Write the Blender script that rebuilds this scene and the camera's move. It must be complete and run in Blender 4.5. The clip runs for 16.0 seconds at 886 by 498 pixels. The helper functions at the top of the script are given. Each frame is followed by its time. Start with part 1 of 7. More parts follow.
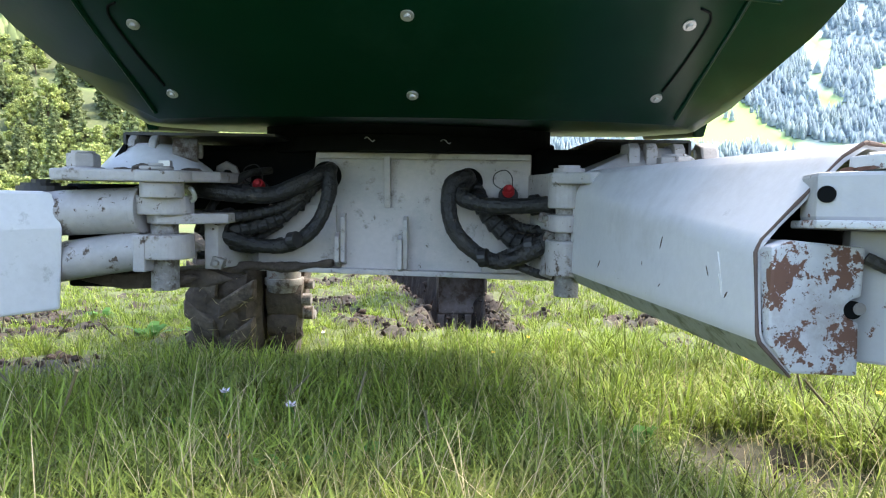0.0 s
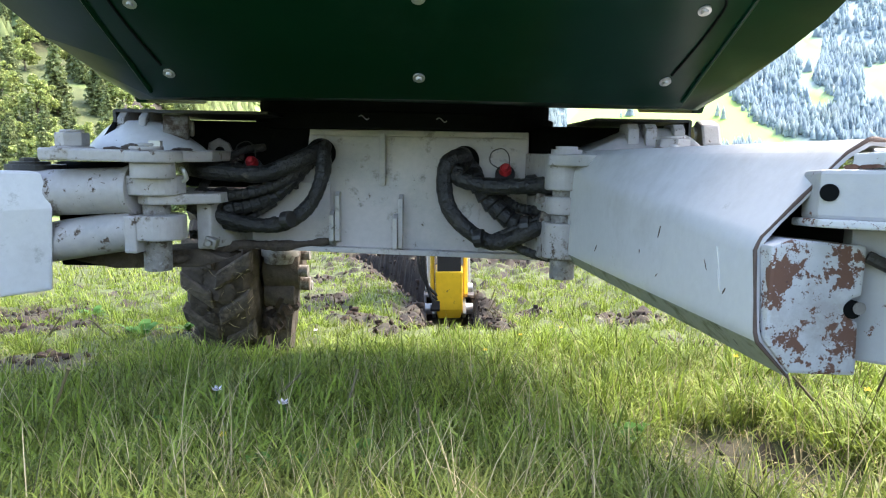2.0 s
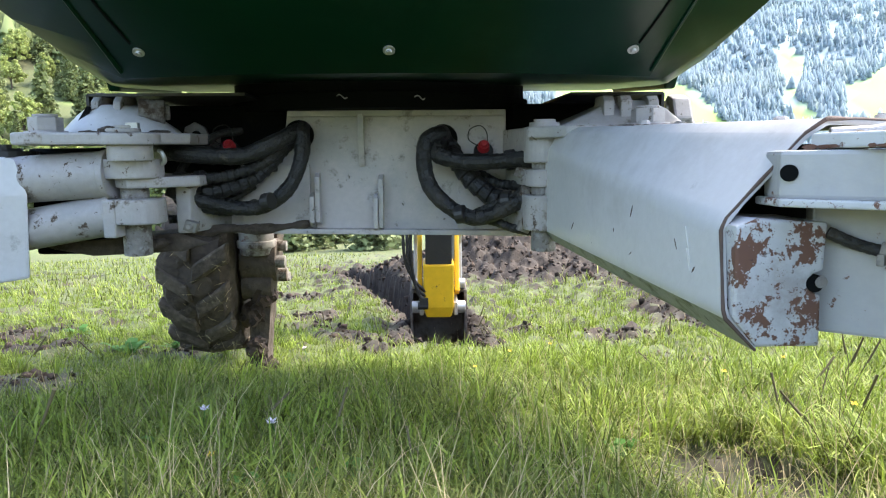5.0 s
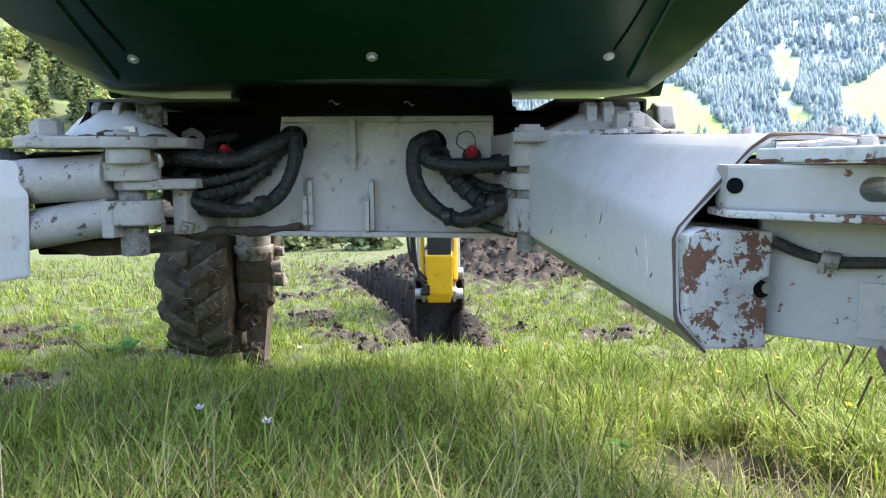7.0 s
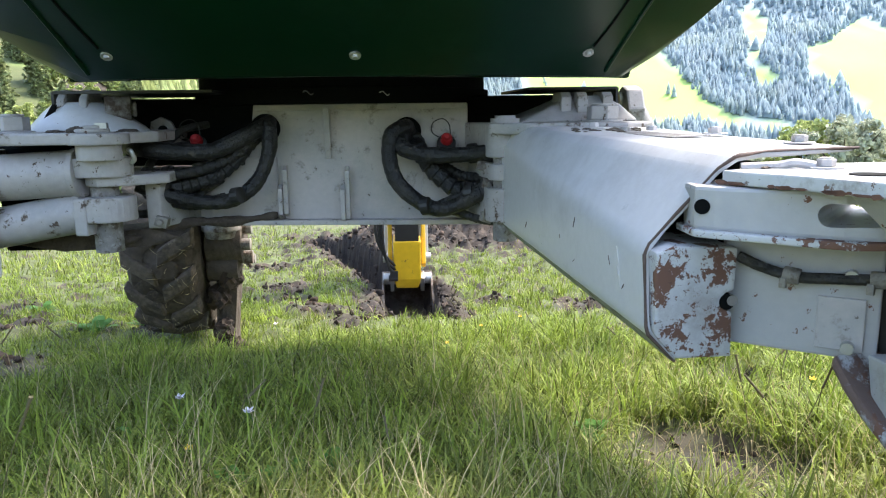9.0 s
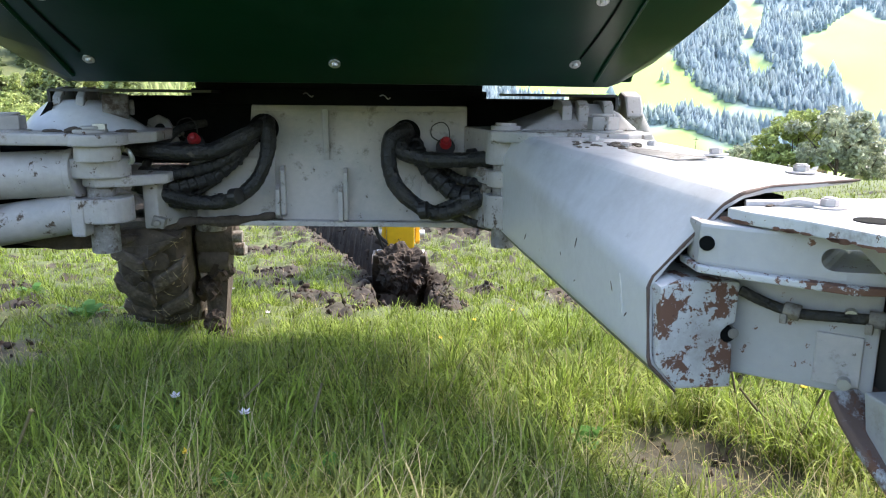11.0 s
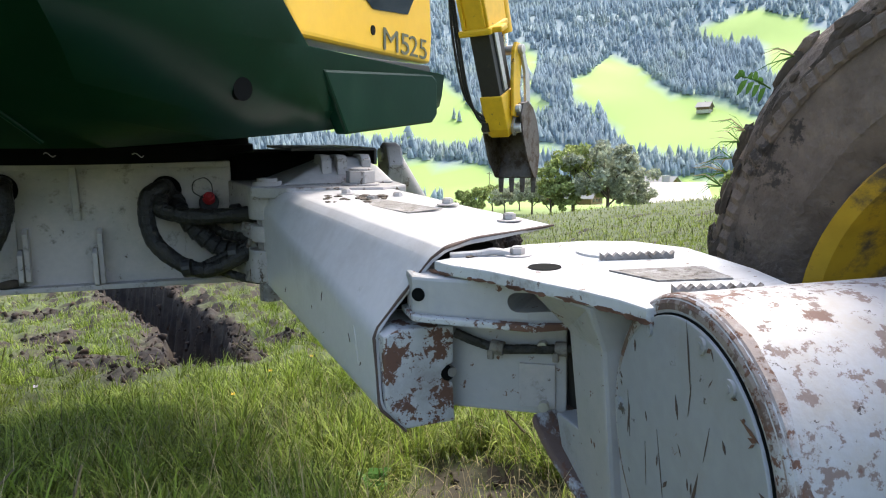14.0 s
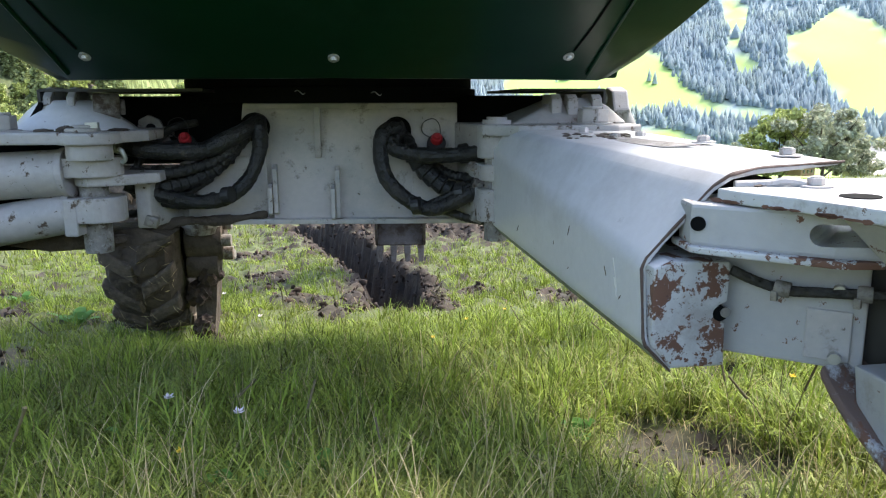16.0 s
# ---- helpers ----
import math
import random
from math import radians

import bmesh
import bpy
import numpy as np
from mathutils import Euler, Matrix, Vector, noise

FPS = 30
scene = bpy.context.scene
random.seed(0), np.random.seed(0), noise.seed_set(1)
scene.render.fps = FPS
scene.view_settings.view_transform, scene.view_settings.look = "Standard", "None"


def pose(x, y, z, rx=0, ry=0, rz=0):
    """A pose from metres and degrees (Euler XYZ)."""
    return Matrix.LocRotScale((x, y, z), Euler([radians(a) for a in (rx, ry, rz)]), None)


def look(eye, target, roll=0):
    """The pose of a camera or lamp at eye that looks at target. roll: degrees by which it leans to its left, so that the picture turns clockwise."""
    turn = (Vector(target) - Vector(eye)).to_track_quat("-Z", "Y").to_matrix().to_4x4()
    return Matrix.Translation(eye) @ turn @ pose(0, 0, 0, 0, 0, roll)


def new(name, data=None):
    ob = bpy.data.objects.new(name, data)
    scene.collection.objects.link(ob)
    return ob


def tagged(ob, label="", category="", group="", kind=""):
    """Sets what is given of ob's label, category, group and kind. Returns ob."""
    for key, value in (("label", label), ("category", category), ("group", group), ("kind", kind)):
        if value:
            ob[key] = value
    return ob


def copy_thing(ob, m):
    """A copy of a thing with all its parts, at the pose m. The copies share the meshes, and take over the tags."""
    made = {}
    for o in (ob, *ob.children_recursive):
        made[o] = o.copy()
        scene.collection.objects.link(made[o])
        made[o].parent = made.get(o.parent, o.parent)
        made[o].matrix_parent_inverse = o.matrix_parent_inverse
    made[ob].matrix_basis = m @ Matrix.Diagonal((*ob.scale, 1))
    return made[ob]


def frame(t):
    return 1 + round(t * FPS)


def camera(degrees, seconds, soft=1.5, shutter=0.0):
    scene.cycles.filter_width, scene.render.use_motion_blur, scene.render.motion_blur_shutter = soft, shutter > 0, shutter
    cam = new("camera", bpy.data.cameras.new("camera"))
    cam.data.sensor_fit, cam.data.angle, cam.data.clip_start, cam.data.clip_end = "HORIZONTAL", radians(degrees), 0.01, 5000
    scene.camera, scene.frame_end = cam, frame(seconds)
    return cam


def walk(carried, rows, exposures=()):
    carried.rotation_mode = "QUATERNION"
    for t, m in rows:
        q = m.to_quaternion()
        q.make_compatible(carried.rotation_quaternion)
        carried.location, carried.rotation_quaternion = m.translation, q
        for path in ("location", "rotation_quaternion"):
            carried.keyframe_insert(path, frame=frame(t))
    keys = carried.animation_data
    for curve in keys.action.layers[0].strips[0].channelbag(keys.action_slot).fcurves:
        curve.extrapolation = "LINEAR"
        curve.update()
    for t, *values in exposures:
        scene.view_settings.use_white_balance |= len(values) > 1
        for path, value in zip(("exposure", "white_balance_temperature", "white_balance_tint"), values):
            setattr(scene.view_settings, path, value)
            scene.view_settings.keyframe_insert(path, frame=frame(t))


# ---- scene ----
cam = camera(65.03, 16.0, soft=1.15)
EXPOSURES = [(0.0, 2.75), (3.5, 2.7), (7.0, 2.6), (9.0, 2.5), (11.5, 2.45), (12.5, 2.3), (13.3, 1.9), (14.5, 1.75), (15.3, 1.9), (16.0, 2.2)]
PATH = [
    (0.0, pose(0.020, 0.006, 0.972, 83.12, 0.32, 0.17)),
    (0.5, pose(0.019, 0.007, 0.971, 83.13, 0.35, 0.29)),
    (1.0, pose(0.020, 0.007, 0.971, 82.89, 0.25, 0.20)),
    (1.5, pose(0.020, 0.005, 0.970, 82.72, 0.20, -0.16)),
    (2.0, pose(0.021, 0.002, 0.973, 82.92, 0.24, -0.44)),
    (2.5, pose(0.020, -0.000, 0.975, 83.29, 0.30, -0.60)),
    (3.0, pose(0.020, 0.001, 0.977, 83.61, 0.30, -0.65)),
    (3.5, pose(0.021, -0.001, 0.977, 83.91, 0.47, -0.79)),
    (4.0, pose(0.021, -0.001, 0.976, 84.23, 0.57, -1.02)),
    (6.5, pose(0.021, -0.002, 0.975, 84.26, 0.17, -1.67)),
    (7.0, pose(0.021, -0.001, 0.975, 84.24, 0.18, -1.68)),
    (7.5, pose(0.021, -0.002, 0.976, 84.25, 0.03, -1.67)),
    (8.0, pose(0.015, -0.003, 0.985, 83.69, -0.62, -2.46)),
    (8.5, pose(0.017, -0.003, 1.009, 81.64, 0.40, -3.32)),
    (9.0, pose(0.008, -0.003, 1.033, 81.22, 0.64, -4.06)),
    (11.5, pose(-0.015, 0.013, 1.090, 79.45, -1.05, -4.54)),
    (12.0, pose(-0.013, 0.005, 1.090, 79.43, -1.44, -4.38)),
    (12.5, pose(0.018, -0.013, 1.100, 79.91, -1.71, -6.30)),
    (13.0, pose(0.055, -0.024, 1.109, 80.93, -1.21, -12.97)),
    (13.5, pose(0.056, -0.035, 1.131, 81.96, -0.30, -18.55)),
    (14.0, pose(0.061, -0.033, 1.116, 82.81, 0.93, -20.72)),
    (14.5, pose(0.031, -0.030, 1.110, 83.17, 1.33, -19.24)),
    (15.0, pose(0.016, -0.024, 1.096, 82.99, 1.37, -12.50)),
    (15.5, pose(-0.004, -0.013, 1.080, 81.30, 0.74, -7.87)),
    (16.0, pose(-0.013, -0.004, 1.071, 80.02, 0.19, -5.57)),
]
walk(cam, PATH, EXPOSURES)

# the machine: seconds, chassis pose, swing of the upper body, turn of the rear leg
MACHINE = [
    (0.0, pose(-0.015, 2.431, 0.620, -2.21, 1.06, -0.72), 0.29, pose(0, 0, 0, -2.89, 1.60, 1.35)),
    (0.5, pose(-0.012, 2.430, 0.620, -2.24, 0.99, -1.02), 1.48, pose(0, 0, 0, -3.07, 1.50, 1.40)),
    (1.0, pose(-0.009, 2.430, 0.620, -1.89, 1.01, -1.16), 2.12, pose(0, 0, 0, -3.26, 1.40, 1.45)),
    (1.5, pose(-0.004, 2.425, 0.642, -0.76, 1.50, -1.17), 1.93, pose(0, 0, 0, -3.44, 1.29, 1.50)),
    (2.0, pose(-0.001, 2.419, 0.696, 0.96, 1.27, -1.31), 2.00, pose(0, 0, 0, -3.34, 1.27, 1.58)),
    (2.5, pose(-0.005, 2.401, 0.756, 2.71, 0.99, -1.55), 2.08, pose(0, 0, 0, -3.25, 1.24, 1.65)),
    (3.0, pose(-0.010, 2.393, 0.787, 3.24, 0.58, -1.47), 2.22, pose(0, 0, 0, -3.15, 1.21, 1.72)),
    (3.5, pose(-0.012, 2.392, 0.800, 3.23, 0.48, -1.05), 2.03, pose(0, 0, 0, -2.49, 0.25, 1.41)),
    (4.0, pose(-0.022, 2.398, 0.830, 2.62, -0.08, 0.80), 1.09, pose(0, 0, 0, -1.35, 0.12, 0.72)),
    (6.5, pose(-0.050, 2.503, 0.805, 1.90, -0.31, -0.05), -0.24, pose(0, 0, 0, -0.21, -0.01, 0.02)),
    (7.0, pose(-0.050, 2.500, 0.801, 1.37, -0.27, -0.02), -0.00, pose(0, 0, 0, 0.11, 0.01, 0.00)),
    (7.5, pose(-0.049, 2.502, 0.804, 1.88, -0.34, -0.07), 0.38, pose(0, 0, 0, -0.17, -0.09, -0.02)),
    (8.0, pose(-0.052, 2.508, 0.802, 2.15, -0.30, 0.65), 0.97, pose(0, 0, 0, -0.28, -0.20, -0.58)),
    (8.5, pose(-0.053, 2.504, 0.797, 2.13, -0.32, 0.99), 0.48, pose(0, 0, 0, -0.18, -0.37, -0.98)),
    (9.0, pose(-0.056, 2.513, 0.787, 2.22, -0.29, 1.14), 0.54, pose(0, 0, 0, -0.11, -0.64, -1.05)),
    (11.5, pose(-0.059, 2.521, 0.766, 2.11, -0.35, 1.71), -3.87, pose(0, 0, 0, 0.20, -1.03, -1.28)),
    (12.0, pose(-0.060, 2.519, 0.771, 2.41, -0.25, 2.25), -14.59, pose(0, 0, 0, 0.03, -1.19, -1.71)),
    (12.5, pose(-0.062, 2.524, 0.772, 2.95, -0.10, 2.23), -29.12, pose(0, 0, 0, -0.39, -1.40, -1.89)),
    (13.0, pose(-0.071, 2.548, 0.772, 3.07, -0.27, 1.89), -39.54, pose(0, 0, 0, -0.35, -1.48, -1.88)),
    (13.5, pose(-0.096, 2.562, 0.776, 2.76, -0.45, 1.67), -44.20, pose(0, 0, 0, -0.21, -1.56, -1.84)),
    (14.0, pose(-0.092, 2.563, 0.764, 2.73, -0.08, 1.81), -43.67, pose(0, 0, 0, -0.11, -1.68, -1.91)),
    (14.5, pose(-0.088, 2.546, 0.774, 3.12, -0.48, 1.77), -35.84, pose(0, 0, 0, -0.26, -1.59, -1.85)),
    (15.0, pose(-0.063, 2.524, 0.777, 2.49, 0.13, 2.20), -20.21, pose(0, 0, 0, -0.08, -1.58, -1.76)),
    (15.5, pose(-0.061, 2.521, 0.776, 1.89, -0.11, 2.45), -6.59, pose(0, 0, 0, 0.31, -1.33, -1.78)),
    (16.0, pose(-0.055, 2.520, 0.777, 1.83, -0.27, 2.30), -2.26, pose(0, 0, 0, 0.39, -1.15, -1.67)),
]
CHASSIS = Vector((-0.050, 2.500, 0.800))
SWING = Vector((-0.152, 2.615, 1.20))
HINGE = Vector((0.326, 2.310, 0.872))

# ---------------------------------------------------------------- light
world = bpy.data.worlds.new("sky")
scene.world = world
world.use_nodes = True
wn = world.node_tree.nodes
sky = wn.new("ShaderNodeTexSky")
sky.sky_type, sky.sun_disc = "NISHITA", False
SUN_AZ, SUN_EL = 64.0, 54.0          # degrees right of +y, and up
sky.sun_elevation, sky.sun_rotation = radians(SUN_EL), radians(SUN_AZ)
sky.dust_density, sky.air_density, sky.ozone_density = 3.0, 1.0, 0.8
wn["Background"].inputs["Strength"].default_value = 0.15
world.node_tree.links.new(sky.outputs["Color"], wn["Background"].inputs["Color"])
sun_data = bpy.data.lights.new("sun", "SUN")
sun_data.energy, sun_data.angle, sun_data.color = 1.4, radians(14.0), (1.0, 0.94, 0.83)
sun = new("sun", sun_data)
sd = Vector((math.sin(radians(SUN_AZ)) * math.cos(radians(SUN_EL)), math.cos(radians(SUN_AZ)) * math.cos(radians(SUN_EL)), math.sin(radians(SUN_EL))))
sun.matrix_world = look(sd * 60, (0, 0, 0))


# ---------------------------------------------------------------- materials
def material(name, base, rough=0.6, metal=0.0, spots=(), grain=0.12, grain_scale=40.0, bump=0.1, bump_scale=120.0, coat=0.0, vary=0.0, trans=0.0, spec=0.5):
    """Base colour with fine grain; spots: (colour, noise scale, threshold, softness, roughness), patches laid over it."""
    m = bpy.data.materials.new(name)
    m.use_nodes = True
    nt = m.node_tree
    n, ln = nt.nodes, nt.links
    b = n["Principled BSDF"]
    tc = n.new("ShaderNodeTexCoord")
    noise_a = n.new("ShaderNodeTexNoise")
    noise_a.inputs["Scale"].default_value, noise_a.inputs["Detail"].default_value = grain_scale, 6
    ln.new(tc.outputs["Object"], noise_a.inputs["Vector"])
    ramp = n.new("ShaderNodeMapRange")
    ramp.inputs["To Min"].default_value, ramp.inputs["To Max"].default_value = 1 - grain * 2, 1 + grain * 2
    ln.new(noise_a.outputs["Fac"], ramp.inputs["Value"])
    mul = n.new("ShaderNodeMix")
    mul.data_type, mul.blend_type = "RGBA", "MULTIPLY"
    mul.inputs["Factor"].default_value = 1
    mul.inputs[6].default_value = (*base, 1)
    ln.new(ramp.outputs["Result"], mul.inputs[7])
    colour = mul.outputs[2]
    if vary:
        oi = n.new("ShaderNodeNewGeometry")
        r2 = n.new("ShaderNodeMapRange")
        r2.inputs["To Min"].default_value, r2.inputs["To Max"].default_value = 1 - vary, 1 + vary
        ln.new(oi.outputs["Random Per Island"], r2.inputs["Value"])
        mv = n.new("ShaderNodeMix")
        mv.data_type, mv.blend_type = "RGBA", "MULTIPLY"
        mv.inputs["Factor"].default_value = 1
        ln.new(colour, mv.inputs[6])
        ln.new(r2.outputs["Result"], mv.inputs[7])
        colour = mv.outputs[2]
    rough_out = None
    for col, sc, th, soft, rg in spots:
        ns = n.new("ShaderNodeTexNoise")
        ns.inputs["Scale"].default_value, ns.inputs["Detail"].default_value, ns.inputs["Roughness"].default_value = sc, 11, 0.72
        ln.new(tc.outputs["Object"], ns.inputs["Vector"])
        mr = n.new("ShaderNodeMapRange")
        mr.inputs["From Min"].default_value, mr.inputs["From Max"].default_value = th, th + soft
        ln.new(ns.outputs["Fac"], mr.inputs["Value"])
        mx = n.new("ShaderNodeMix")
        mx.data_type = "RGBA"
        ln.new(mr.outputs["Result"], mx.inputs["Factor"])
        ln.new(colour, mx.inputs[6])
        mx.inputs[7].default_value = (*col, 1)
        colour = mx.outputs[2]
        mf = n.new("ShaderNodeMix")
        ln.new(mr.outputs["Result"], mf.inputs["Factor"])
        if rough_out is None:
            mf.inputs[2].default_value = rough
        else:
            ln.new(rough_out, mf.inputs[2])
        mf.inputs[3].default_value = rg
        rough_out = mf.outputs[0]
    ln.new(colour, b.inputs["Base Color"])
    if rough_out is None:
        b.inputs["Roughness"].default_value = rough
    else:
        ln.new(rough_out, b.inputs["Roughness"])
    b.inputs["Metallic"].default_value = metal
    b.inputs["Coat Weight"].default_value = coat
    b.inputs["Specular IOR Level"].default_value = spec
    if trans:
        tr = n.new("ShaderNodeBsdfTranslucent")
        ln.new(colour, tr.inputs["Color"])
        ms = n.new("ShaderNodeMixShader")
        ms.inputs["Fac"].default_value = trans
        ln.new(b.outputs["BSDF"], ms.inputs[1])
        ln.new(tr.outputs["BSDF"], ms.inputs[2])
        ln.new(ms.outputs["Shader"], n["Material Output"].inputs["Surface"])
    if bump:
        nb = n.new("ShaderNodeTexNoise")
        nb.inputs["Scale"].default_value, nb.inputs["Detail"].default_value = bump_scale, 5
        ln.new(tc.outputs["Object"], nb.inputs["Vector"])
        bp = n.new("ShaderNodeBump")
        bp.inputs["Strength"].default_value, bp.inputs["Distance"].default_value = bump, 0.01
        ln.new(nb.outputs["Fac"], bp.inputs["Height"])
        ln.new(bp.outputs["Normal"], b.inputs["Normal"])
    return m


RUST = (0.135, 0.066, 0.043)
MUD = (0.075, 0.052, 0.036)
grey_paint = material("grey_paint", (0.45, 0.410, 0.392), 0.42, 0, [((0.30, 0.30, 0.295), 3.0, 0.48, 0.22, 0.6), ((0.22, 0.20, 0.18), 16.0, 0.57, 0.10, 0.8), (MUD, 24.0, 0.63, 0.04, 0.9)], 0.05, 60, 0.04, 160)
leg_paint = material("leg_paint", (0.53, 0.52, 0.52), 0.30, 0, [((0.40, 0.385, 0.375), 2.2, 0.52, 0.2, 0.45), ((0.30, 0.29, 0.27), 9.0, 0.62, 0.1, 0.7), ((0.10, 0.08, 0.07), 34.0, 0.68, 0.02, 0.8)], 0.04, 60, 0.03, 160)
worn_paint = material("worn_paint", (0.455, 0.45, 0.45), 0.45, 0, [((0.33, 0.31, 0.30), 9.0, 0.5, 0.15, 0.6), (RUST, 19.0, 0.525, 0.010, 0.85), (RUST, 52.0, 0.60, 0.012, 0.85), ((0.07, 0.04, 0.032), 70.0, 0.60, 0.03, 0.9)], 0.08, 50, 0.12, 120)
drum_paint = material("drum_paint", (0.39, 0.38, 0.385), 0.5, 0, [((0.37, 0.33, 0.29), 5.0, 0.5, 0.15, 0.65), ((0.20, 0.145, 0.125), 36.0, 0.535, 0.03, 0.8), ((0.17, 0.10, 0.075), 9.0, 0.60, 0.02, 0.85), ((0.07, 0.05, 0.045), 50.0, 0.62, 0.02, 0.9)], 0.06, 50, 0.06, 120)
scratched_paint = material("scratched_paint", (0.30, 0.305, 0.315), 0.5, 0, [((0.29, 0.285, 0.28), 6.0, 0.5, 0.15, 0.6), ((0.10, 0.085, 0.08), 22.0, 0.635, 0.02, 0.85), ((0.2, 0.12, 0.09), 9.0, 0.65, 0.015, 0.85)], 0.06, 50, 0.05, 120)
chipped_paint = material("chipped_paint", (0.375, 0.362, 0.355), 0.42, 0, [((0.33, 0.33, 0.335), 3.0, 0.5, 0.2, 0.55), ((0.29, 0.28, 0.26), 12.0, 0.6, 0.1, 0.7), (RUST, 38.0, 0.625, 0.012, 0.85)], 0.05, 60, 0.04, 160)
bright_scratch = material("bright_scratch", (0.60, 0.58, 0.53), 0.5, 0, [], 0.1, 60, 0, 60)
shoulder_paint = material("shoulder_paint", (0.36, 0.35, 0.35), 0.6, 0, [((0.25, 0.20, 0.175), 12.0, 0.46, 0.10, 0.8), ((0.135, 0.09, 0.072), 26.0, 0.52, 0.02, 0.9), (RUST, 60.0, 0.56, 0.02, 0.9)], 0.12, 50, 0.2, 90)
lip_paint = material("lip_paint", (0.36, 0.355, 0.36), 0.6, 0, [((0.13, 0.085, 0.068), 7.0, 0.44, 0.05, 0.9), (RUST, 30.0, 0.55, 0.02, 0.85)], 0.15, 50, 0.25, 90)
hinge_paint = material("hinge_paint", (0.345, 0.318, 0.305), 0.45, 0, [((0.27, 0.265, 0.255), 4.0, 0.47, 0.18, 0.65), ((0.17, 0.14, 0.115), 11.0, 0.585, 0.06, 0.85), (MUD, 22.0, 0.61, 0.03, 0.9), ((0.09, 0.055, 0.042), 46.0, 0.63, 0.02, 0.9)], 0.08, 60, 0.08, 140)
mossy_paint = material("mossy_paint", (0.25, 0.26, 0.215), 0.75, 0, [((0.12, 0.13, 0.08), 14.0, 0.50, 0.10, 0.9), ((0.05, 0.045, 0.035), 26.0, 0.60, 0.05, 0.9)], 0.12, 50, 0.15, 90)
dried_dirt = material("dried_dirt", (0.20, 0.185, 0.17), 0.9, 0, [((0.30, 0.29, 0.28), 22.0, 0.52, 0.08, 0.85), ((0.10, 0.08, 0.065), 45.0, 0.56, 0.05, 0.95)], 0.25, 60, 0.5, 90)
dirty_steel = material("dirty_steel", (0.24, 0.22, 0.20), 0.65, 0.3, [(MUD, 8.0, 0.5, 0.1, 0.9), (RUST, 14.0, 0.6, 0.05, 0.85)], 0.2, 40, 0.2, 80)
rust_edge = material("rust_edge", (0.085, 0.055, 0.043), 0.8, 0, [((0.22, 0.21, 0.20), 34, 0.60, 0.03, 0.6), ((0.10, 0.06, 0.045), 20, 0.55, 0.05, 0.85)], 0.2, 60, 0.2, 120)
rust_brown = material("rust_brown", RUST, 0.85, 0, [((0.08, 0.05, 0.04), 60, 0.55, 0.1, 0.9)], 0.2, 60, 0.2, 120)
bolt_steel = material("bolt_steel", (0.45, 0.44, 0.42), 0.38, 0.6, [(MUD, 40, 0.62, 0.08, 0.8)], 0.1, 60, 0.08, 120)
green_paint = material("green_paint", (0.0012, 0.017, 0.008), 0.32, 0, [((0.006, 0.028, 0.015), 3.0, 0.56, 0.2, 0.42), ((0.05, 0.07, 0.055), 60.0, 0.72, 0.03, 0.7)], 0.12, 8, 0.02, 40, spec=0.10)
yellow_paint = material("yellow_paint", (0.72, 0.42, 0.012), 0.32, 0, [((0.35, 0.2, 0.02), 18.0, 0.68, 0.05, 0.6)], 0.05, 20, 0.02, 80, coat=0.3)
arm_yellow = material("arm_yellow", (0.70, 0.41, 0.015), 0.4, 0, [((0.12, 0.08, 0.04), 14.0, 0.62, 0.05, 0.8)], 0.08, 20, 0.03, 80)
rim_yellow = material("rim_yellow", (0.55, 0.33, 0.02), 0.6, 0, [((0.12, 0.085, 0.05), 9.0, 0.5, 0.12, 0.9)], 0.15, 20, 0.1, 60)
black_rubber = material("black_rubber", (0.013, 0.0125, 0.012), 0.48, 0, [((0.05, 0.044, 0.038), 7.0, 0.50, 0.16, 0.75), ((0.095, 0.08, 0.066), 26.0, 0.60, 0.08, 0.9)], 0.3, 60, 0.7, 90, spec=0.4)
# near-black: makes holes and recesses look unlit; also colours seams and the slewing ring
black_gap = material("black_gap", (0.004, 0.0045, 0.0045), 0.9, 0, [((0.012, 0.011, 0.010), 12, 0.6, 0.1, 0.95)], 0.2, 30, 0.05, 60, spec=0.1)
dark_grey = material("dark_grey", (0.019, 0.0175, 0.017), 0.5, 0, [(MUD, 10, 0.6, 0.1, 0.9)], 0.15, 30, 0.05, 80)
tyre_rubber = material("tyre_rubber", (0.15, 0.113, 0.088), 0.85, 0, [((0.10, 0.076, 0.06), 3.5, 0.48, 0.12, 0.9), ((0.040, 0.030, 0.024), 5.0, 0.545, 0.03, 0.8), ((0.18, 0.155, 0.135), 22.0, 0.6, 0.1, 0.95)], 0.3, 25, 0.9, 60)
mud_mat = material("mud", (0.07, 0.053, 0.04), 0.9, 0, [((0.04, 0.03, 0.022), 12.0, 0.52, 0.1, 0.95), ((0.15, 0.12, 0.085), 30.0, 0.62, 0.08, 0.95)], 0.3, 30, 0.8, 40)
dry_mud = material("dry_mud", (0.10, 0.078, 0.058), 0.95, 0, [((0.055, 0.042, 0.031), 9.0, 0.50, 0.1, 0.95), ((0.17, 0.14, 0.10), 28.0, 0.60, 0.06, 0.95)], 0.35, 40, 0.9, 50)
soil_mat = material("soil", (0.038, 0.024, 0.016), 0.95, 0, [((0.016, 0.011, 0.008), 5.0, 0.52, 0.1, 0.95), ((0.10, 0.072, 0.05), 22.0, 0.62, 0.08, 0.95)], 0.35, 30, 0.9, 30, vary=0.5)
red_plastic = material("red_plastic", (0.42, 0.018, 0.022), 0.4, 0, [(MUD, 50, 0.6, 0.1, 0.9)], 0.1, 30, 0.02, 80)
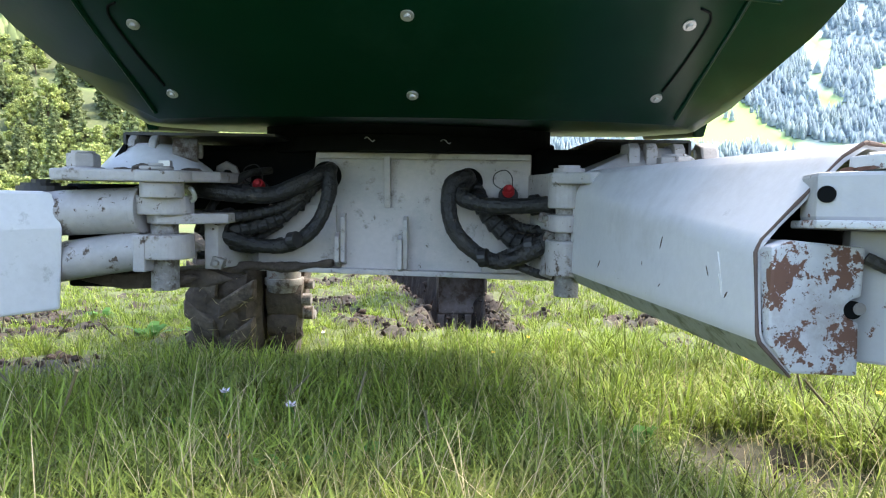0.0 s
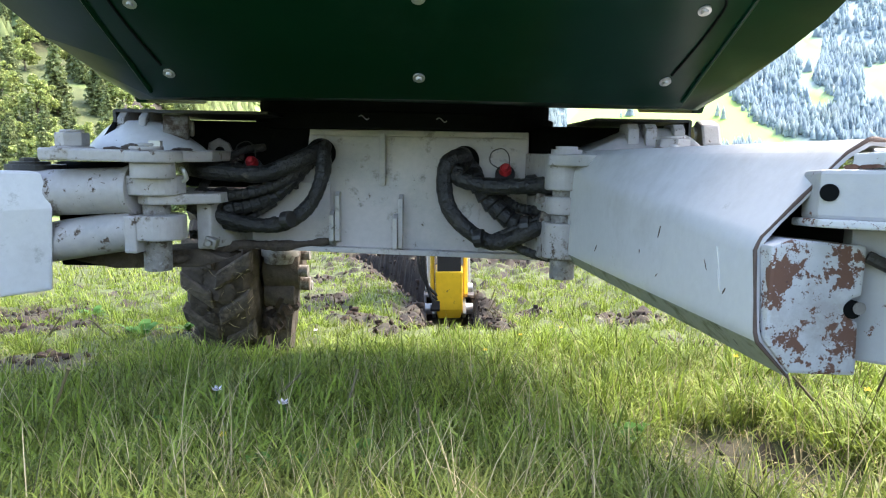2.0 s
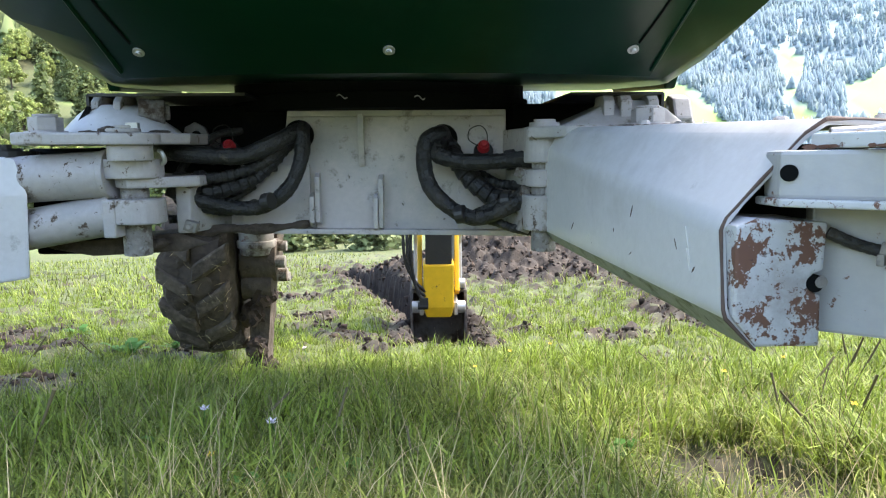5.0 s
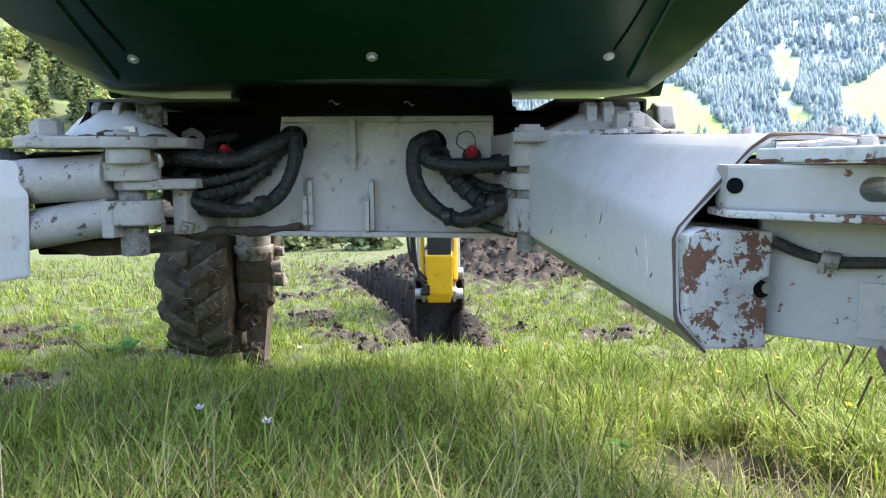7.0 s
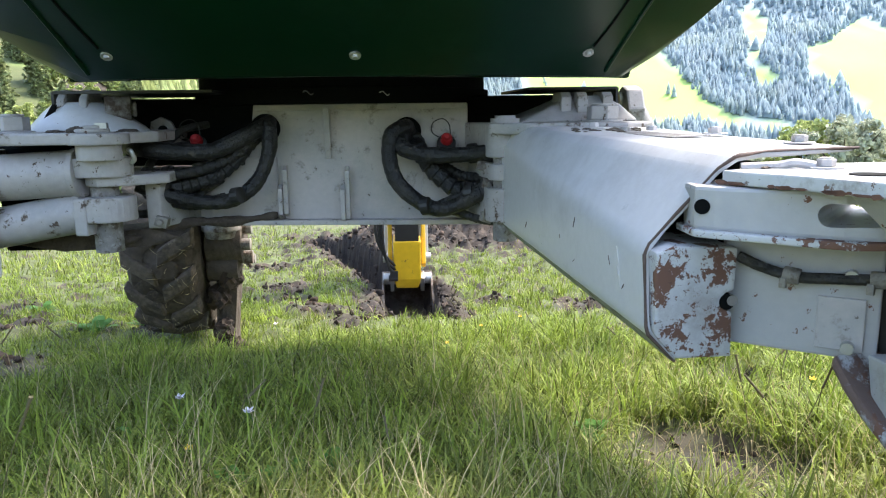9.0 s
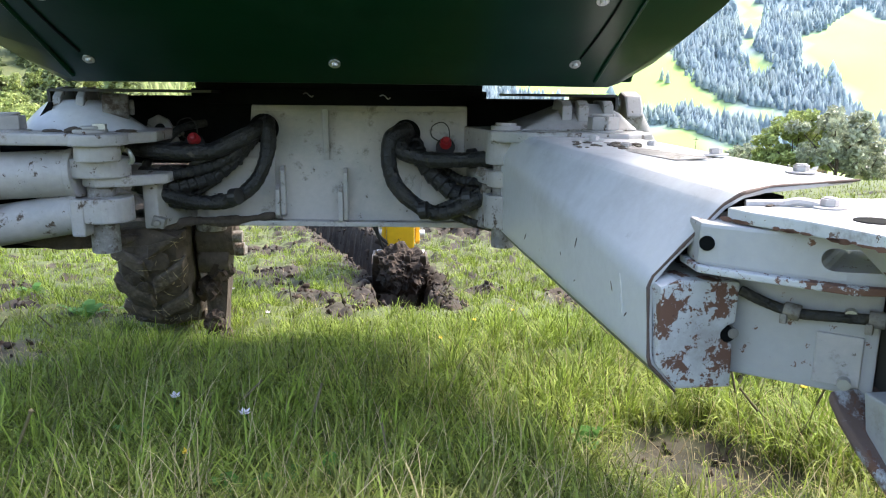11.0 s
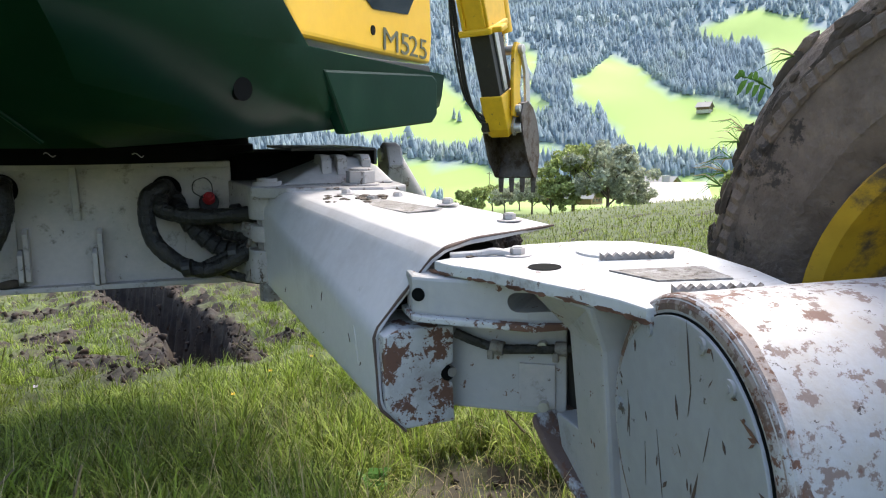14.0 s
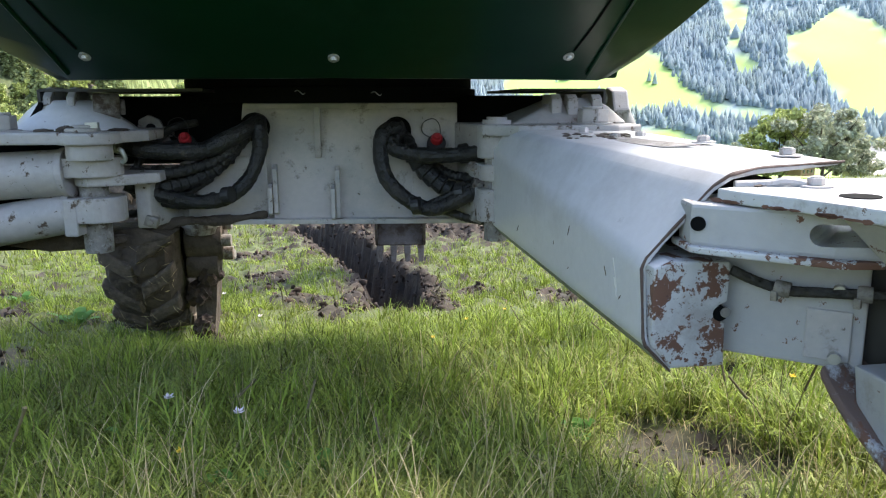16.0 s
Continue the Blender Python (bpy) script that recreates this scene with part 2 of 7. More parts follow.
glass_dark = material("tinted_window", (0.012, 0.015, 0.016), 0.06, 0, [], 0.05, 10, 0, 50)
bucket_steel = material("bucket_steel", (0.10, 0.085, 0.075), 0.55, 0.5, [(MUD, 5.0, 0.48, 0.1, 0.9), ((0.2, 0.17, 0.15), 25, 0.62, 0.05, 0.5)], 0.2, 30, 0.15, 60)
chrome = material("chrome_rod", (0.75, 0.75, 0.75), 0.2, 1.0, [(MUD, 40, 0.62, 0.1, 0.9)], 0.05, 30, 0, 60)
grass_mat = material("grass_blades", (0.174, 0.210, 0.040), 0.45, 0, [((0.27, 0.27, 0.09), 1.3, 0.55, 0.2, 0.6), ((0.10, 0.15, 0.035), 2.6, 0.56, 0.12, 0.5), ((0.36, 0.32, 0.17), 11.0, 0.64, 0.06, 0.6)], 0.2, 6, 0, 60, vary=0.75, trans=0.28, spec=0.16)
straw_mat = material("straw", (0.44, 0.36, 0.21), 0.7, 0, [], 0.2, 20, 0, 60, vary=0.3, trans=0.3, spec=0.12)
tussock_mat = material("tussock_grass", (0.172, 0.233, 0.034), 0.45, 0, [((0.25, 0.28, 0.08), 3.0, 0.52, 0.2, 0.6)], 0.2, 6, 0, 60, vary=0.65, trans=0.32, spec=0.16)
herb_mat = material("herb_leaves", (0.085, 0.19, 0.04), 0.45, 0, [], 0.2, 20, 0.1, 60, vary=0.25, trans=0.35, spec=0.12)
petal_white = material("petals_white", (0.75, 0.68, 0.76), 0.6, 0, [], 0.06, 60, 0, 60, trans=0.3)
petal_yellow = material("petals_yellow", (0.75, 0.5, 0.02), 0.6, 0, [], 0.06, 60, 0, 60)
fir_mat = material("fir_needles", (0.19, 0.22, 0.10), 0.6, 0, [], 0.25, 3, 0, 60, vary=0.4, trans=0.2, spec=0.12)
leaf_mat = material("tree_leaves", (0.34, 0.385, 0.14), 0.5, 0, [], 0.25, 3, 0, 60, vary=0.4, trans=0.3, spec=0.12)
silver_leaf_mat = material("pale_tree_leaves", (0.36, 0.38, 0.27), 0.5, 0, [], 0.25, 3, 0, 60, vary=0.35, trans=0.3, spec=0.12)
bark_mat = material("bark", (0.10, 0.075, 0.055), 0.9, 0, [], 0.3, 10, 0.5, 20)
roof_mat = material("sheet_roof", (0.27, 0.25, 0.23), 0.5, 0, [], 0.1, 3, 0.05, 20)
wood_wall = material("weathered_boards", (0.14, 0.085, 0.05), 0.8, 0, [], 0.2, 6, 0.2, 20)
plaster = material("plaster", (0.45, 0.42, 0.37), 0.85, 0, [], 0.08, 4, 0.05, 20)
letter_dark = material("dark_lettering", (0.07, 0.075, 0.04), 0.5, 0, [], 0.02, 40, 0, 60)
# mountain haze is mixed into the needle colour: pale and bluish
hazy_fir_mat = material("hazy_conifers", (0.34, 0.42, 0.46), 1.0, 0, [((0.38, 0.45, 0.42), 0.02, 0.5, 0.15, 1.0)], 0.10, 0.05, 0, 60, vary=0.12, trans=0.5, spec=0.0)
left_fir_mat = material("hillside_trees", (0.22, 0.265, 0.12), 1.0, 0, [((0.15, 0.18, 0.07), 0.05, 0.5, 0.1, 1.0)], 0.2, 0.05, 0, 60, vary=0.4, trans=0.35, spec=0.0)


def ground_material():
    m = material("meadow_ground", (0.075, 0.092, 0.030), 0.9, 0, [((0.12, 0.115, 0.05), 0.9, 0.55, 0.15, 0.95), ((0.06, 0.043, 0.030), 1.7, 0.63, 0.05, 0.95)], 0.3, 14, 0.8, 24)
    n, ln = m.node_tree.nodes, m.node_tree.links
    b = n["Principled BSDF"]
    old = b.inputs["Base Color"].links[0].from_socket
    geo = n.new("ShaderNodeNewGeometry")
    sep = n.new("ShaderNodeSeparateXYZ")
    ln.new(geo.outputs["True Normal"], sep.inputs["Vector"])
    mr = n.new("ShaderNodeMapRange")
    mr.inputs["From Min"].default_value, mr.inputs["From Max"].default_value = 0.90, 0.80
    ln.new(sep.outputs["Z"], mr.inputs["Value"])
    att = n.new("ShaderNodeAttribute")
    att.attribute_name = "kind"
    sepc = n.new("ShaderNodeSeparateXYZ")
    ln.new(att.outputs["Vector"], sepc.inputs["Vector"])
    # x: bare soil, y: open mountain meadow
    far = n.new("ShaderNodeMix")
    far.data_type = "RGBA"
    ln.new(sepc.outputs["Y"], far.inputs["Factor"])
    ln.new(old, far.inputs[6])
    far.inputs[7].default_value = (0.29, 0.405, 0.105, 1)
    nz = n.new("ShaderNodeTexNoise")
    nz.inputs["Scale"].default_value, nz.inputs["Detail"].default_value = 7, 8
    tc = n.new("ShaderNodeTexCoord")
    ln.new(tc.outputs["Object"], nz.inputs["Vector"])
    sc = n.new("ShaderNodeValToRGB")
    sc.color_ramp.elements[0].position, sc.color_ramp.elements[0].color = 0.35, (0.012, 0.0085, 0.0065, 1)
    sc.color_ramp.elements[1].position, sc.color_ramp.elements[1].color = 0.7, (0.052, 0.037, 0.026, 1)
    ln.new(nz.outputs["Fac"], sc.inputs["Fac"])
    # far wooded ground: the same pale blue haze put into its colour
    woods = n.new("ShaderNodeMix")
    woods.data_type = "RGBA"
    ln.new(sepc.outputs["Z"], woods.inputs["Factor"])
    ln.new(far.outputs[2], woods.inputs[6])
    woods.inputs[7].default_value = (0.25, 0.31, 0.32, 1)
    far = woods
    steep = n.new("ShaderNodeMath")
    steep.operation, steep.use_clamp = "MAXIMUM", True
    near = n.new("ShaderNodeMath")
    near.operation, near.use_clamp = "SUBTRACT", True
    ln.new(mr.outputs["Result"], near.inputs[0])
    ln.new(sepc.outputs["Y"], near.inputs[1])
    ln.new(near.outputs[0], steep.inputs[0])
    ln.new(sepc.outputs["X"], steep.inputs[1])
    mx = n.new("ShaderNodeMix")
    mx.data_type = "RGBA"
    ln.new(steep.outputs[0], mx.inputs["Factor"])
    ln.new(far.outputs[2], mx.inputs[6])
    ln.new(sc.outputs["Color"], mx.inputs[7])
    ln.new(mx.outputs[2], b.inputs["Base Color"])
    return m


# ---------------------------------------------------------------- mesh helpers
ORIGIN = {}


def part(name, bm, mat, parent=None, label="", smooth=False, kind=""):
    """One mesh object from a bmesh made in machine coordinates, under its thing."""
    off = ORIGIN.get(parent.name if parent else "", Vector((0, 0, 0)))
    bmesh.ops.translate(bm, verts=bm.verts, vec=-off)
    me = bpy.data.meshes.new(name)
    bm.to_mesh(me)
    bm.free()
    me.materials.append(mat)
    if smooth:
        me.polygons.foreach_set("use_smooth", [True] * len(me.polygons))
        me.set_sharp_from_angle(angle=radians(24))
    ob = new(name, me)
    ob.parent = parent
    ORIGIN[ob.name] = off
    if label or kind:
        tagged(ob, label, kind=kind)
    return ob


def thing(name, origin, label, category, group="", parent=None):
    ob = new(name)
    ob.empty_display_size = 0.1
    ob.matrix_basis = Matrix.Translation(origin)
    ORIGIN[ob.name] = Vector(origin)
    tagged(ob, label, category, group)
    return ob


def bevel(bm, w, seg=2):
    bmesh.ops.bevel(bm, geom=[e for e in bm.edges if e.is_manifold and e.calc_face_angle(0) > 0.5], offset=w, segments=seg, affect="EDGES", profile=0.6, clamp_overlap=True)
    return bm


def box(bm, c, s, rot=(0, 0, 0)):
    m = pose(*c, *rot) @ Matrix.Diagonal((*s, 1))
    bmesh.ops.create_cube(bm, size=1, matrix=m)
    return bm


def cyl(bm, a, b, r, r2=None, seg=24):
    a, b = Vector(a), Vector(b)
    d = b - a
    m = Matrix.Translation((a + b) / 2) @ d.to_track_quat("Z", "Y").to_matrix().to_4x4()
    bmesh.ops.create_cone(bm, cap_ends=True, segments=seg, radius1=r, radius2=r if r2 is None else r2, depth=d.length, matrix=m)
    return bm


def prism(bm, pts, axis, lo, hi):
    """A flat outline (two coordinates a point) pushed along an axis from lo to hi."""
    def at(p, v):
        return {"x": (v, p[0], p[1]), "y": (p[0], v, p[1]), "z": (p[0], p[1], v)}[axis]
    a = [bm.verts.new(at(p, lo)) for p in pts]
    b = [bm.verts.new(at(p, hi)) for p in pts]
    n = len(pts)
    fs = [bm.faces.new(a[::-1]), bm.faces.new(b)]
    for i in range(n):
        fs.append(bm.faces.new((a[i], a[(i + 1) % n], b[(i + 1) % n], b[i])))
    bmesh.ops.recalc_face_normals(bm, faces=fs)
    return bm


def loft(bm, rings, cap=True, closed=True):
    vs = [[bm.verts.new(p) for p in r] for r in rings]
    n = len(vs[0])
    fs = []
    for a, b in zip(vs, vs[1:]):
        for i in range(n if closed else n - 1):
            fs.append(bm.faces.new((a[i], a[(i + 1) % n], b[(i + 1) % n], b[i])))
    if cap and closed:
        fs += [bm.faces.new(vs[0][::-1]), bm.faces.new(vs[-1])]
    bmesh.ops.recalc_face_normals(bm, faces=fs)
    return bm


def spline(pts, steps=10):
    pts = [Vector(p) for p in pts]
    out = []
    ext = [pts[0] * 2 - pts[1]] + pts + [pts[-1] * 2 - pts[-2]]
    for i in range(1, len(ext) - 2):
        p0, p1, p2, p3 = ext[i - 1:i + 3]
        for k in range(steps):
            t = k / steps
            out.append(0.5 * (2 * p1 + (p2 - p0) * t + (2 * p0 - 5 * p1 + 4 * p2 - p3) * t * t + (3 * p1 - p0 - 3 * p2 + p3) * t ** 3))
    out.append(pts[-1])
    return out


def sweep(bm, pts, r, seg=12, wob=0.0, ribs=0.0, steps=10):
    """A round hose through the points; ribs: depth of a spiral wrap."""
    path = spline(pts, steps)
    rings = []
    up = Vector((0.3, 1, 0.2)).normalized()
    run = 0.0
    for i, p in enumerate(path):
        run += (p - path[i - 1]).length if i else 0.0
        d = (path[min(i + 1, len(path) - 1)] - path[max(i - 1, 0)]).normalized()
        u = d.cross(up).normalized()
        v = d.cross(u).normalized()
        up = -v
        rr = r * (1 + wob * noise.noise(p * 18) + ribs * (2 * ((run / (r * 1.15)) % 1.0) - 1))
        rings.append([p + (u * math.cos(a) + v * math.sin(a)) * rr for a in [k * 2 * math.pi / seg for k in range(seg)]])
    return loft(bm, rings)


def hexnut(bm, c, r, h):
    c = Vector(c)
    cyl(bm, c, c + Vector((0, 0, h)), r, seg=6)
    cyl(bm, c + Vector((0, 0, h)), c + Vector((0, 0, h * 1.2)), r * 0.72, seg=16)
    return bm


def polydata(name, verts, faces, mat, parent=None, smooth=False):
    me = bpy.data.meshes.new(name)
    verts = np.asarray(verts, np.float32)
    faces = np.asarray(faces, np.int32)
    k = faces.shape[1]
    me.vertices.add(len(verts))
    me.vertices.foreach_set("co", verts.ravel())
    me.loops.add(faces.size)
    me.loops.foreach_set("vertex_index", faces.ravel())
    me.polygons.add(len(faces))
    me.polygons.foreach_set("loop_start", np.arange(0, faces.size, k, dtype=np.int32))
    me.polygons.foreach_set("loop_total", np.full(len(faces), k, np.int32))
    if smooth:
        me.polygons.foreach_set("use_smooth", np.ones(len(faces), bool))
    me.update(calc_edges=True)
    me.materials.append(mat)
    ob = new(name, me)
    ob.parent = parent
    return ob


# ---------------------------------------------------------------- terrain
TRENCH = [(0.13, 4.15), (0.10, 5.9), (-0.35, 7.6), (-1.3, 10.8)]
PATCHES = [(0.65, 1.36, 0.33), (-0.26, 4.0, 0.26), (1.33, 4.45, 0.42), (1.31, 3.25, 0.30), (1.10, 2.12, 0.20), (-2.9, 4.9, 0.55), (-1.66, 2.8, 0.36), (-1.42, 3.95, 0.16), (-0.95, 6.0, 0.32), (-1.3, 7.4, 0.4), (-2.35, 4.0, 0.45), (-0.85, 5.3, 0.30), (0.65, 4.75, 0.30), (1.75, 2.4, 0.22), (2.3, 5.2, 0.9), (-0.5, 4.6, 0.35), (-2.5, 3.3, 0.42), (-1.6, 5.6, 0.3), (0.55, 0.75, 0.12)]


def seg_dist(x, y, line):
    best = np.full(np.shape(x), 1e9)
    for (ax_, ay), (bx, by) in zip(line, line[1:]):
        dx, dy = bx - ax_, by - ay
        t = np.clip(((x - ax_) * dx + (y - ay) * dy) / (dx * dx + dy * dy), 0, 1)
        best = np.minimum(best, np.hypot(x - ax_ - t * dx, y - ay - t * dy))
    return best


def bumps(x, y, s, seed):
    """Cheap smooth noise from a few waves."""
    r = np.random.RandomState(seed)
    z = 0 * x
    for k in range(7):
        a, f, p = r.uniform(0, 6.28), r.uniform(0.6, 1.9) / s, r.uniform(0, 6.28)
        z = z + np.sin((x * math.cos(a) + y * math.sin(a)) * f * 6.28 + p) / 7
    return z


def sstep(a, b, v):
    t = np.clip((v - a) / (b - a), 0, 1)
    return t * t * (3 - 2 * t)


def heap(x, y):
    return 0.72 * np.exp(-(((x - 1.2 - 0.05 * (y - 9)) / 1.5) ** 2 + ((y - 9.3) / 1.3) ** 2)) + 0.34 * np.exp(-(((x - 2.6) / 0.7) ** 2 + ((y - 6.4) / 1.5) ** 2))


def near_height(x, y):
    z = 0.545 - 0.137 * y + 0.085 * np.maximum(0, y - 5.2) + 0.058 * np.sqrt(np.maximum(0, x - 1.4) ** 2 + 0.05) * sstep(1.0, 2.5, x)
    z = z + 0.028 * bumps(x, y, 1.1, 3) + (0.012 + 0.055 * sstep(2.9, 4.2, y)) * bumps(x, y, 0.42, 4) + 0.035 * sstep(3.0, 4.2, y) * bumps(x, y, 0.2, 44)
    z = z - 0.075 * np.exp(-(((x + 1.0) / 0.6) ** 2 + ((y - 3.45) / 0.5) ** 2))
    return z


def soil_mask(x, y):
    d = seg_dist(x, y, TRENCH)
    m = 1 - sstep(0.27, 0.44, d + 0.20 * bumps(x, y, 0.4, 9))
    m = np.maximum(m, sstep(0.10, 0.2, heap(x, y)))
    for px, py, r in PATCHES:
        m = np.maximum(m, 0.9 * (1 - sstep(r * 0.4, r, np.hypot(x - px, (y - py) * 0.8) + 0.35 * r * bumps(x, y, 0.3, 7))))
    return m


def height(x, y):
    z = near_height(x, y)
    d = seg_dist(x, y, TRENCH) + 0.07 * bumps(x, y, 0.35, 21) + 0.035 * bumps(x, y, 0.11, 22)
    z = z - 0.52 * (1 - sstep(0.13, 0.25, d)) + 0.05 * sstep(4.9, 6.2, y) * np.exp(-((d - 0.5) / 0.14) ** 2) * (1 + bumps(x, y, 0.25, 5))
    hp = heap(x, y)
    z = z + hp * (1 + 0.25 * bumps(x, y, 0.5, 11) + 0.15 * bumps(x, y, 0.17, 12))
    z = z + soil_mask(x, y) * (0.03 * bumps(x, y, 0.12, 31) + 0.05 * sstep(2.9, 4.0, y) * bumps(x, y, 0.23, 32) - 0.05 * (1 - sstep(2.2, 2.8, y)))
    r = np.hypot(x, y)
    az = np.degrees(np.arctan2(-x, np.maximum(y, 1e-3)))        # to the left of +y
    # the shoulder of the slope, the valley floor and the far side
    edge = 13.0 + 5.0 * sstep(10, 45, -az)
    roll = sstep(edge, edge + 30, r)
    floor_z = -0.055 * r * sstep(20, 200, r)
    floor_z = np.maximum(floor_z, -13.0)
    base_r = 330 - 215 * sstep(3, 24, az)
    slope = 0.44 + 0.10 * sstep(3, 24, az)
    far = floor_z - 3.0 + np.maximum(0, r - base_r) * slope + 5 * bumps(x, y, 90, 17) * sstep(base_r, base_r + 120, r) + 16 * bumps(x, y, 300, 18) * sstep(base_r, base_r + 250, r)
    back = sstep(-5, -30, y)
    zz = z * (1 - roll) + far * roll
    return zz * (1 - back) + near_height(x, np.maximum(y, -30)) * back


def inside(px, py, poly):
    res = np.zeros(np.shape(px), bool)
    n = len(poly)
    for i in range(n):
        (x1, y1), (x2, y2) = poly[i], poly[(i + 1) % n]
        c = ((y1 > py) != (y2 > py)) & (px < (x2 - x1) * (py - y1) / (y2 - y1 + 1e-9) + x1)
        res ^= c
    return res


MEADOWS = [
    [(1015, 205), (1005, 150), (1085, 108), (1135, 135), (1190, 178), (1262, 185), (1330, 222), (1430, 262), (1430, 300), (1300, 290), (1150, 282), (1095, 262), (1060, 205)],
    [(560, 60), (700, 105), (765, 128), (800, 150), (850, 215), (900, 245), (990, 262), (1062, 284), (950, 284), (860, 268), (760, 262), (560, 240)],
    [(540, 285), (700, 275), (860, 296), (980, 330), (1100, 318), (1300, 318), (1450, 330), (1450, 420), (540, 420)],
    [(1200, 70), (1250, 66), (1312, 50), (1402, 72), (1500, 110), (1500, 190), (1380, 190), (1345, 150), (1330, 105), (1262, 98)],
    [(905, 80), (945, 92), (952, 118), (940, 160), (985, 205), (950, 215), (925, 170), (915, 120)],
]


def meadow_mask(x, y, z):
    """1 where the far slope is open grass, 0 where it is wooded."""
    r = np.hypot(x, y)
    az = np.degrees(np.arctan2(-x, np.maximum(y, 1e-3)))
    el = np.degrees(np.arctan2(z - 1.1, r))
    w = 1.2 * bumps(x, y, 40, 41)
    px = 784 + 1230 * np.tan(np.radians(np.clip(-(az + 20.7), -80, 80))) + 6 * w
    py = 441 - 1230 * np.tan(np.radians(np.clip(el + 7.2, -60, 60))) + 6 * w
    m = np.zeros(np.shape(x), bool)
    for poly in MEADOWS:
        m |= inside(px, py, poly)
    # the hillside to the left: a strip of pasture between the woods
    m |= (az > 8) & (np.abs(el - (10.2 - 0.30 * (36 - az))) < 0.75)
    m |= (az > -6) & (az < 12) & (el < -1.5)
    m |= (r < 150) & (az < 6)
    return m


def build_ground():
    def axis(mid, far_lo, far_hi, grow=1.11):
        a, s, v = [], mid[1] - mid[0], mid[0]
        while v > far_lo:
            s = min(s * grow, 13)
            v -= s
            a.append(v)
        b, s, v = [], mid[-1] - mid[-2], mid[-1]
        while v < far_hi:
            s = min(s * grow, 13)
            v += s
            b.append(v)
        return np.array(a[::-1] + list(mid) + b)
    xs = axis(np.concatenate([np.arange(-3.2, -1.5, 0.05), np.arange(-1.5, 1.0, 0.027), np.arange(1.0, 4.4, 0.05)]), -900, 1300)
    ys = axis(np.concatenate([np.arange(0.2, 3.9, 0.05), np.arange(3.9, 9.0, 0.038), np.arange(9.0, 12.5, 0.06)]), -60, 1250)
    X, Y = np.meshgrid(xs, ys)
    Z = height(X, Y)
    verts = np.stack([X.ravel(), Y.ravel(), Z.ravel()], 1)
    nx, ny = len(xs), len(ys)
    i = np.arange(nx * ny).reshape(ny, nx)
    faces = np.stack([i[:-1, :-1].ravel(), i[:-1, 1:].ravel(), i[1:, 1:].ravel(), i[1:, :-1].ravel()], 1)
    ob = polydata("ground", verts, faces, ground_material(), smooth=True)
    r = np.hypot(X, Y)
    soil = soil_mask(X, Y) * (r < 25)
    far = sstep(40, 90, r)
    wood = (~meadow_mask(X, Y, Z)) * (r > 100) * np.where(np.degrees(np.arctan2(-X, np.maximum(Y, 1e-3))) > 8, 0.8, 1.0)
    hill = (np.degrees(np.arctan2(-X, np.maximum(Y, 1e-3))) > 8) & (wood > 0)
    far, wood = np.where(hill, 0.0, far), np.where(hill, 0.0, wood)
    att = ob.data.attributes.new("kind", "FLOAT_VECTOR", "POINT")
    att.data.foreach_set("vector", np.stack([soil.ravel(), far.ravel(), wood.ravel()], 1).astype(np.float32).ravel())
    tagged(ob, "sloping alpine meadow with a freshly dug trench and torn turf", "ground", kind="structure")
    return ob


build_ground()


def ground_z(x, y):
    return float(height(np.array([float(x)]), np.array([float(y)]))[0])


# ---------------------------------------------------------------- the walking excavator
BASE = Vector((-0.15, 2.60, 0.45))
excavator = thing("walking_excavator", BASE, "green, yellow and grey walking excavator standing in a meadow", "excavator")

GX = SWING.x


def chassis_frame():
    bm = bmesh.new()
    prism(bm, [(-0.62, 0.82), (0.42, 0.79), (0.42, 1.01), (0.25, 1.03), (0.25, 1.178), (-0.42, 1.178), (-0.44, 1.02), (-0.62, 1.0)], "y", 2.235, 3.05)
    bevel(bm, 0.006)
    frame_ = part("chassis_frame", bm, grey_paint, excavator, "light grey welded steel chassis box")
    bm = bmesh.new()
    box(bm, (-0.09, 2.222, 0.806), (1.0, 0.045, 0.016), (0, 1.2, 0))
    bevel(bm, 0.003)
    part("bottom_flange", bm, grey_paint, excavator)
    bm = bmesh.new()
    box(bm, (-0.085, 2.225, 1.168), (0.66, 0.03, 0.018))
    bevel(bm, 0.003)
    part("top_flange", bm, grey_paint, excavator)
    # raised cover strips on the face
    bm = bmesh.new()
    box(bm, (-0.46, 2.228, 0.92), (0.21, 0.012, 0.19))
    bevel(bm, 0.002)
    part("side_panel", bm, grey_paint, excavator)
    bm = bmesh.new()
    box(bm, (0.21, 2.228, 0.915), (0.22, 0.012, 0.21))
    bevel(bm, 0.002)
    part("side_panel", bm, grey_paint, excavator)
    for x, zlo, zhi in ((-0.331, 0.83, 0.99), (-0.138, 0.81, 0.983)):
        bm = bmesh.new()
        prism(bm, [(2.235, zlo), (2.195, zlo + 0.01), (2.195, zhi - 0.012), (2.215, zhi), (2.235, zhi)], "x", x - 0.007, x + 0.007)
        bevel(bm, 0.002)
        part("upright_fin", bm, grey_paint, excavator)
        bm = bmesh.new()
        prism(bm, [(2.235, zlo - 0.012), (2.18, zlo + 0.01), (2.18, zhi - 0.07), (2.20, zhi - 0.06), (2.235, zhi - 0.06)], "x", x - 0.022, x - 0.0085)
        bevel(bm, 0.002)
        part("upright_fin", bm, grey_paint, excavator)
    bm = bmesh.new()
    prism(bm, [(2.235, 1.168), (2.195, 1.168), (2.198, 1.10), (2.225, 1.008), (2.235, 1.008)], "x", -0.205, -0.186)
    bevel(bm, 0.002)
    part("hook_fin", bm, grey_paint, excavator)


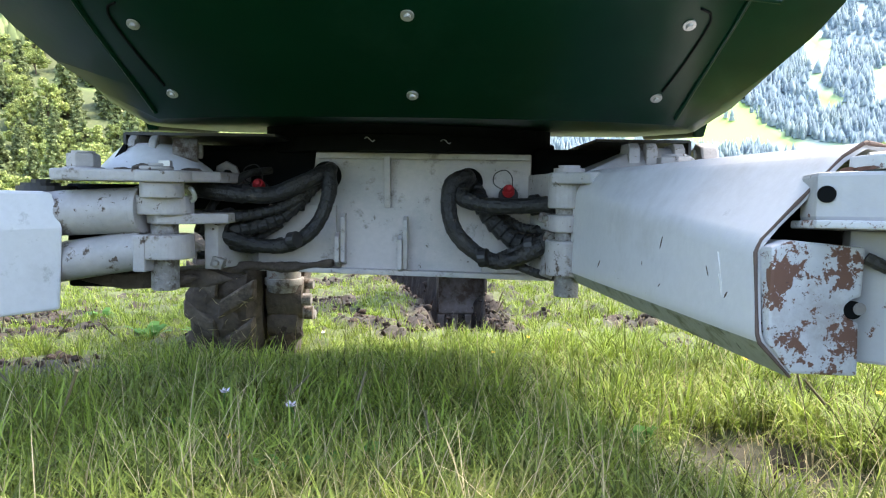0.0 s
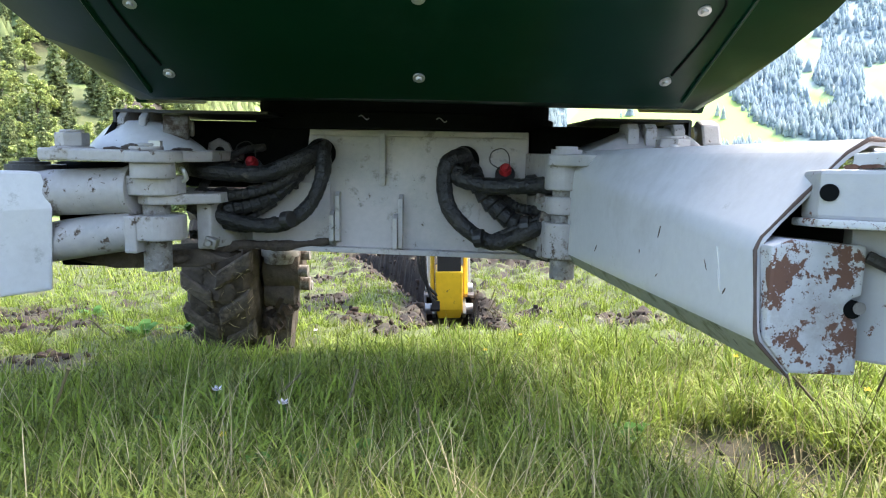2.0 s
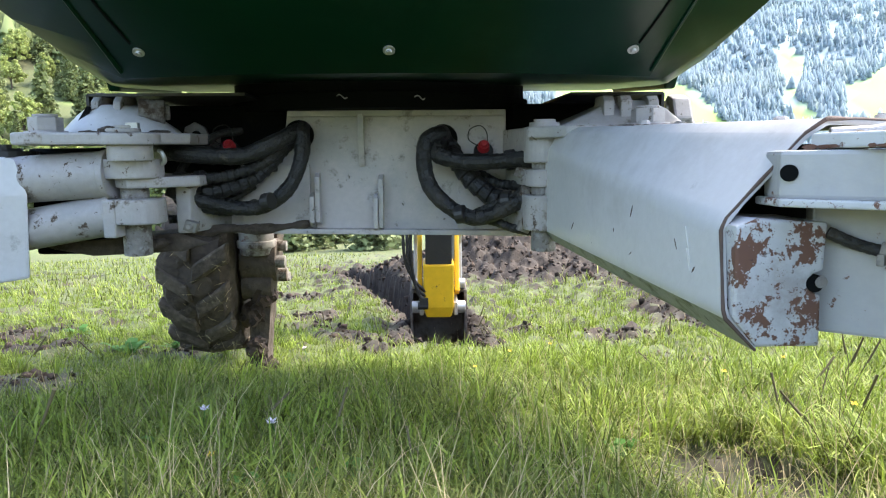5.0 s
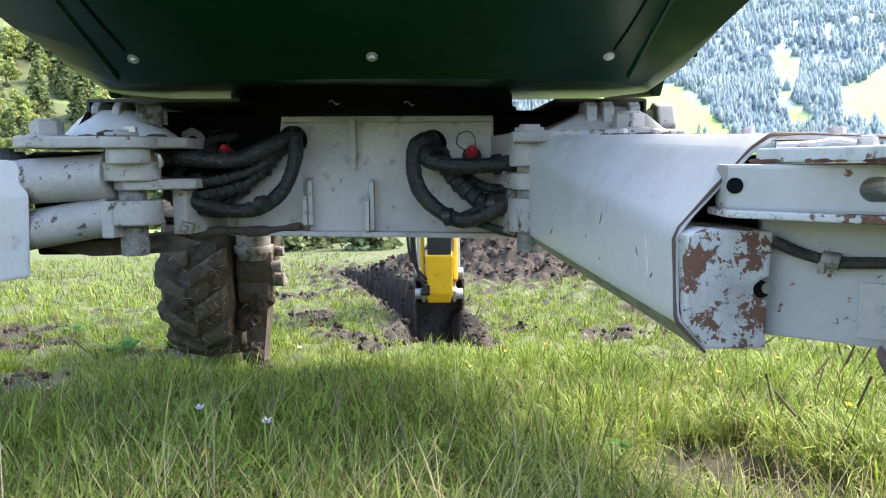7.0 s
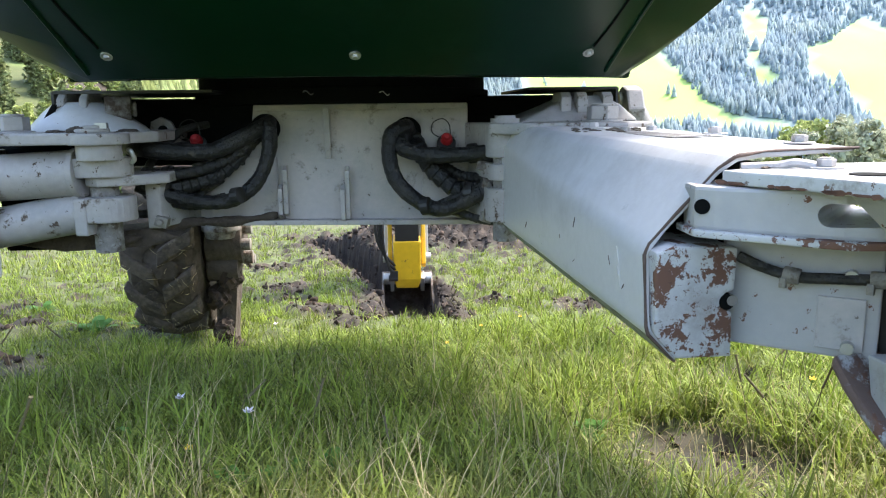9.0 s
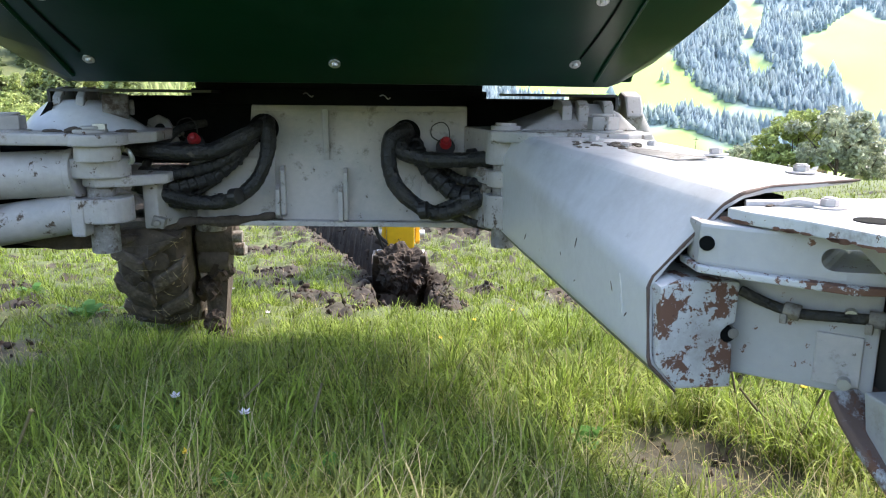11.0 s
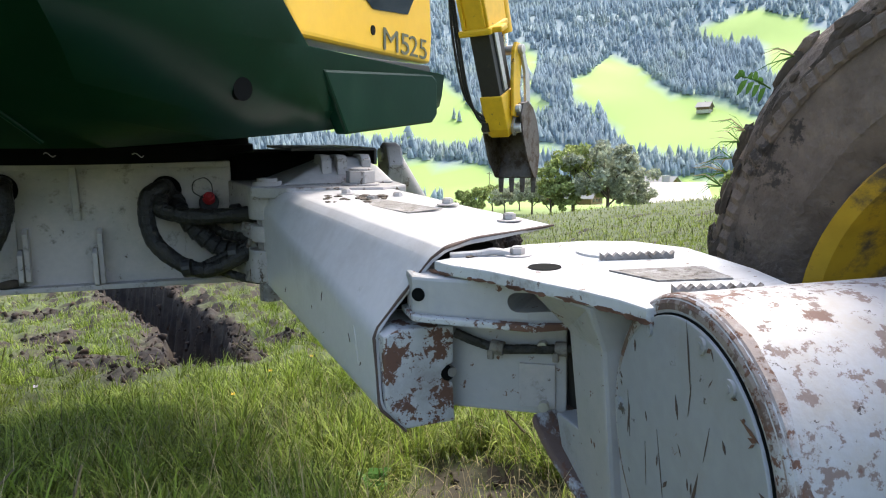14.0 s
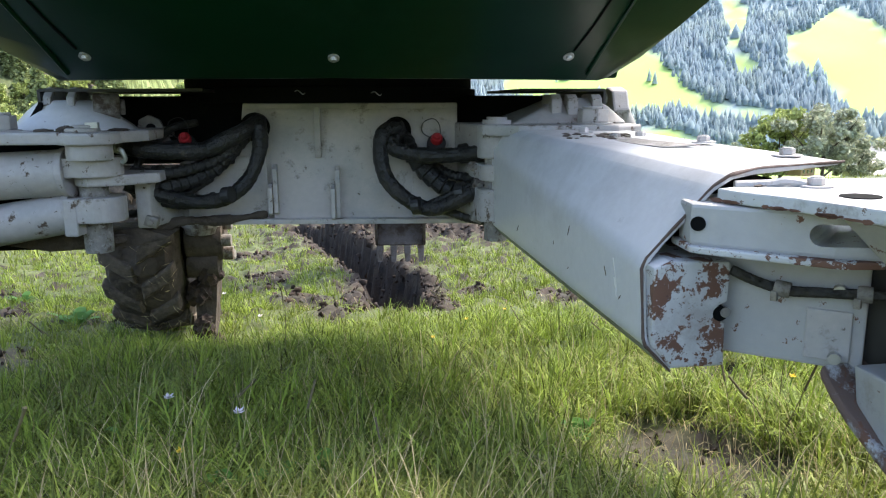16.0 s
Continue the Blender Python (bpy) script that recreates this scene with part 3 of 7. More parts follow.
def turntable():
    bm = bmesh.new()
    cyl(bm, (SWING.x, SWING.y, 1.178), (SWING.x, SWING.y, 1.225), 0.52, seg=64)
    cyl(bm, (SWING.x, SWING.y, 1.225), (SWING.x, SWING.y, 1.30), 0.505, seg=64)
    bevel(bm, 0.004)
    part("slewing_ring", bm, black_gap, excavator, "black slewing ring")
    for x0, x1, y0 in ((-0.93, -0.50, 2.05), (0.42, 0.69, 2.1)):
        bm = bmesh.new()
        box(bm, ((x0 + x1) / 2, y0 + 0.25, 1.214), (x1 - x0, 0.5, 0.008))
        box(bm, (x0 if x0 < 0 else x1, y0 + 0.25, 1.19), (0.008, 0.5, 0.05))
        part("cover_plate", bm, dark_grey, excavator, "thin black cover plate")
    # solid black blocks stand in for the shade of the open cavities
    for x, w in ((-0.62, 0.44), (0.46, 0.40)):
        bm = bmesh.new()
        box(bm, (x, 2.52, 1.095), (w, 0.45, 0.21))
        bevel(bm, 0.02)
        part("recess_shade_block", bm, black_gap, excavator, "black block standing in for the shaded recess behind the hinge")
    for x, z in ((-0.34, 1.20), (-0.12, 1.196)):
        bm = bmesh.new()
        sweep(bm, [(x + 0.09, 2.085, z + 0.010), (x + 0.10, 2.07, z + 0.013), (x + 0.113, 2.075, z + 0.002), (x + 0.12, 2.08, z + 0.006)], 0.0013, 6)
        part("locking_wire", bm, bolt_steel, excavator, "bent steel locking wire")


def hinge_right():
    # upright pin with knuckles, where the rear leg swings
    bm = bmesh.new()
    cyl(bm, (0.325, 1.985, 0.775), (0.325, 1.985, 1.112), 0.034)
    bevel(bm, 0.004)
    part("hinge_pin", bm, dried_dirt, excavator, "upright hinge pin coated in dry mud", True)
    for z0, z1, r in ((1.02, 1.115, 0.05), (0.955, 1.0, 0.045), (0.835, 0.93, 0.05)):
        bm = bmesh.new()
        prism(bm, [(0.24, 2.24), (0.272, 2.03), (0.285, 1.99), (0.365, 1.99), (0.375, 2.03), (0.375, 2.24)], "z", z0, z1)
        cyl(bm, (0.325, 1.985, z0 - 0.001), (0.325, 1.985, z1 + 0.001), r * 1.12, seg=32)
        bevel(bm, 0.006)
        part("knuckle", bm, hinge_paint, excavator)
    bm = bmesh.new()
    cyl(bm, (0.325, 1.985, 1.115), (0.325, 1.985, 1.128), 0.042)
    cyl(bm, (0.325, 1.985, 1.128), (0.325, 1.985, 1.136), 0.03)
    part("pin_cap", bm, hinge_paint, excavator)
    # top bracket plate and its gussets
    bm = bmesh.new()
    prism(bm, [(0.27, 1.93), (0.36, 1.86), (0.62, 1.80), (0.71, 1.86), (0.73, 2.05), (0.62, 2.3), (0.34, 2.3)], "z", 1.085, 1.116)
    bevel(bm, 0.006)
    part("top_bracket", bm, hinge_paint, excavator, "pale grey bracket plate with chipped edges")
    bm = bmesh.new()
    loft(bm, [[(0.36, 1.95, 1.116), (0.70, 1.93, 1.116), (0.73, 2.2, 1.116), (0.36, 2.3, 1.116)], [(0.47, 2.0, 1.165), (0.66, 1.985, 1.165), (0.68, 2.16, 1.165), (0.47, 2.2, 1.165)], [(0.52, 2.03, 1.19), (0.62, 2.02, 1.19), (0.64, 2.14, 1.19), (0.52, 2.16, 1.19)]])
    bevel(bm, 0.012, 3)
    part("bracket_cone", bm, hinge_paint, excavator)
    for x, y in ((0.50, 1.975), (0.545, 1.965), (0.625, 1.985)):
        bm = bmesh.new()
        prism(bm, [(y, 1.14), (y, 1.185), (y + 0.02, 1.20), (y + 0.10, 1.20), (y + 0.13, 1.14)], "x", x - 0.015, x + 0.015)
        bevel(bm, 0.004)
        part("bracket_rib", bm, hinge_paint, excavator)
    bm = bmesh.new()
    cyl(bm, (0.58, 1.895, 1.116), (0.58, 1.895, 1.122), 0.056)
    hexnut(bm, (0.58, 1.895, 1.122), 0.044, 0.036)
    bevel(bm, 0.003)
    part("large_nut", bm, hinge_paint, excavator, "large grey-painted hexagon nut")
    # ram lug and ram behind the hinge
    bm = bmesh.new()
    prism(bm, [(2.35, 0.95), (2.30, 1.15), (2.33, 1.215), (2.38, 1.23), (2.43, 1.20), (2.47, 0.95)], "x", 0.80, 0.86)
    bevel(bm, 0.008)
    part("ram_lug", bm, hinge_paint, excavator)
    bm = bmesh.new()
    cyl(bm, (0.79, 2.38, 1.185), (0.87, 2.38, 1.185), 0.024)
    part("lug_pin", bm, bolt_steel, excavator)
    bm = bmesh.new()
    cyl(bm, (0.86, 2.45, 1.15), (1.25, 2.85, 0.72), 0.05)
    bevel(bm, 0.006)
    part("hydraulic_ram", bm, hinge_paint, excavator, "grey hydraulic ram cylinder", True)


def hinge_left():
    bm = bmesh.new()
    prism(bm, [(-1.06, 1.90), (-1.04, 1.86), (-0.80, 1.84), (-0.72, 1.86), (-0.64, 2.0), (-0.64, 2.3), (-1.06, 2.3)], "z", 1.077, 1.107)
    cyl(bm, (-0.986, 1.93, 1.079), (-0.986, 1.93, 1.109), 0.082, seg=40)
    cyl(bm, (-0.765, 1.905, 1.0755), (-0.765, 1.905, 1.105), 0.078, seg=40)
    bevel(bm, 0.006)
    part("top_bracket", bm, hinge_paint, excavator, "pale grey bracket plate with chipped edges")
    bm = bmesh.new()
    cyl(bm, (-0.765, 1.905, 1.035), (-0.765, 1.905, 1.0755), 0.056, seg=32)
    bevel(bm, 0.004)
    part("pin_boss", bm, hinge_paint, excavator, "", True)
    for k, (x, y) in enumerate(((-0.80, 1.87), (-0.70, 1.94), (-0.88, 1.93))):
        bm = bmesh.new()
        bmesh.ops.create_icosphere(bm, subdivisions=3, radius=1.0)
        for v in bm.verts:
            q = v.co * (1 + 0.5 * noise.noise(v.co * 2.3 + Vector((k * 5, 1, 0))))
            v.co = Vector((x, y, 1.108)) + Vector((q.x * 0.026, q.y * 0.018, max(q.z, -0.2) * (0.014 if k == 0 else 0.006)))
        part("dirt_lump", bm, mud_mat, excavator, "lump of dry mud on the bracket", True)
    bm = bmesh.new()
    cyl(bm, (-0.986, 1.93, 1.107), (-0.986, 1.93, 1.113), 0.052)
    hexnut(bm, (-0.986, 1.93, 1.113), 0.042, 0.036)
    bevel(bm, 0.003)
    part("large_nut", bm, hinge_paint, excavator, "large grey-painted hexagon nut")
    bm = bmesh.new()
    cyl(bm, (-0.775, 1.89, 1.107), (-0.775, 1.89, 1.117), 0.045)
    cyl(bm, (-0.765, 1.885, 1.117), (-0.765, 1.885, 1.125), 0.028)
    bevel(bm, 0.003)
    part("pin_cap", bm, hinge_paint, excavator)
    bm = bmesh.new()
    box(bm, (-0.742, 1.875, 1.124), (0.03, 0.016, 0.014))
    part("cap_bolt", bm, bolt_steel, excavator)
    # cone over the swivel; a black prism paints the shade of its cut-out
    bm = bmesh.new()
    rings = []
    for px_, rx_, ry_, z in ((-0.862, 0.165, 0.13, 1.107), (-0.862, 0.155, 0.125, 1.118), (-0.872, 0.105, 0.09, 1.160), (-0.876, 0.075, 0.065, 1.182), (-0.878, 0.06, 0.05, 1.188)):
        rings.append([Vector((px_ + rx_ * math.cos(a), 2.10 + ry_ * math.sin(a), z)) for a in [k * math.pi / 20 for k in range(40)]])
    loft(bm, rings)
    part("bracket_cone", bm, leg_paint, excavator, "pale grey conical swivel cover", True)
    for x, z in ((-0.895, 1.166),):
        bm = bmesh.new()
        prism(bm, [(x - 0.05, z - 0.022), (x - 0.018, z - 0.02), (x - 0.018, z + 0.014), (x - 0.024, z + 0.016)], "y", 2.018, 2.06)
        part("dark_cutout", bm, black_gap, excavator, "dark cut-out in the swivel cover")
    # split top of the cover: two upright cheeks and the pin between them
    for x in (-0.905, -0.845):
        bm = bmesh.new()
        prism(bm, [(2.02, 1.135), (2.035, 1.195), (2.07, 1.222), (2.14, 1.222), (2.18, 1.135)], "x", x - 0.011, x + 0.011)
        bevel(bm, 0.005)
        part("swivel_cheek", bm, hinge_paint, excavator)
    bm = bmesh.new()
    cyl(bm, (-0.80, 2.07, 1.170), (-0.735, 2.09, 1.168), 0.036, seg=28)
    cyl(bm, (-0.735, 2.09, 1.168), (-0.722, 2.094, 1.168), 0.022, seg=20)
    bevel(bm, 0.006)
    part("swivel_pin_end", bm, dirty_steel, excavator, "round muddy pin end", True)
    # upright pin and knuckles
    bm = bmesh.new()
    cyl(bm, (-0.785, 1.965, 0.78), (-0.785, 1.965, 1.08), 0.037)
    bevel(bm, 0.004)
    part("hinge_pin", bm, dried_dirt, excavator, "upright hinge pin coated in dry mud", True)
    bm = bmesh.new()
    cyl(bm, (-0.775, 1.94, 1.04), (-0.775, 1.94, 1.08), 0.052)
    bevel(bm, 0.006)
    part("knuckle", bm, hinge_paint, excavator, "", True)
    bm = bmesh.new()
    prism(bm, [(-0.83, 1.99), (-0.82, 1.93), (-0.78, 1.905), (-0.70, 1.93), (-0.62, 2.0), (-0.62, 2.25), (-0.83, 2.25)], "z", 0.963, 0.992)
    bevel(bm, 0.006)
    part("middle_bracket", bm, hinge_paint, excavator)
    bm = bmesh.new()
    prism(bm, [(-0.70, 2.03), (-0.66, 2.03), (-0.60, 2.24), (-0.70, 2.24)], "z", 0.83, 0.99)
    bevel(bm, 0.006)
    part("side_bracket", bm, hinge_paint, excavator)
    bm = bmesh.new()
    sweep(bm, [(-0.70, 1.93, 1.06), (-0.69, 1.92, 1.055), (-0.685, 1.925, 1.035), (-0.695, 1.93, 1.025)], 0.006, 8)
    part("grease_fitting", bm, bolt_steel, excavator)


def leg_left():
    leg = part("left_leg", bevel(loft(bmesh.new(), [
        [(-1.045, 1.90, 0.73), (-1.03, 1.90, 0.95), (-1.06, 1.90, 1.047), (-1.17, 1.92, 1.047), (-1.17, 2.1, 1.04), (-1.17, 2.1, 0.72)],
        [(-1.75, 1.55, 0.66), (-1.73, 1.55, 0.93), (-1.76, 1.55, 1.06), (-1.95, 1.6, 1.06), (-1.95, 1.9, 1.05), (-1.95, 1.9, 0.66)]]), 0.008), leg_paint, excavator, "light grey boxed rear leg with two tubes")
    for a, b, ra in (((-1.12, 1.96, 0.985), (-0.835, 1.945, 1.0), 0.062), ((-1.12, 1.96, 0.845), (-0.835, 1.955, 0.893), 0.055)):
        bm = bmesh.new()
        cyl(bm, a, b, ra, seg=32)
        bevel(bm, 0.006)
        tube = part("leg_tube", bm, hinge_paint, leg, "", True)
        tube.data.shade_flat()
        for p in tube.data.polygons:
            p.use_smooth = len(p.vertices) == 4
        v = (Vector(b) - Vector(a)).normalized()
        bm = bmesh.new()
        cyl(bm, Vector(b) - v * 0.012, Vector(b) + v * 0.006, ra * 1.06, seg=32)
        bevel(bm, 0.003)
        part("weld_collar", bm, hinge_paint, leg)
    for z0, z1 in ((0.998, 1.04), (0.878, 0.935)):
        bm = bmesh.new()
        prism(bm, [(-0.845, 2.01), (-0.845, 1.90), (-0.80, 1.893)] + [(-0.768 + 0.066 * math.cos(a), 1.955 + 0.066 * math.sin(a)) for a in np.linspace(-1.75, 1.75, 15)] + [(-0.80, 2.022)], "z", z0 - 0.01, z1)
        bevel(bm, 0.006)
        part("clevis", bm, hinge_paint, leg)
    bm = bmesh.new()
    prism(bm, [(-0.845, 2.01), (-0.845, 1.895), (-0.81, 1.89), (-0.79, 2.01)], "z", 0.835, 0.935)
    bevel(bm, 0.006)
    part("clevis_web", bm, hinge_paint, leg)
    # added black block: darkens the open gap behind the tubes
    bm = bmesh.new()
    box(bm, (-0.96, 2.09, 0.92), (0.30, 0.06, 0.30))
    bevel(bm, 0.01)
    part("shade_fill", bm, black_gap, leg, "black block for the shaded gap between the tubes")
    bm = bmesh.new()
    cyl(bm, (-1.13, 2.0, 1.047), (-1.13, 2.0, 1.062), 0.075)
    cyl(bm, (-1.14, 1.99, 1.062), (-1.14, 1.99, 1.07), 0.05)
    cyl(bm, (-1.14, 1.99, 1.07), (-1.14, 1.99, 1.08), 0.024, seg=6)
    part("pivot_cap", bm, dark_grey, leg, "dark round pivot cap")
    bm = bmesh.new()
    prism(bm, [(-1.1, 0.80), (-0.70, 0.83), (-0.62, 0.80), (-0.70, 0.775), (-0.95, 0.765), (-1.06, 0.785)], "y", 2.05, 2.2)
    bevel(bm, 0.01)
    part("mud_cake", bm, mud_mat, leg, "dark mud caked under the leg")


def hoses():
    left = [
        ([(-0.385, 2.235, 1.115), (-0.385, 2.16, 1.11), (-0.45, 2.12, 1.075), (-0.52, 2.09, 1.045), (-0.60, 2.06, 1.045), (-0.70, 2.06, 1.055), (-0.80, 2.2, 1.06)], 0.025, 0.06, 0.0, 8),
        ([(-0.40, 2.235, 1.10), (-0.41, 2.17, 1.08), (-0.48, 2.13, 1.02), (-0.56, 2.10, 0.99), (-0.64, 2.07, 0.98), (-0.72, 2.1, 0.985)], 0.016, 0.03, 0.05, 18),
        ([(-0.41, 2.235, 1.10), (-0.43, 2.18, 1.06), (-0.50, 2.15, 0.985), (-0.58, 2.12, 0.95), (-0.66, 2.09, 0.935), (-0.72, 2.1, 0.93)], 0.023, 0.03, 0.045, 16),
        ([(-0.375, 2.235, 1.125), (-0.362, 2.155, 1.115), (-0.365, 2.14, 1.04), (-0.40, 2.13, 0.955), (-0.47, 2.12, 0.90), (-0.56, 2.10, 0.895), (-0.66, 2.07, 0.925), (-0.73, 2.06, 0.955)], 0.022, 0.05, 0.02, 12),
        ([(-0.50, 2.14, 0.905), (-0.58, 2.11, 0.885), (-0.66, 2.09, 0.90), (-0.73, 2.07, 0.945)], 0.014, 0.04, 0.04, 16),
        ([(-0.45, 2.20, 1.005), (-0.54, 2.16, 1.0), (-0.63, 2.12, 0.965), (-0.72, 2.08, 0.962)], 0.011, 0.04, 0.05, 16),
        ([(-0.52, 2.20, 0.955), (-0.60, 2.16, 0.905), (-0.68, 2.10, 0.87), (-0.74, 2.08, 0.865)], 0.012, 0.05, 0.04, 16),
        ([(-0.56, 2.24, 1.12), (-0.63, 2.18, 1.10), (-0.70, 2.12, 1.02), (-0.72, 2.09, 0.95)], 0.012, 0.05, 0.03, 16),
    ]
    right = [
        ([(0.055, 2.235, 1.10), (0.045, 2.16, 1.105), (0.005, 2.13, 1.085), (-0.005, 2.12, 1.02), (0.015, 2.11, 0.945), (0.075, 2.10, 0.885), (0.14, 2.09, 0.858), (0.20, 2.08, 0.872), (0.26, 2.06, 0.905), (0.31, 2.05, 0.925)], 0.024, 0.06, 0.015, 10),
        ([(0.06, 2.235, 1.09), (0.035, 2.15, 1.07), (0.04, 2.12, 1.04), (0.11, 2.10, 1.022), (0.20, 2.07, 1.022), (0.27, 2.04, 1.028), (0.33, 2.02, 1.03)], 0.025, 0.07, 0.0, 8),
        ([(0.075, 2.235, 1.07), (0.09, 2.18, 1.03), (0.14, 2.16, 0.965), (0.20, 2.14, 0.915), (0.28, 2.11, 0.895), (0.33, 2.1, 0.90)], 0.028, 0.04, 0.05, 16),
        ([(0.11, 2.21, 1.01), (0.17, 2.18, 0.98), (0.22, 2.14, 0.955), (0.28, 2.09, 0.952), (0.33, 2.06, 0.955)], 0.014, 0.04, 0.05, 16),
        ([(0.15, 2.12, 0.855), (0.20, 2.11, 0.845), (0.26, 2.09, 0.825), (0.33, 2.05, 0.815)], 0.013, 0.04, 0.04, 14),
        ([(0.14, 2.10, 0.872), (0.20, 2.085, 0.90), (0.27, 2.06, 0.935), (0.31, 2.05, 0.985)], 0.010, 0.03, 0.04, 14),
    ]
    for rows in (left, right):
        for pts, r, wob, ribs, steps in rows:
            bm = bmesh.new()
            sweep(bm, pts, r, 14, wob * 2.4, max(ribs * 2.2, 0.03), 22)
            part("hydraulic_hose", bm, black_rubber, excavator, "black wrapped hydraulic hose", True)
    bm = bmesh.new()
    sweep(bm, [(-0.36, 2.215, 0.835), (-0.50, 2.19, 0.822), (-0.62, 2.15, 0.828), (-0.72, 2.06, 0.806), (-0.80, 1.98, 0.80)], 0.011, 12, 1.3, 0.15, 14)
    part("muddy_hose", bm, mud_mat, excavator, "hose along the frame caked in dry mud", True)
    # bracket and fittings in the dark recess
    bm = bmesh.new()
    prism(bm, [(-0.74, 1.04), (-0.62, 1.04), (-0.66, 1.13), (-0.69, 1.145), (-0.72, 1.13)], "y", 2.20, 2.215)
    bevel(bm, 0.003)
    lug = part("recess_bracket", bm, dirty_steel, excavator, "grimy triangular bracket")
    bm = bmesh.new()
    cyl(bm, (-0.685, 2.194, 1.105), (-0.685, 2.2, 1.105), 0.014)
    part("bracket_hole", bm, black_gap, lug)
    for x, z, r_ in ((-0.645, 0.985, 0.018), (-0.655, 0.935, 0.02), (-0.60, 1.045, 0.028), (0.245, 1.024, 0.030), (0.235, 0.905, 0.031), (0.10, 0.868, 0.027), (-0.455, 0.912, 0.025)):
        bm = bmesh.new()
        cyl(bm, (x - 0.012, 2.085, z), (x + 0.012, 2.075, z + 0.004), r_, seg=16)
        bevel(bm, 0.002)
        part("hose_sleeve", bm, dark_grey, excavator)
    # flat black discs give the hose openings their inner shade
    for x, z in ((-0.385, 1.105), (0.055, 1.09)):
        bm = bmesh.new()
        cyl(bm, (x, 2.228, z), (x, 2.236, z), 0.045)
        part("hose_hole", bm, black_gap, excavator, "dark hose opening in the chassis face")
    for x, yy, z in ((-0.59, 2.20, 1.074), (0.177, 2.195, 1.066)):
        bm = bmesh.new()
        cyl(bm, (x, yy + 0.02, z - 0.022), (x, yy, z - 0.012), 0.030)
        bevel(bm, 0.004)
        cap = part("breather_body", bm, dark_grey, excavator)
        bm = bmesh.new()
        cyl(bm, (x, yy + 0.015, z - 0.01), (x, yy - 0.012, z + 0.006), 0.022, 0.016)
        cyl(bm, (x, yy - 0.012, z + 0.006), (x, yy - 0.022, z + 0.010), 0.012, 0.008)
        bevel(bm, 0.003)
        part("red_cap", bm, red_plastic, cap, "red plastic cap with a wire loop", True)
        bm = bmesh.new()
        sweep(bm, [(x - 0.015, yy - 0.01, z + 0.0), (x - 0.045, yy - 0.005, z + 0.02), (x - 0.042, yy, z + 0.05), (x - 0.012, yy, z + 0.062), (x + 0.008, yy, z + 0.045), (x + 0.012, yy, z + 0.015)], 0.0018, 6)
        part("wire_loop", bm, dark_grey, cap)
    for x, z in ((0.27, 0.99), (0.285, 0.935), (0.28, 0.835), (-0.665, 0.975), (-0.66, 0.85)):
        bm = bmesh.new()
        box(bm, (x, 2.05 if x > 0 else 2.03, z), (0.035, 0.03, 0.03), (0, 20, 0))
        cyl(bm, (x, 2.02 if x > 0 else 2.0, z), (x, 2.05, z), 0.010, seg=6)
        bevel(bm, 0.003)
        part("hose_clamp", bm, dirty_steel, excavator)
    bm = bmesh.new()
    box(bm, (0.235, 2.21, 0.985), (0.09, 0.012, 0.055))
    bevel(bm, 0.002)
    part("type_plate", bm, grey_paint, excavator)


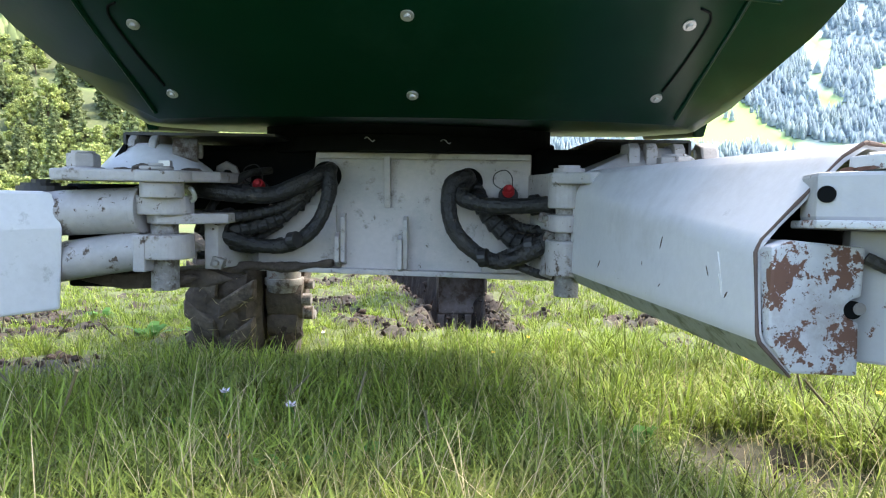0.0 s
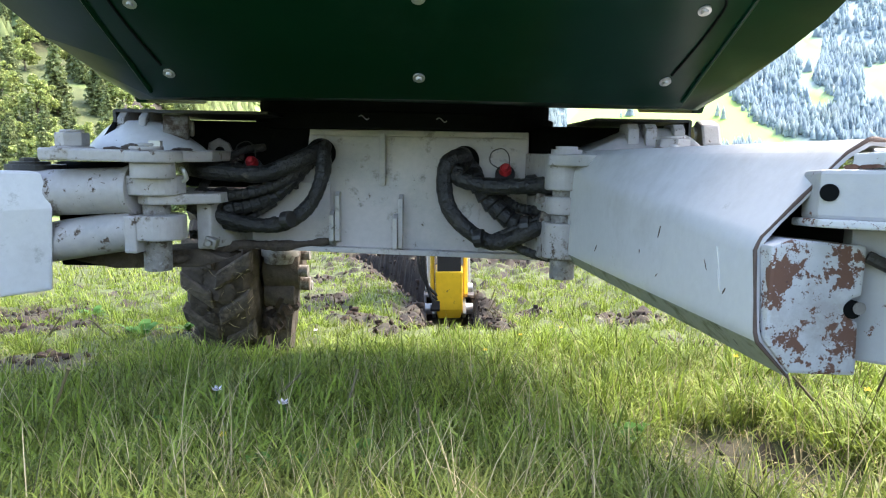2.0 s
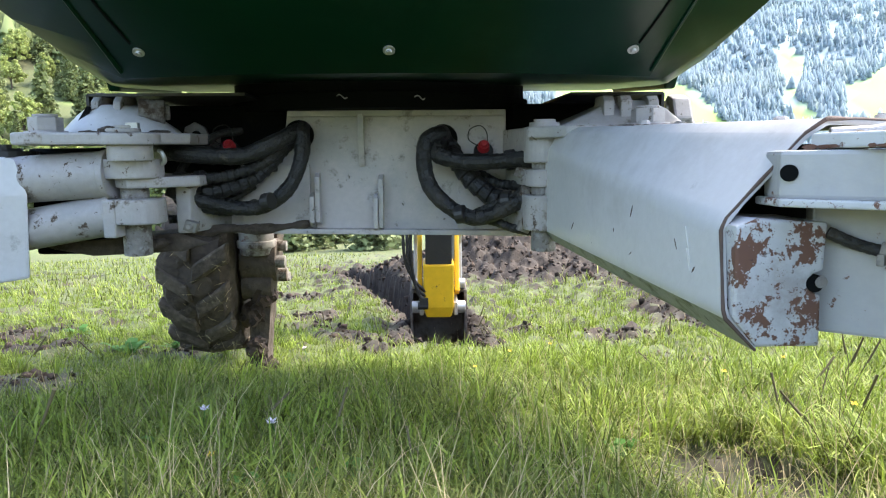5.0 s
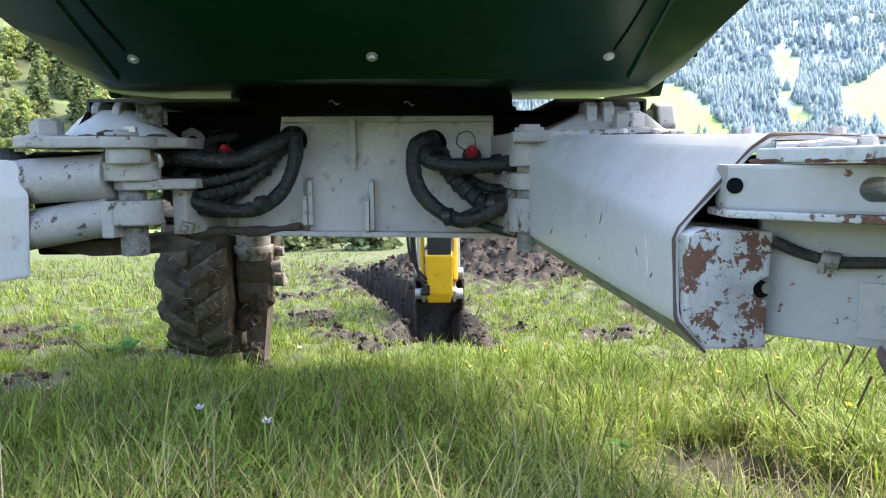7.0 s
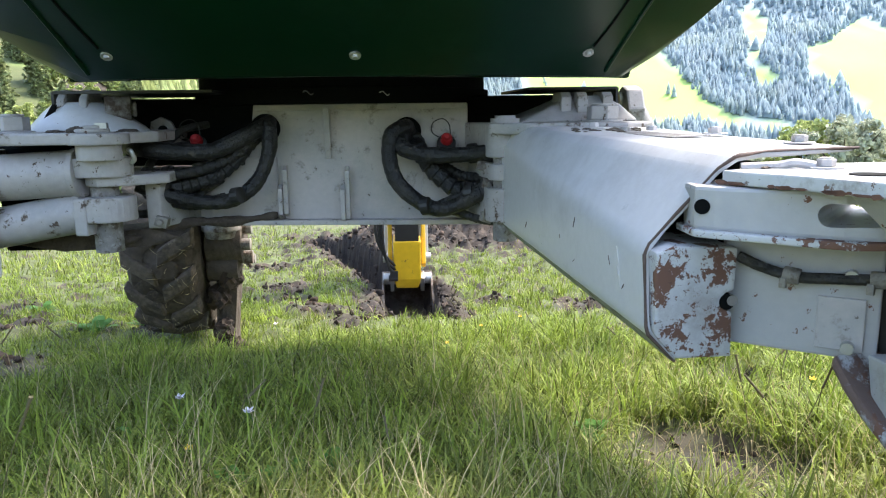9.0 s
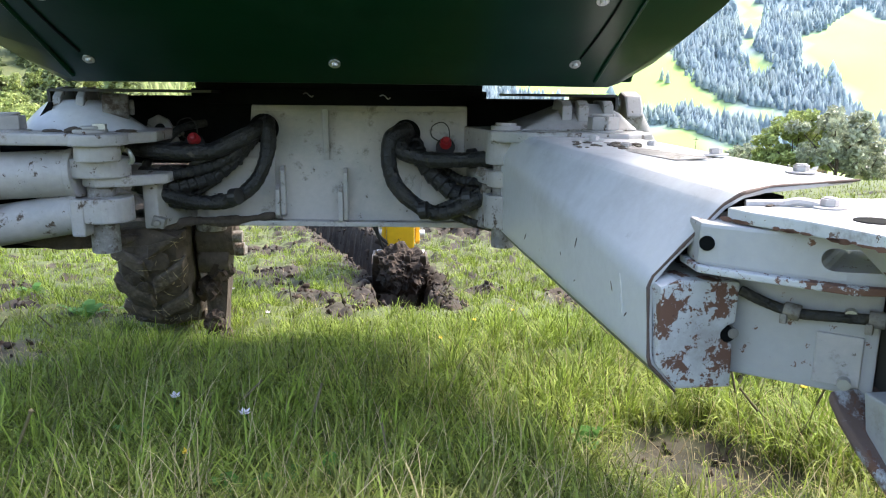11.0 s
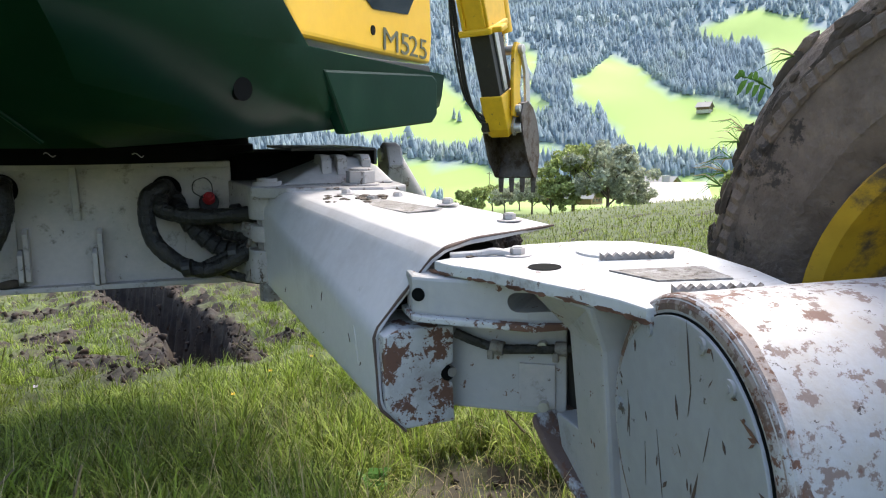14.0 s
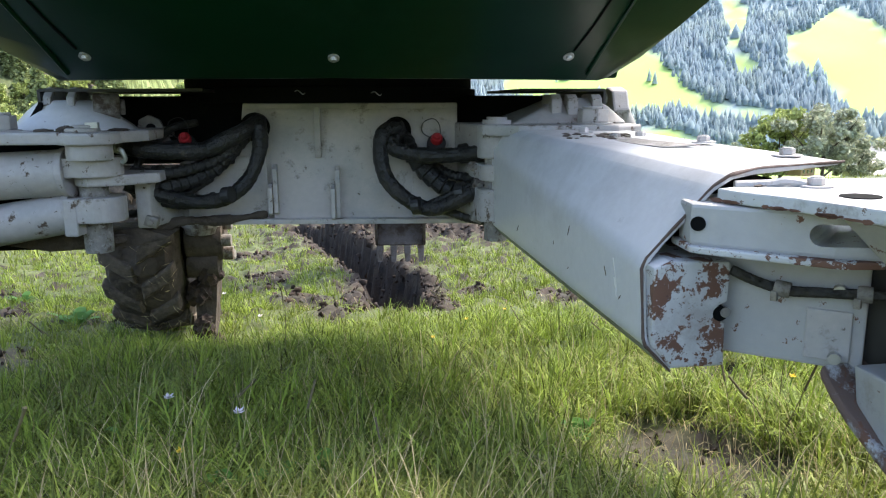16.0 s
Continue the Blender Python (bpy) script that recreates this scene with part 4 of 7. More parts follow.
def front_wheel():
    """Muddy front wheel with its arm and claw, ahead of the chassis."""
    c = Vector((-1.085, 3.75, 0.505))
    wheel = part("front_wheel", tyre(c, 0.475, 0.35, 0.24, 16), mud_mat, excavator, "narrow front wheel caked in dry mud")
    tread(wheel, c, 0.475, 0.35, 16, 0.030, dry_mud)
    rnd = random.Random(4)
    for k in range(15):
        a = rnd.uniform(math.pi * 0.86, math.pi * 1.45)
        u_ = rnd.uniform(-0.12, 0.12)
        r = 0.475 + rnd.uniform(-0.012, 0.008)
        bm = bmesh.new()
        bmesh.ops.create_icosphere(bm, subdivisions=2, radius=1.0)
        s = rnd.uniform(0.03, 0.065)
        for v in bm.verts:
            q = v.co * (1 + 0.5 * noise.noise(v.co * 2.1 + Vector((k, 3, 0)))) * s
            rr, aa = r + q.y * 0.22 + 0.006 * noise.noise(v.co * 6), a + q.z / r
            v.co = c + Vector((u_ + q.x, rr * math.cos(aa), rr * math.sin(aa)))
        part("mud_cake", bm, mud_mat, wheel, "dark mud caked on the tread", True)
    bm = bmesh.new()
    for k in range(70):
        a = rnd.uniform(math.pi * 0.82, math.pi * 1.5)
        u_ = rnd.uniform(-0.17, 0.18)
        o = c + Vector((u_, 0.512 * math.cos(a), 0.512 * math.sin(a)))
        d = Vector((rnd.uniform(-1, 1), rnd.uniform(-0.15, 0.05), rnd.uniform(-1.0, 0.3))).normalized() * rnd.uniform(0.01, 0.04)
        w_ = d.cross(Vector((0, 1, 0))).normalized() * rnd.uniform(0.0006, 0.0014)
        sag = Vector((0, -rnd.uniform(0.004, 0.016), 0))
        vs = [bm.verts.new(q) for q in (o - d, o + sag + w_, o + d, o + sag - w_)]
        bm.faces.new(vs)
    part("stuck_straw", bm, straw_mat, wheel, "dry straw stuck in the tread", kind="stuff")
    bm = bmesh.new()
    cyl(bm, c + Vector((0.165, 0, 0)), c + Vector((0.25, 0, 0)), 0.20)
    part("rim", bm, dirty_steel, wheel, "mud-covered rim")
    bm = bmesh.new()
    cyl(bm, c + Vector((-0.185, 0, 0.06)), c + Vector((-0.14, 0, 0.06)), 0.23)
    part("outer_rim", bm, rim_yellow, wheel, "mud-covered yellow rim")
    bm = bmesh.new()
    loft(bm, [[(-0.875, 3.60, 0.50), (-0.76, 3.60, 0.50), (-0.76, 3.72, 0.50), (-0.875, 3.72, 0.50)], [(-0.875, 3.5, 0.70), (-0.72, 3.5, 0.70), (-0.72, 3.75, 0.72), (-0.89, 3.75, 0.72)], [(-0.86, 3.2, 0.90), (-0.60, 3.05, 0.90), (-0.60, 3.3, 0.98), (-0.86, 3.5, 0.98)]])
    bevel(bm, 0.02)
    arm = part("front_arm", bm, mud_mat, excavator, "front leg arm caked in dark mud")
    bm = bmesh.new()
    cyl(bm, (-0.89, 3.47, 0.53), (-0.715, 3.47, 0.53), 0.105)
    cyl(bm, (-0.89, 3.45, 0.41), (-0.74, 3.45, 0.41), 0.07)
    bevel(bm, 0.012)
    hub = part("hub", bm, mud_mat, arm, "hub motor caked in dark mud", True)
    for y_, z_, r_ in ((3.45, 0.60, 0.026), (3.40, 0.53, 0.03), (3.44, 0.46, 0.034), (3.50, 0.44, 0.024)):
        bm = bmesh.new()
        cyl(bm, (-0.72, y_, z_), (-0.672, y_, z_), r_, seg=16)
        bevel(bm, 0.004)
        part("hub_bolt", bm, dirty_steel, hub)
    bm = bmesh.new()
    cyl(bm, (-0.81, 3.42, 0.57), (-0.81, 3.40, 0.90), 0.082, seg=32)
    cyl(bm, (-0.81, 3.42, 0.60), (-0.81, 3.42, 0.635), 0.094, seg=32)
    bevel(bm, 0.005)
    part("swivel_tube", bm, dirty_steel, arm, "grey swivel tube smeared with mud", True)
    bm = bmesh.new()
    loft(bm, [[(-0.875, 3.46, 0.52), (-0.745, 3.46, 0.52), (-0.745, 3.6, 0.52), (-0.875, 3.6, 0.52)], [(-0.865, 3.45, 0.33), (-0.76, 3.45, 0.33), (-0.76, 3.58, 0.33), (-0.865, 3.58, 0.33)], [(-0.89, 3.44, -0.10), (-0.80, 3.44, -0.10), (-0.80, 3.54, -0.10), (-0.89, 3.54, -0.10)]])
    bmesh.ops.subdivide_edges(bm, edges=bm.edges, cuts=4, use_grid_fill=True)
    for v in bm.verts:
        v.co += Vector(noise.noise_vector(v.co * 14)) * 0.016
    part("claw", bm, mud_mat, arm, "claw foot caked in mud")
    for k, (x, y, z, sz) in enumerate(((-0.80, 3.44, -0.02, 0.065), (-0.89, 3.43, -0.03, 0.05), (-0.83, 3.42, 0.10, 0.05), (-0.85, 3.44, 0.26, 0.06), (-0.79, 3.44, 0.36, 0.06))):
        bm = bmesh.new()
        bmesh.ops.create_icosphere(bm, subdivisions=3, radius=1.0)
        for v in bm.verts:
            v.co = Vector((x, y, z)) + v.co * sz * (1 + 0.45 * noise.noise(v.co * 2 + Vector((k * 3, 0, 0))) + 0.2 * noise.noise(v.co * 6))
        part("mud_lump", bm, soil_mat, arm, "lump of wet soil on the claw", True)


def tyre(c, R, width, rim_r, lugs, lug_h=0.035, axis_x=True):
    """Lugged tyre, axle along x: swept profile with slanted tread bars, then made uneven."""
    bm = bmesh.new()
    prof = [(-0.36, rim_r), (-0.48, rim_r + (R - rim_r) * 0.25), (-0.50, rim_r + (R - rim_r) * 0.6), (-0.44, R - 0.045), (-0.36, R - 0.012), (0, R), (0.36, R - 0.012), (0.44, R - 0.045), (0.50, rim_r + (R - rim_r) * 0.6), (0.48, rim_r + (R - rim_r) * 0.25), (0.36, rim_r)]
    n = 72
    rings = []
    for k in range(n):
        a = 2 * math.pi * k / n
        rings.append([Vector((c.x + u * width, c.y + r * math.cos(a), c.z + r * math.sin(a))) for u, r in prof])
    loft(bm, rings + [rings[0]], cap=False, closed=False)
    bmesh.ops.remove_doubles(bm, verts=bm.verts, dist=1e-5)
    for v in bm.verts:
        v.co += Vector(noise.noise_vector(v.co * 9)) * 0.010
    return bm


def tread(parent, c, R, width, lugs, lug_h, mat):
    """The slanted tread bars, each a part of its wheel."""
    for k in range(lugs):
        for side in (-1, 1):
            a0 = 2 * math.pi * (k + (0.5 if side > 0 else 0)) / lugs
            ring_a, ring_b = [], []
            for u, da in ((0.47, 0.0), (0.02, 0.22)):
                for r, w in ((R - 0.03, 0.055), (R + lug_h, 0.038)):
                    for sgn in (-1, 1):
                        a = a0 + da + sgn * w / R
                        rr = r - (0.02 if u > 0.4 else 0)
                        (ring_a if u > 0.4 else ring_b).append(Vector((c.x + side * u * width, c.y + rr * math.cos(a), c.z + rr * math.sin(a))))
            order = (0, 1, 3, 2)
            bm = bmesh.new()
            loft(bm, [[ring_a[i] for i in order], [ring_b[i] for i in order]])
            bevel(bm, 0.008, 1)
            for v in bm.verts:
                v.co += Vector(noise.noise_vector(v.co * 9)) * 0.010
            part("tread_bar", bm, mat, parent)


def leg_right():
    leg = new("right_leg")
    leg.empty_display_size = 0.1
    leg.parent = excavator
    tagged(leg, "light grey articulated rear leg with a rust-chipped end plate")
    ORIGIN[leg.name] = HINGE.copy()
    # folded cover: left face, bevelled shoulder, top; open towards the rear end
    far = [(0.345, 1.97, 0.800), (0.318, 1.97, 0.83), (0.318, 1.97, 1.05), (0.342, 1.97, 1.094), (0.365, 1.97, 1.108), (0.47, 1.95, 1.108), (0.66, 1.92, 1.10)]
    end = [(0.437, 1.0, 0.752), (0.392, 1.005, 0.80), (0.394, 1.03, 0.928), (0.490, 1.0, 1.052), (0.515, 0.99, 1.072), (0.585, 1.04, 1.074), (0.80, 1.13, 1.07)]
    t = 0.010

    def rounded(r, q=0.075):
        """Corner cutting, twice: soft pressed folds."""
        r = [Vector(p) for p in r]
        for _ in range(2):
            out = [r[0]]
            for a, c_ in zip(r, r[1:]):
                out += [a.lerp(c_, q), a.lerp(c_, 1 - q)]
            r = out + [r[-1]]
        return r
    fa, en = rounded(far), rounded(end)
    rings = []
    for k in range(13):
        o = [a.lerp(c_, k / 12) for a, c_ in zip(fa, en)]
        inn = [p + (Vector((0.62, p.y, 0.93)) - p).normalized() * t for p in o]
        rings.append(o + inn[::-1])
    bm = bmesh.new()
    loft(bm, rings)
    for v in bm.verts:
        if 1.02 < v.co.y < 1.95:
            v.co += Vector(noise.noise_vector(v.co * 5)) * 0.0022
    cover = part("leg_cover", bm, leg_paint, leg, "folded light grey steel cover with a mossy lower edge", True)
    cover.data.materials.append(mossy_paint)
    # faces turned down and to the left take the darker, greener paint
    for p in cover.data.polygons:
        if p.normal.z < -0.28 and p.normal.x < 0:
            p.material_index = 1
    cover.data.set_sharp_from_angle(angle=radians(30))
    face_a, face_b = (Vector(far[1]), Vector(far[2])), (Vector(end[1]), Vector(end[2]))
    rnd = random.Random(31)
    out = (face_b[0] - face_a[0]).cross(face_a[1] - face_a[0]).normalized()
    if out.x > 0:
        out = -out

    def on_face(u_, v_):
        lo, hi = face_a[0].lerp(face_b[0], u_), face_a[1].lerp(face_b[1], u_)
        return lo.lerp(hi, v_)
    for k in range(9):
        u_, v_ = rnd.uniform(0.1, 0.97), rnd.uniform(0.05, 0.85)
        q = on_face(u_, v_)
        along = (on_face(u_ + 0.01, v_) - q).normalized()
        rise = (on_face(u_, v_ + 0.01) - q).normalized()
        d = (along * rnd.uniform(-0.5, 0.5) + rise * rnd.uniform(-1, 1)).normalized() * rnd.uniform(0.003, 0.012)
        if k < 2:
            q, d = on_face(0.90, 0.62 - 0.16 * k), (along * 0.35 - rise).normalized() * (0.030 - 0.012 * k)
        w_ = d.cross(out).normalized() * rnd.uniform(0.0004, 0.0014)
        ring = [q - d, q + w_, q + d, q - w_]
        bm = bmesh.new()
        loft(bm, [[p - out * 0.001 for p in ring], [p + out * 0.0012 for p in ring]])
        part("scratch", bm, bright_scratch if k < 2 or k % 5 == 0 else rust_edge, cover)
    bm = bmesh.new()
    sweep(bm, [p + Vector((0.003, -0.001, 0)) for p in en], 0.0026, 10, 0.5, steps=4)
    part("rusty_edge", bm, rust_edge, leg, "rusty bare cut edge")
    # black core added in the cover so that its inside looks unlit
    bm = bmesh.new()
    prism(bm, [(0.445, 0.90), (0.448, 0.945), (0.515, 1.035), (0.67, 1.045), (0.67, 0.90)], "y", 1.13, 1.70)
    part("shade_fill", bm, black_gap, leg, "black block standing in for the unlit inside of the cover")
    # end box with chipped paint
    bm = bmesh.new()
    prism(bm, [(0.404, 0.80), (0.44, 0.757), (0.53, 0.757), (0.528, 0.83), (0.515, 0.835), (0.515, 0.86), (0.53, 0.865), (0.532, 0.932), (0.43, 0.938), (0.404, 0.928)], "y", 0.995, 1.30)
    bevel(bm, 0.005)
    part("end_plate", bm, worn_paint, leg, "end plate with large patches of rust through grey paint")
    bm = bmesh.new()
    cyl(bm, (0.518, 0.9935, 0.847), (0.518, 1.05, 0.847), 0.0125)
    part("pin_hole", bm, black_gap, leg)
    bm = bmesh.new()
    cyl(bm, (0.526, 0.992, 0.849), (0.526, 1.04, 0.849), 0.0085)
    part("cross_pin", bm, dirty_steel, leg)
    # tongue of the outer arm, with pin hole and slot
    bm = bmesh.new()
    prism(bm, [(0.462, 1.04), (0.455, 0.985), (0.475, 0.962), (0.60, 0.85), (0.70, 0.80), (0.84, 0.97), (0.62, 1.12)], "z", 0.965, 1.03)
    bevel(bm, 0.006)
    tongue = part("arm_tongue", bm, chipped_paint, leg, "thick grey tongue plate with a rounded slot through it")
    bm = bmesh.new()
    prism(bm, [(0.455, 1.05), (0.45, 0.975), (0.475, 0.945), (0.60, 0.83), (0.75, 0.80), (0.84, 0.97), (0.62, 1.12)], "z", 0.955, 0.966)
    bevel(bm, 0.003)
    part("arm_flange", bm, worn_paint, leg, "rust-edged lower flange")
    for x, y, r in ((0.463, 0.975, 0.0195), ):
        bm = bmesh.new()
        v = Vector((-0.65, -0.75, 0)) * 0.006
        p = Vector((x, y, 1.0))
        cyl(bm, p + v - v, p + v * 0.55, r * 0.58)
        part("pin_hole", bm, black_gap, leg)
    bm = bmesh.new()
    d = Vector((0.66, -0.62, 0)).normalized()
    nrm = Vector((-0.62, -0.66, 0)).normalized()
    p = Vector((0.598, 0.846, 0.998)) + nrm * 0.003
    prof = [(-0.018 + 0.016 * math.cos(a), 0.016 * math.sin(a)) for a in np.linspace(math.pi / 2, math.pi * 1.5, 9)] + [(0.05, -0.013), (0.05, 0.016)]
    ring = [p + d * s_ + Vector((0, 0, h_)) for s_, h_ in prof]
    loft(bm, [[q - nrm * 0.6 for q in ring], [q + nrm * 0.08 for q in ring]])
    cutter = part("cutter", bm, chipped_paint, leg)
    cut = tongue.modifiers.new("slot", "BOOLEAN")
    cut.operation, cut.object, cut.solver = "DIFFERENCE", cutter, "EXACT"
    done = bpy.data.meshes.new_from_object(tongue.evaluated_get(bpy.context.evaluated_depsgraph_get()))
    tongue.modifiers.clear()
    tongue.data = done
    bpy.data.objects.remove(cutter)
    # top plate of the outer arm
    top = [(0.495, 0.985), (0.507, 0.94), (0.545, 0.866), (0.577, 0.765), (0.603, 0.690), (0.618, 0.634), (0.622, 0.585), (0.70, 0.57), (0.855, 0.565), (0.90, 0.70), (0.93, 0.88), (0.89, 0.985), (0.82, 1.03), (0.70, 1.05)]
    bm = bmesh.new()
    prism(bm, top, "z", 1.032, 1.052)
    bevel(bm, 0.003)
    part("top_plate", bm, worn_top, leg, "bright worn grey top plate with chipped edges")
    rnd = random.Random(19)
    edge = [Vector((*p, 1.042)) for p in top[:7]]
    for a, c_ in zip(edge, edge[1:]):
        d = (c_ - a)
        out = Vector((-d.y, d.x, 0)).normalized() * -1
        if out.x > 0:
            out = -out
        for k in range(int(d.length / 0.011)):
            if rnd.random() < 0.25:
                continue
            q = a + d * rnd.random() + out * 0.0012
            l_ = d.normalized() * rnd.uniform(0.003, 0.022)
            h_ = Vector((0, 0, rnd.uniform(0.0012, 0.0045)))
            up_ = Vector((0, 0, 0))
            q = q + Vector((0, 0, rnd.choice((-0.0078, -0.0075, -0.006))))
            ring = [q - l_ + up_, q - l_ * 0.4 - h_, q + l_ * 0.5 - h_ * 0.7, q + l_ + up_, q + l_ * 0.3 + h_ * 0.9, q - l_ * 0.6 + h_ * 0.7]
            bm = bmesh.new()
            loft(bm, [[p - out * 0.001 for p in ring], [p + out * 0.0004 for p in ring]])
            part("paint_chip", bm, rust_brown, leg)
    bm = bmesh.new()
    cyl(bm, (0.79, 0.91, 1.052), (0.79, 0.91, 1.056), 0.058, seg=40)
    part("round_plate", bm, leg_paint, leg)
    bm = bmesh.new()
    cyl(bm, (0.63, 0.85, 1.0525), (0.63, 0.85, 1.0535), 0.026, seg=32)
    part("round_hole", bm, black_gap, leg)
    for a, b in (((0.737, 0.859), (0.851, 0.822)), ((0.695, 0.629), (0.80, 0.584))):
        bm = bmesh.new()
        a, b = Vector((*a, 1.052)), Vector((*b, 1.052))
        v = (b - a)
        nn = v.cross(Vector((0, 0, 1))).normalized() * 0.006
        outline = [a]
        k = 9
        tops = []
        for i in range(k * 4 + 1):
            tops.append(a + v * (i / (k * 4)) + Vector((0, 0, 0.009 + 0.003 * math.cos(i * math.pi / 2))))
        ring = [a] + tops + [b]
        loft(bm, [[p - nn for p in ring], [p + nn for p in ring]])
        part("tread_strip", bm, dried_dirt, leg, "serrated anti-slip strip")
    bm = bmesh.new()
    prism(bm, [(0.70, 0.78), (0.84, 0.74), (0.82, 0.655), (0.72, 0.69)], "z", 1.052, 1.0545)
    part("grit_pad", bm, dried_dirt, leg, "gritty grey-brown anti-slip pad")
    # bolts and bracket on the cover top
    for x, y, z, r in ((0.638, 0.959, 1.052, 0.013), (0.56, 1.62, 1.088, 0.014), (0.64, 1.66, 1.088, 0.013), (0.70, 1.45, 1.087, 0.014), (0.74, 1.20, 1.076, 0.014), (0.52, 1.74, 1.098, 0.013)):
        bm = bmesh.new()
        cyl(bm, (x, y, z), (x, y, z + 0.003), r * 1.9)
        hexnut(bm, (x, y, z + 0.003), r, 0.011)
        bevel(bm, 0.0015)
        part("plate_bolt", bm, grey_paint, leg)
    bm = bmesh.new()
    poly = [(0.46, 1.76), (0.55, 1.72), (0.59, 1.58), (0.66, 1.38), (0.57, 1.36), (0.52, 1.52), (0.48, 1.64)]
    vs = [[bm.verts.new((x, y, 1.0765 + (y - 1.04) * 0.0285 + o)) for x, y in poly] for o in (0.0, 0.0015)]
    bm.faces.new(vs[1])
    for k in range(len(poly)):
        bm.faces.new((vs[0][k], vs[0][(k + 1) % len(poly)], vs[1][(k + 1) % len(poly)], vs[1][k]))
    part("dust_patch", bm, dried_dirt, leg, "dried mud on the cover")
    for k in range(26):
        x, y = (rnd.uniform(0.44, 0.60), rnd.uniform(1.55, 1.80)) if k < 18 else (rnd.uniform(0.54, 0.66), rnd.uniform(0.955, 1.0))
        z = 1.079 + (y - 1.04) * 0.0285 if k < 18 else 1.054
        bm = bmesh.new()
        bmesh.ops.create_icosphere(bm, subdivisions=1, radius=1.0)
        sz = rnd.uniform(0.003, 0.011)
        for v in bm.verts:
            v.co = Vector((x, y, z)) + Vector((v.co.x * sz * 1.5, v.co.y * sz * 1.5, v.co.z * sz * 0.5)) * (1 + 0.5 * noise.noise(v.co * 2 + Vector((k, 0, 0))))
        part("dirt_crumb", bm, dry_mud, leg)
    bm = bmesh.new()
    sweep(bm, [(0.53, 1.0, 1.054), (0.58, 0.985, 1.056), (0.60, 0.975, 1.06), (0.625, 0.965, 1.056)], 0.007, 8)
    part("retaining_strap", bm, grey_paint, leg)
    # recessed link below the tongue
    bm = bmesh.new()
    prism(bm, [(0.53, 1.03), (0.70, 0.90), (0.72, 0.93), (0.56, 1.10)], "z", 0.772, 0.955)
    bevel(bm, 0.004)
    part("link_plate", bm, chipped_paint, leg)
    bm = bmesh.new()
    prism(bm, [(0.632, 0.945), (0.682, 0.907), (0.686, 0.912), (0.636, 0.951)], "z", 0.785, 0.865)
    bevel(bm, 0.002)
    part("inspection_cover", bm, grey_paint, leg)
    for x, y, z in ((0.664, 0.915, 0.793), (0.662, 0.915, 0.90)):
        bm = bmesh.new()
        cyl(bm, (x - 0.006, y - 0.008, z), (x + 0.004, y + 0.006, z), 0.009, seg=12)
        part("cover_bolt", bm, bolt_steel, leg)
    bm = bmesh.new()
    sweep(bm, [(0.535, 1.0, 0.918), (0.565, 0.985, 0.903), (0.60, 0.955, 0.893), (0.64, 0.925, 0.895), (0.69, 0.885, 0.90), (0.74, 0.85, 0.905)], 0.0085, 10, 0.05, 0.05, 14)
    part("leg_hose", bm, black_rubber, leg, "black hose along the leg", True)
    for p, q in (((0.588, 0.965, 0.896), (0.606, 0.950, 0.893)), ((0.676, 0.896, 0.899), (0.692, 0.883, 0.900))):
        bm = bmesh.new()
        cyl(bm, p, q, 0.0125, seg=16)
        box(bm, Vector(p) + Vector((-0.004, -0.008, -0.012)), (0.010, 0.010, 0.016), (0, 0, 40))
        bevel(bm, 0.002)
        part("hose_clip", bm, dirty_steel, leg, "", True)
    # solid dark block gives the narrow joint gap its shadow
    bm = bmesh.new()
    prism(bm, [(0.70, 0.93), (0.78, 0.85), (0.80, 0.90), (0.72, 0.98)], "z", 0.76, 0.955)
    part("joint_shadow_block", bm, dark_grey, leg, "dark block in place of the shaded joint recess")
    # side wall that carries the drum
    bm = bmesh.new()
    loft(bm, [[(0.672, 0.80, 0.68), (0.655, 0.69, 0.66), (0.82, 0.66, 0.66), (0.83, 0.78, 0.68)], [(0.650, 0.81, 0.96), (0.635, 0.695, 0.96), (0.82, 0.66, 0.96), (0.83, 0.79, 0.96)], [(0.585, 0.83, 1.031), (0.605, 0.685, 1.031), (0.82, 0.65, 1.031), (0.84, 0.84, 1.031)]])
    bevel(bm, 0.006)
    part("arm_wall", bm, chipped_paint, leg)
    bm = bmesh.new()
    outer = [(0.640, 0.908, 0.774), (0.643, 0.885, 0.750), (0.650, 0.855, 0.722), (0.660, 0.80, 0.688), (0.657, 0.70, 0.652), (0.655, 0.58, 0.615)]
    loft(bm, [[(x, y, z - 0.011), (x - 0.004, y, z), (x, y, z + 0.011), (x + 0.10, y + 0.012, z + 0.013), (x + 0.10, y + 0.012, z - 0.011)] for x, y, z in outer])
    bevel(bm, 0.003)
    part("lower_lip", bm, lip_paint, leg, "rust-worn curved lower lip of the arm")
    bm = bmesh.new()
    loft(bm, [[(0.674, y, z - 0.02), (0.661, y, z1), (0.80, y, z1), (0.80, y, z - 0.02)] for y, z, z1 in ((0.868, 0.737, 0.80), (0.80, 0.69, 0.80), (0.70, 0.66, 0.80), (0.60, 0.625, 0.80))])
    bevel(bm, 0.004)
    part("arm_skirt", bm, chipped_paint, leg)
    # drum
    c = Vector((0.622, 0.511, 0.893))
    ax_ = Vector((0.985, -0.17, 0.0)).normalized()
    bm = bmesh.new()
    cyl(bm, c, c + ax_ * 0.42, 0.188, seg=64)
    bevel(bm, 0.012, 3)
    drum = part("drum_housing", bm, drum_paint, leg, "round drum housing, grey paint worn to rust")
    for p in drum.data.polygons:
        p.use_smooth = len(p.vertices) == 4
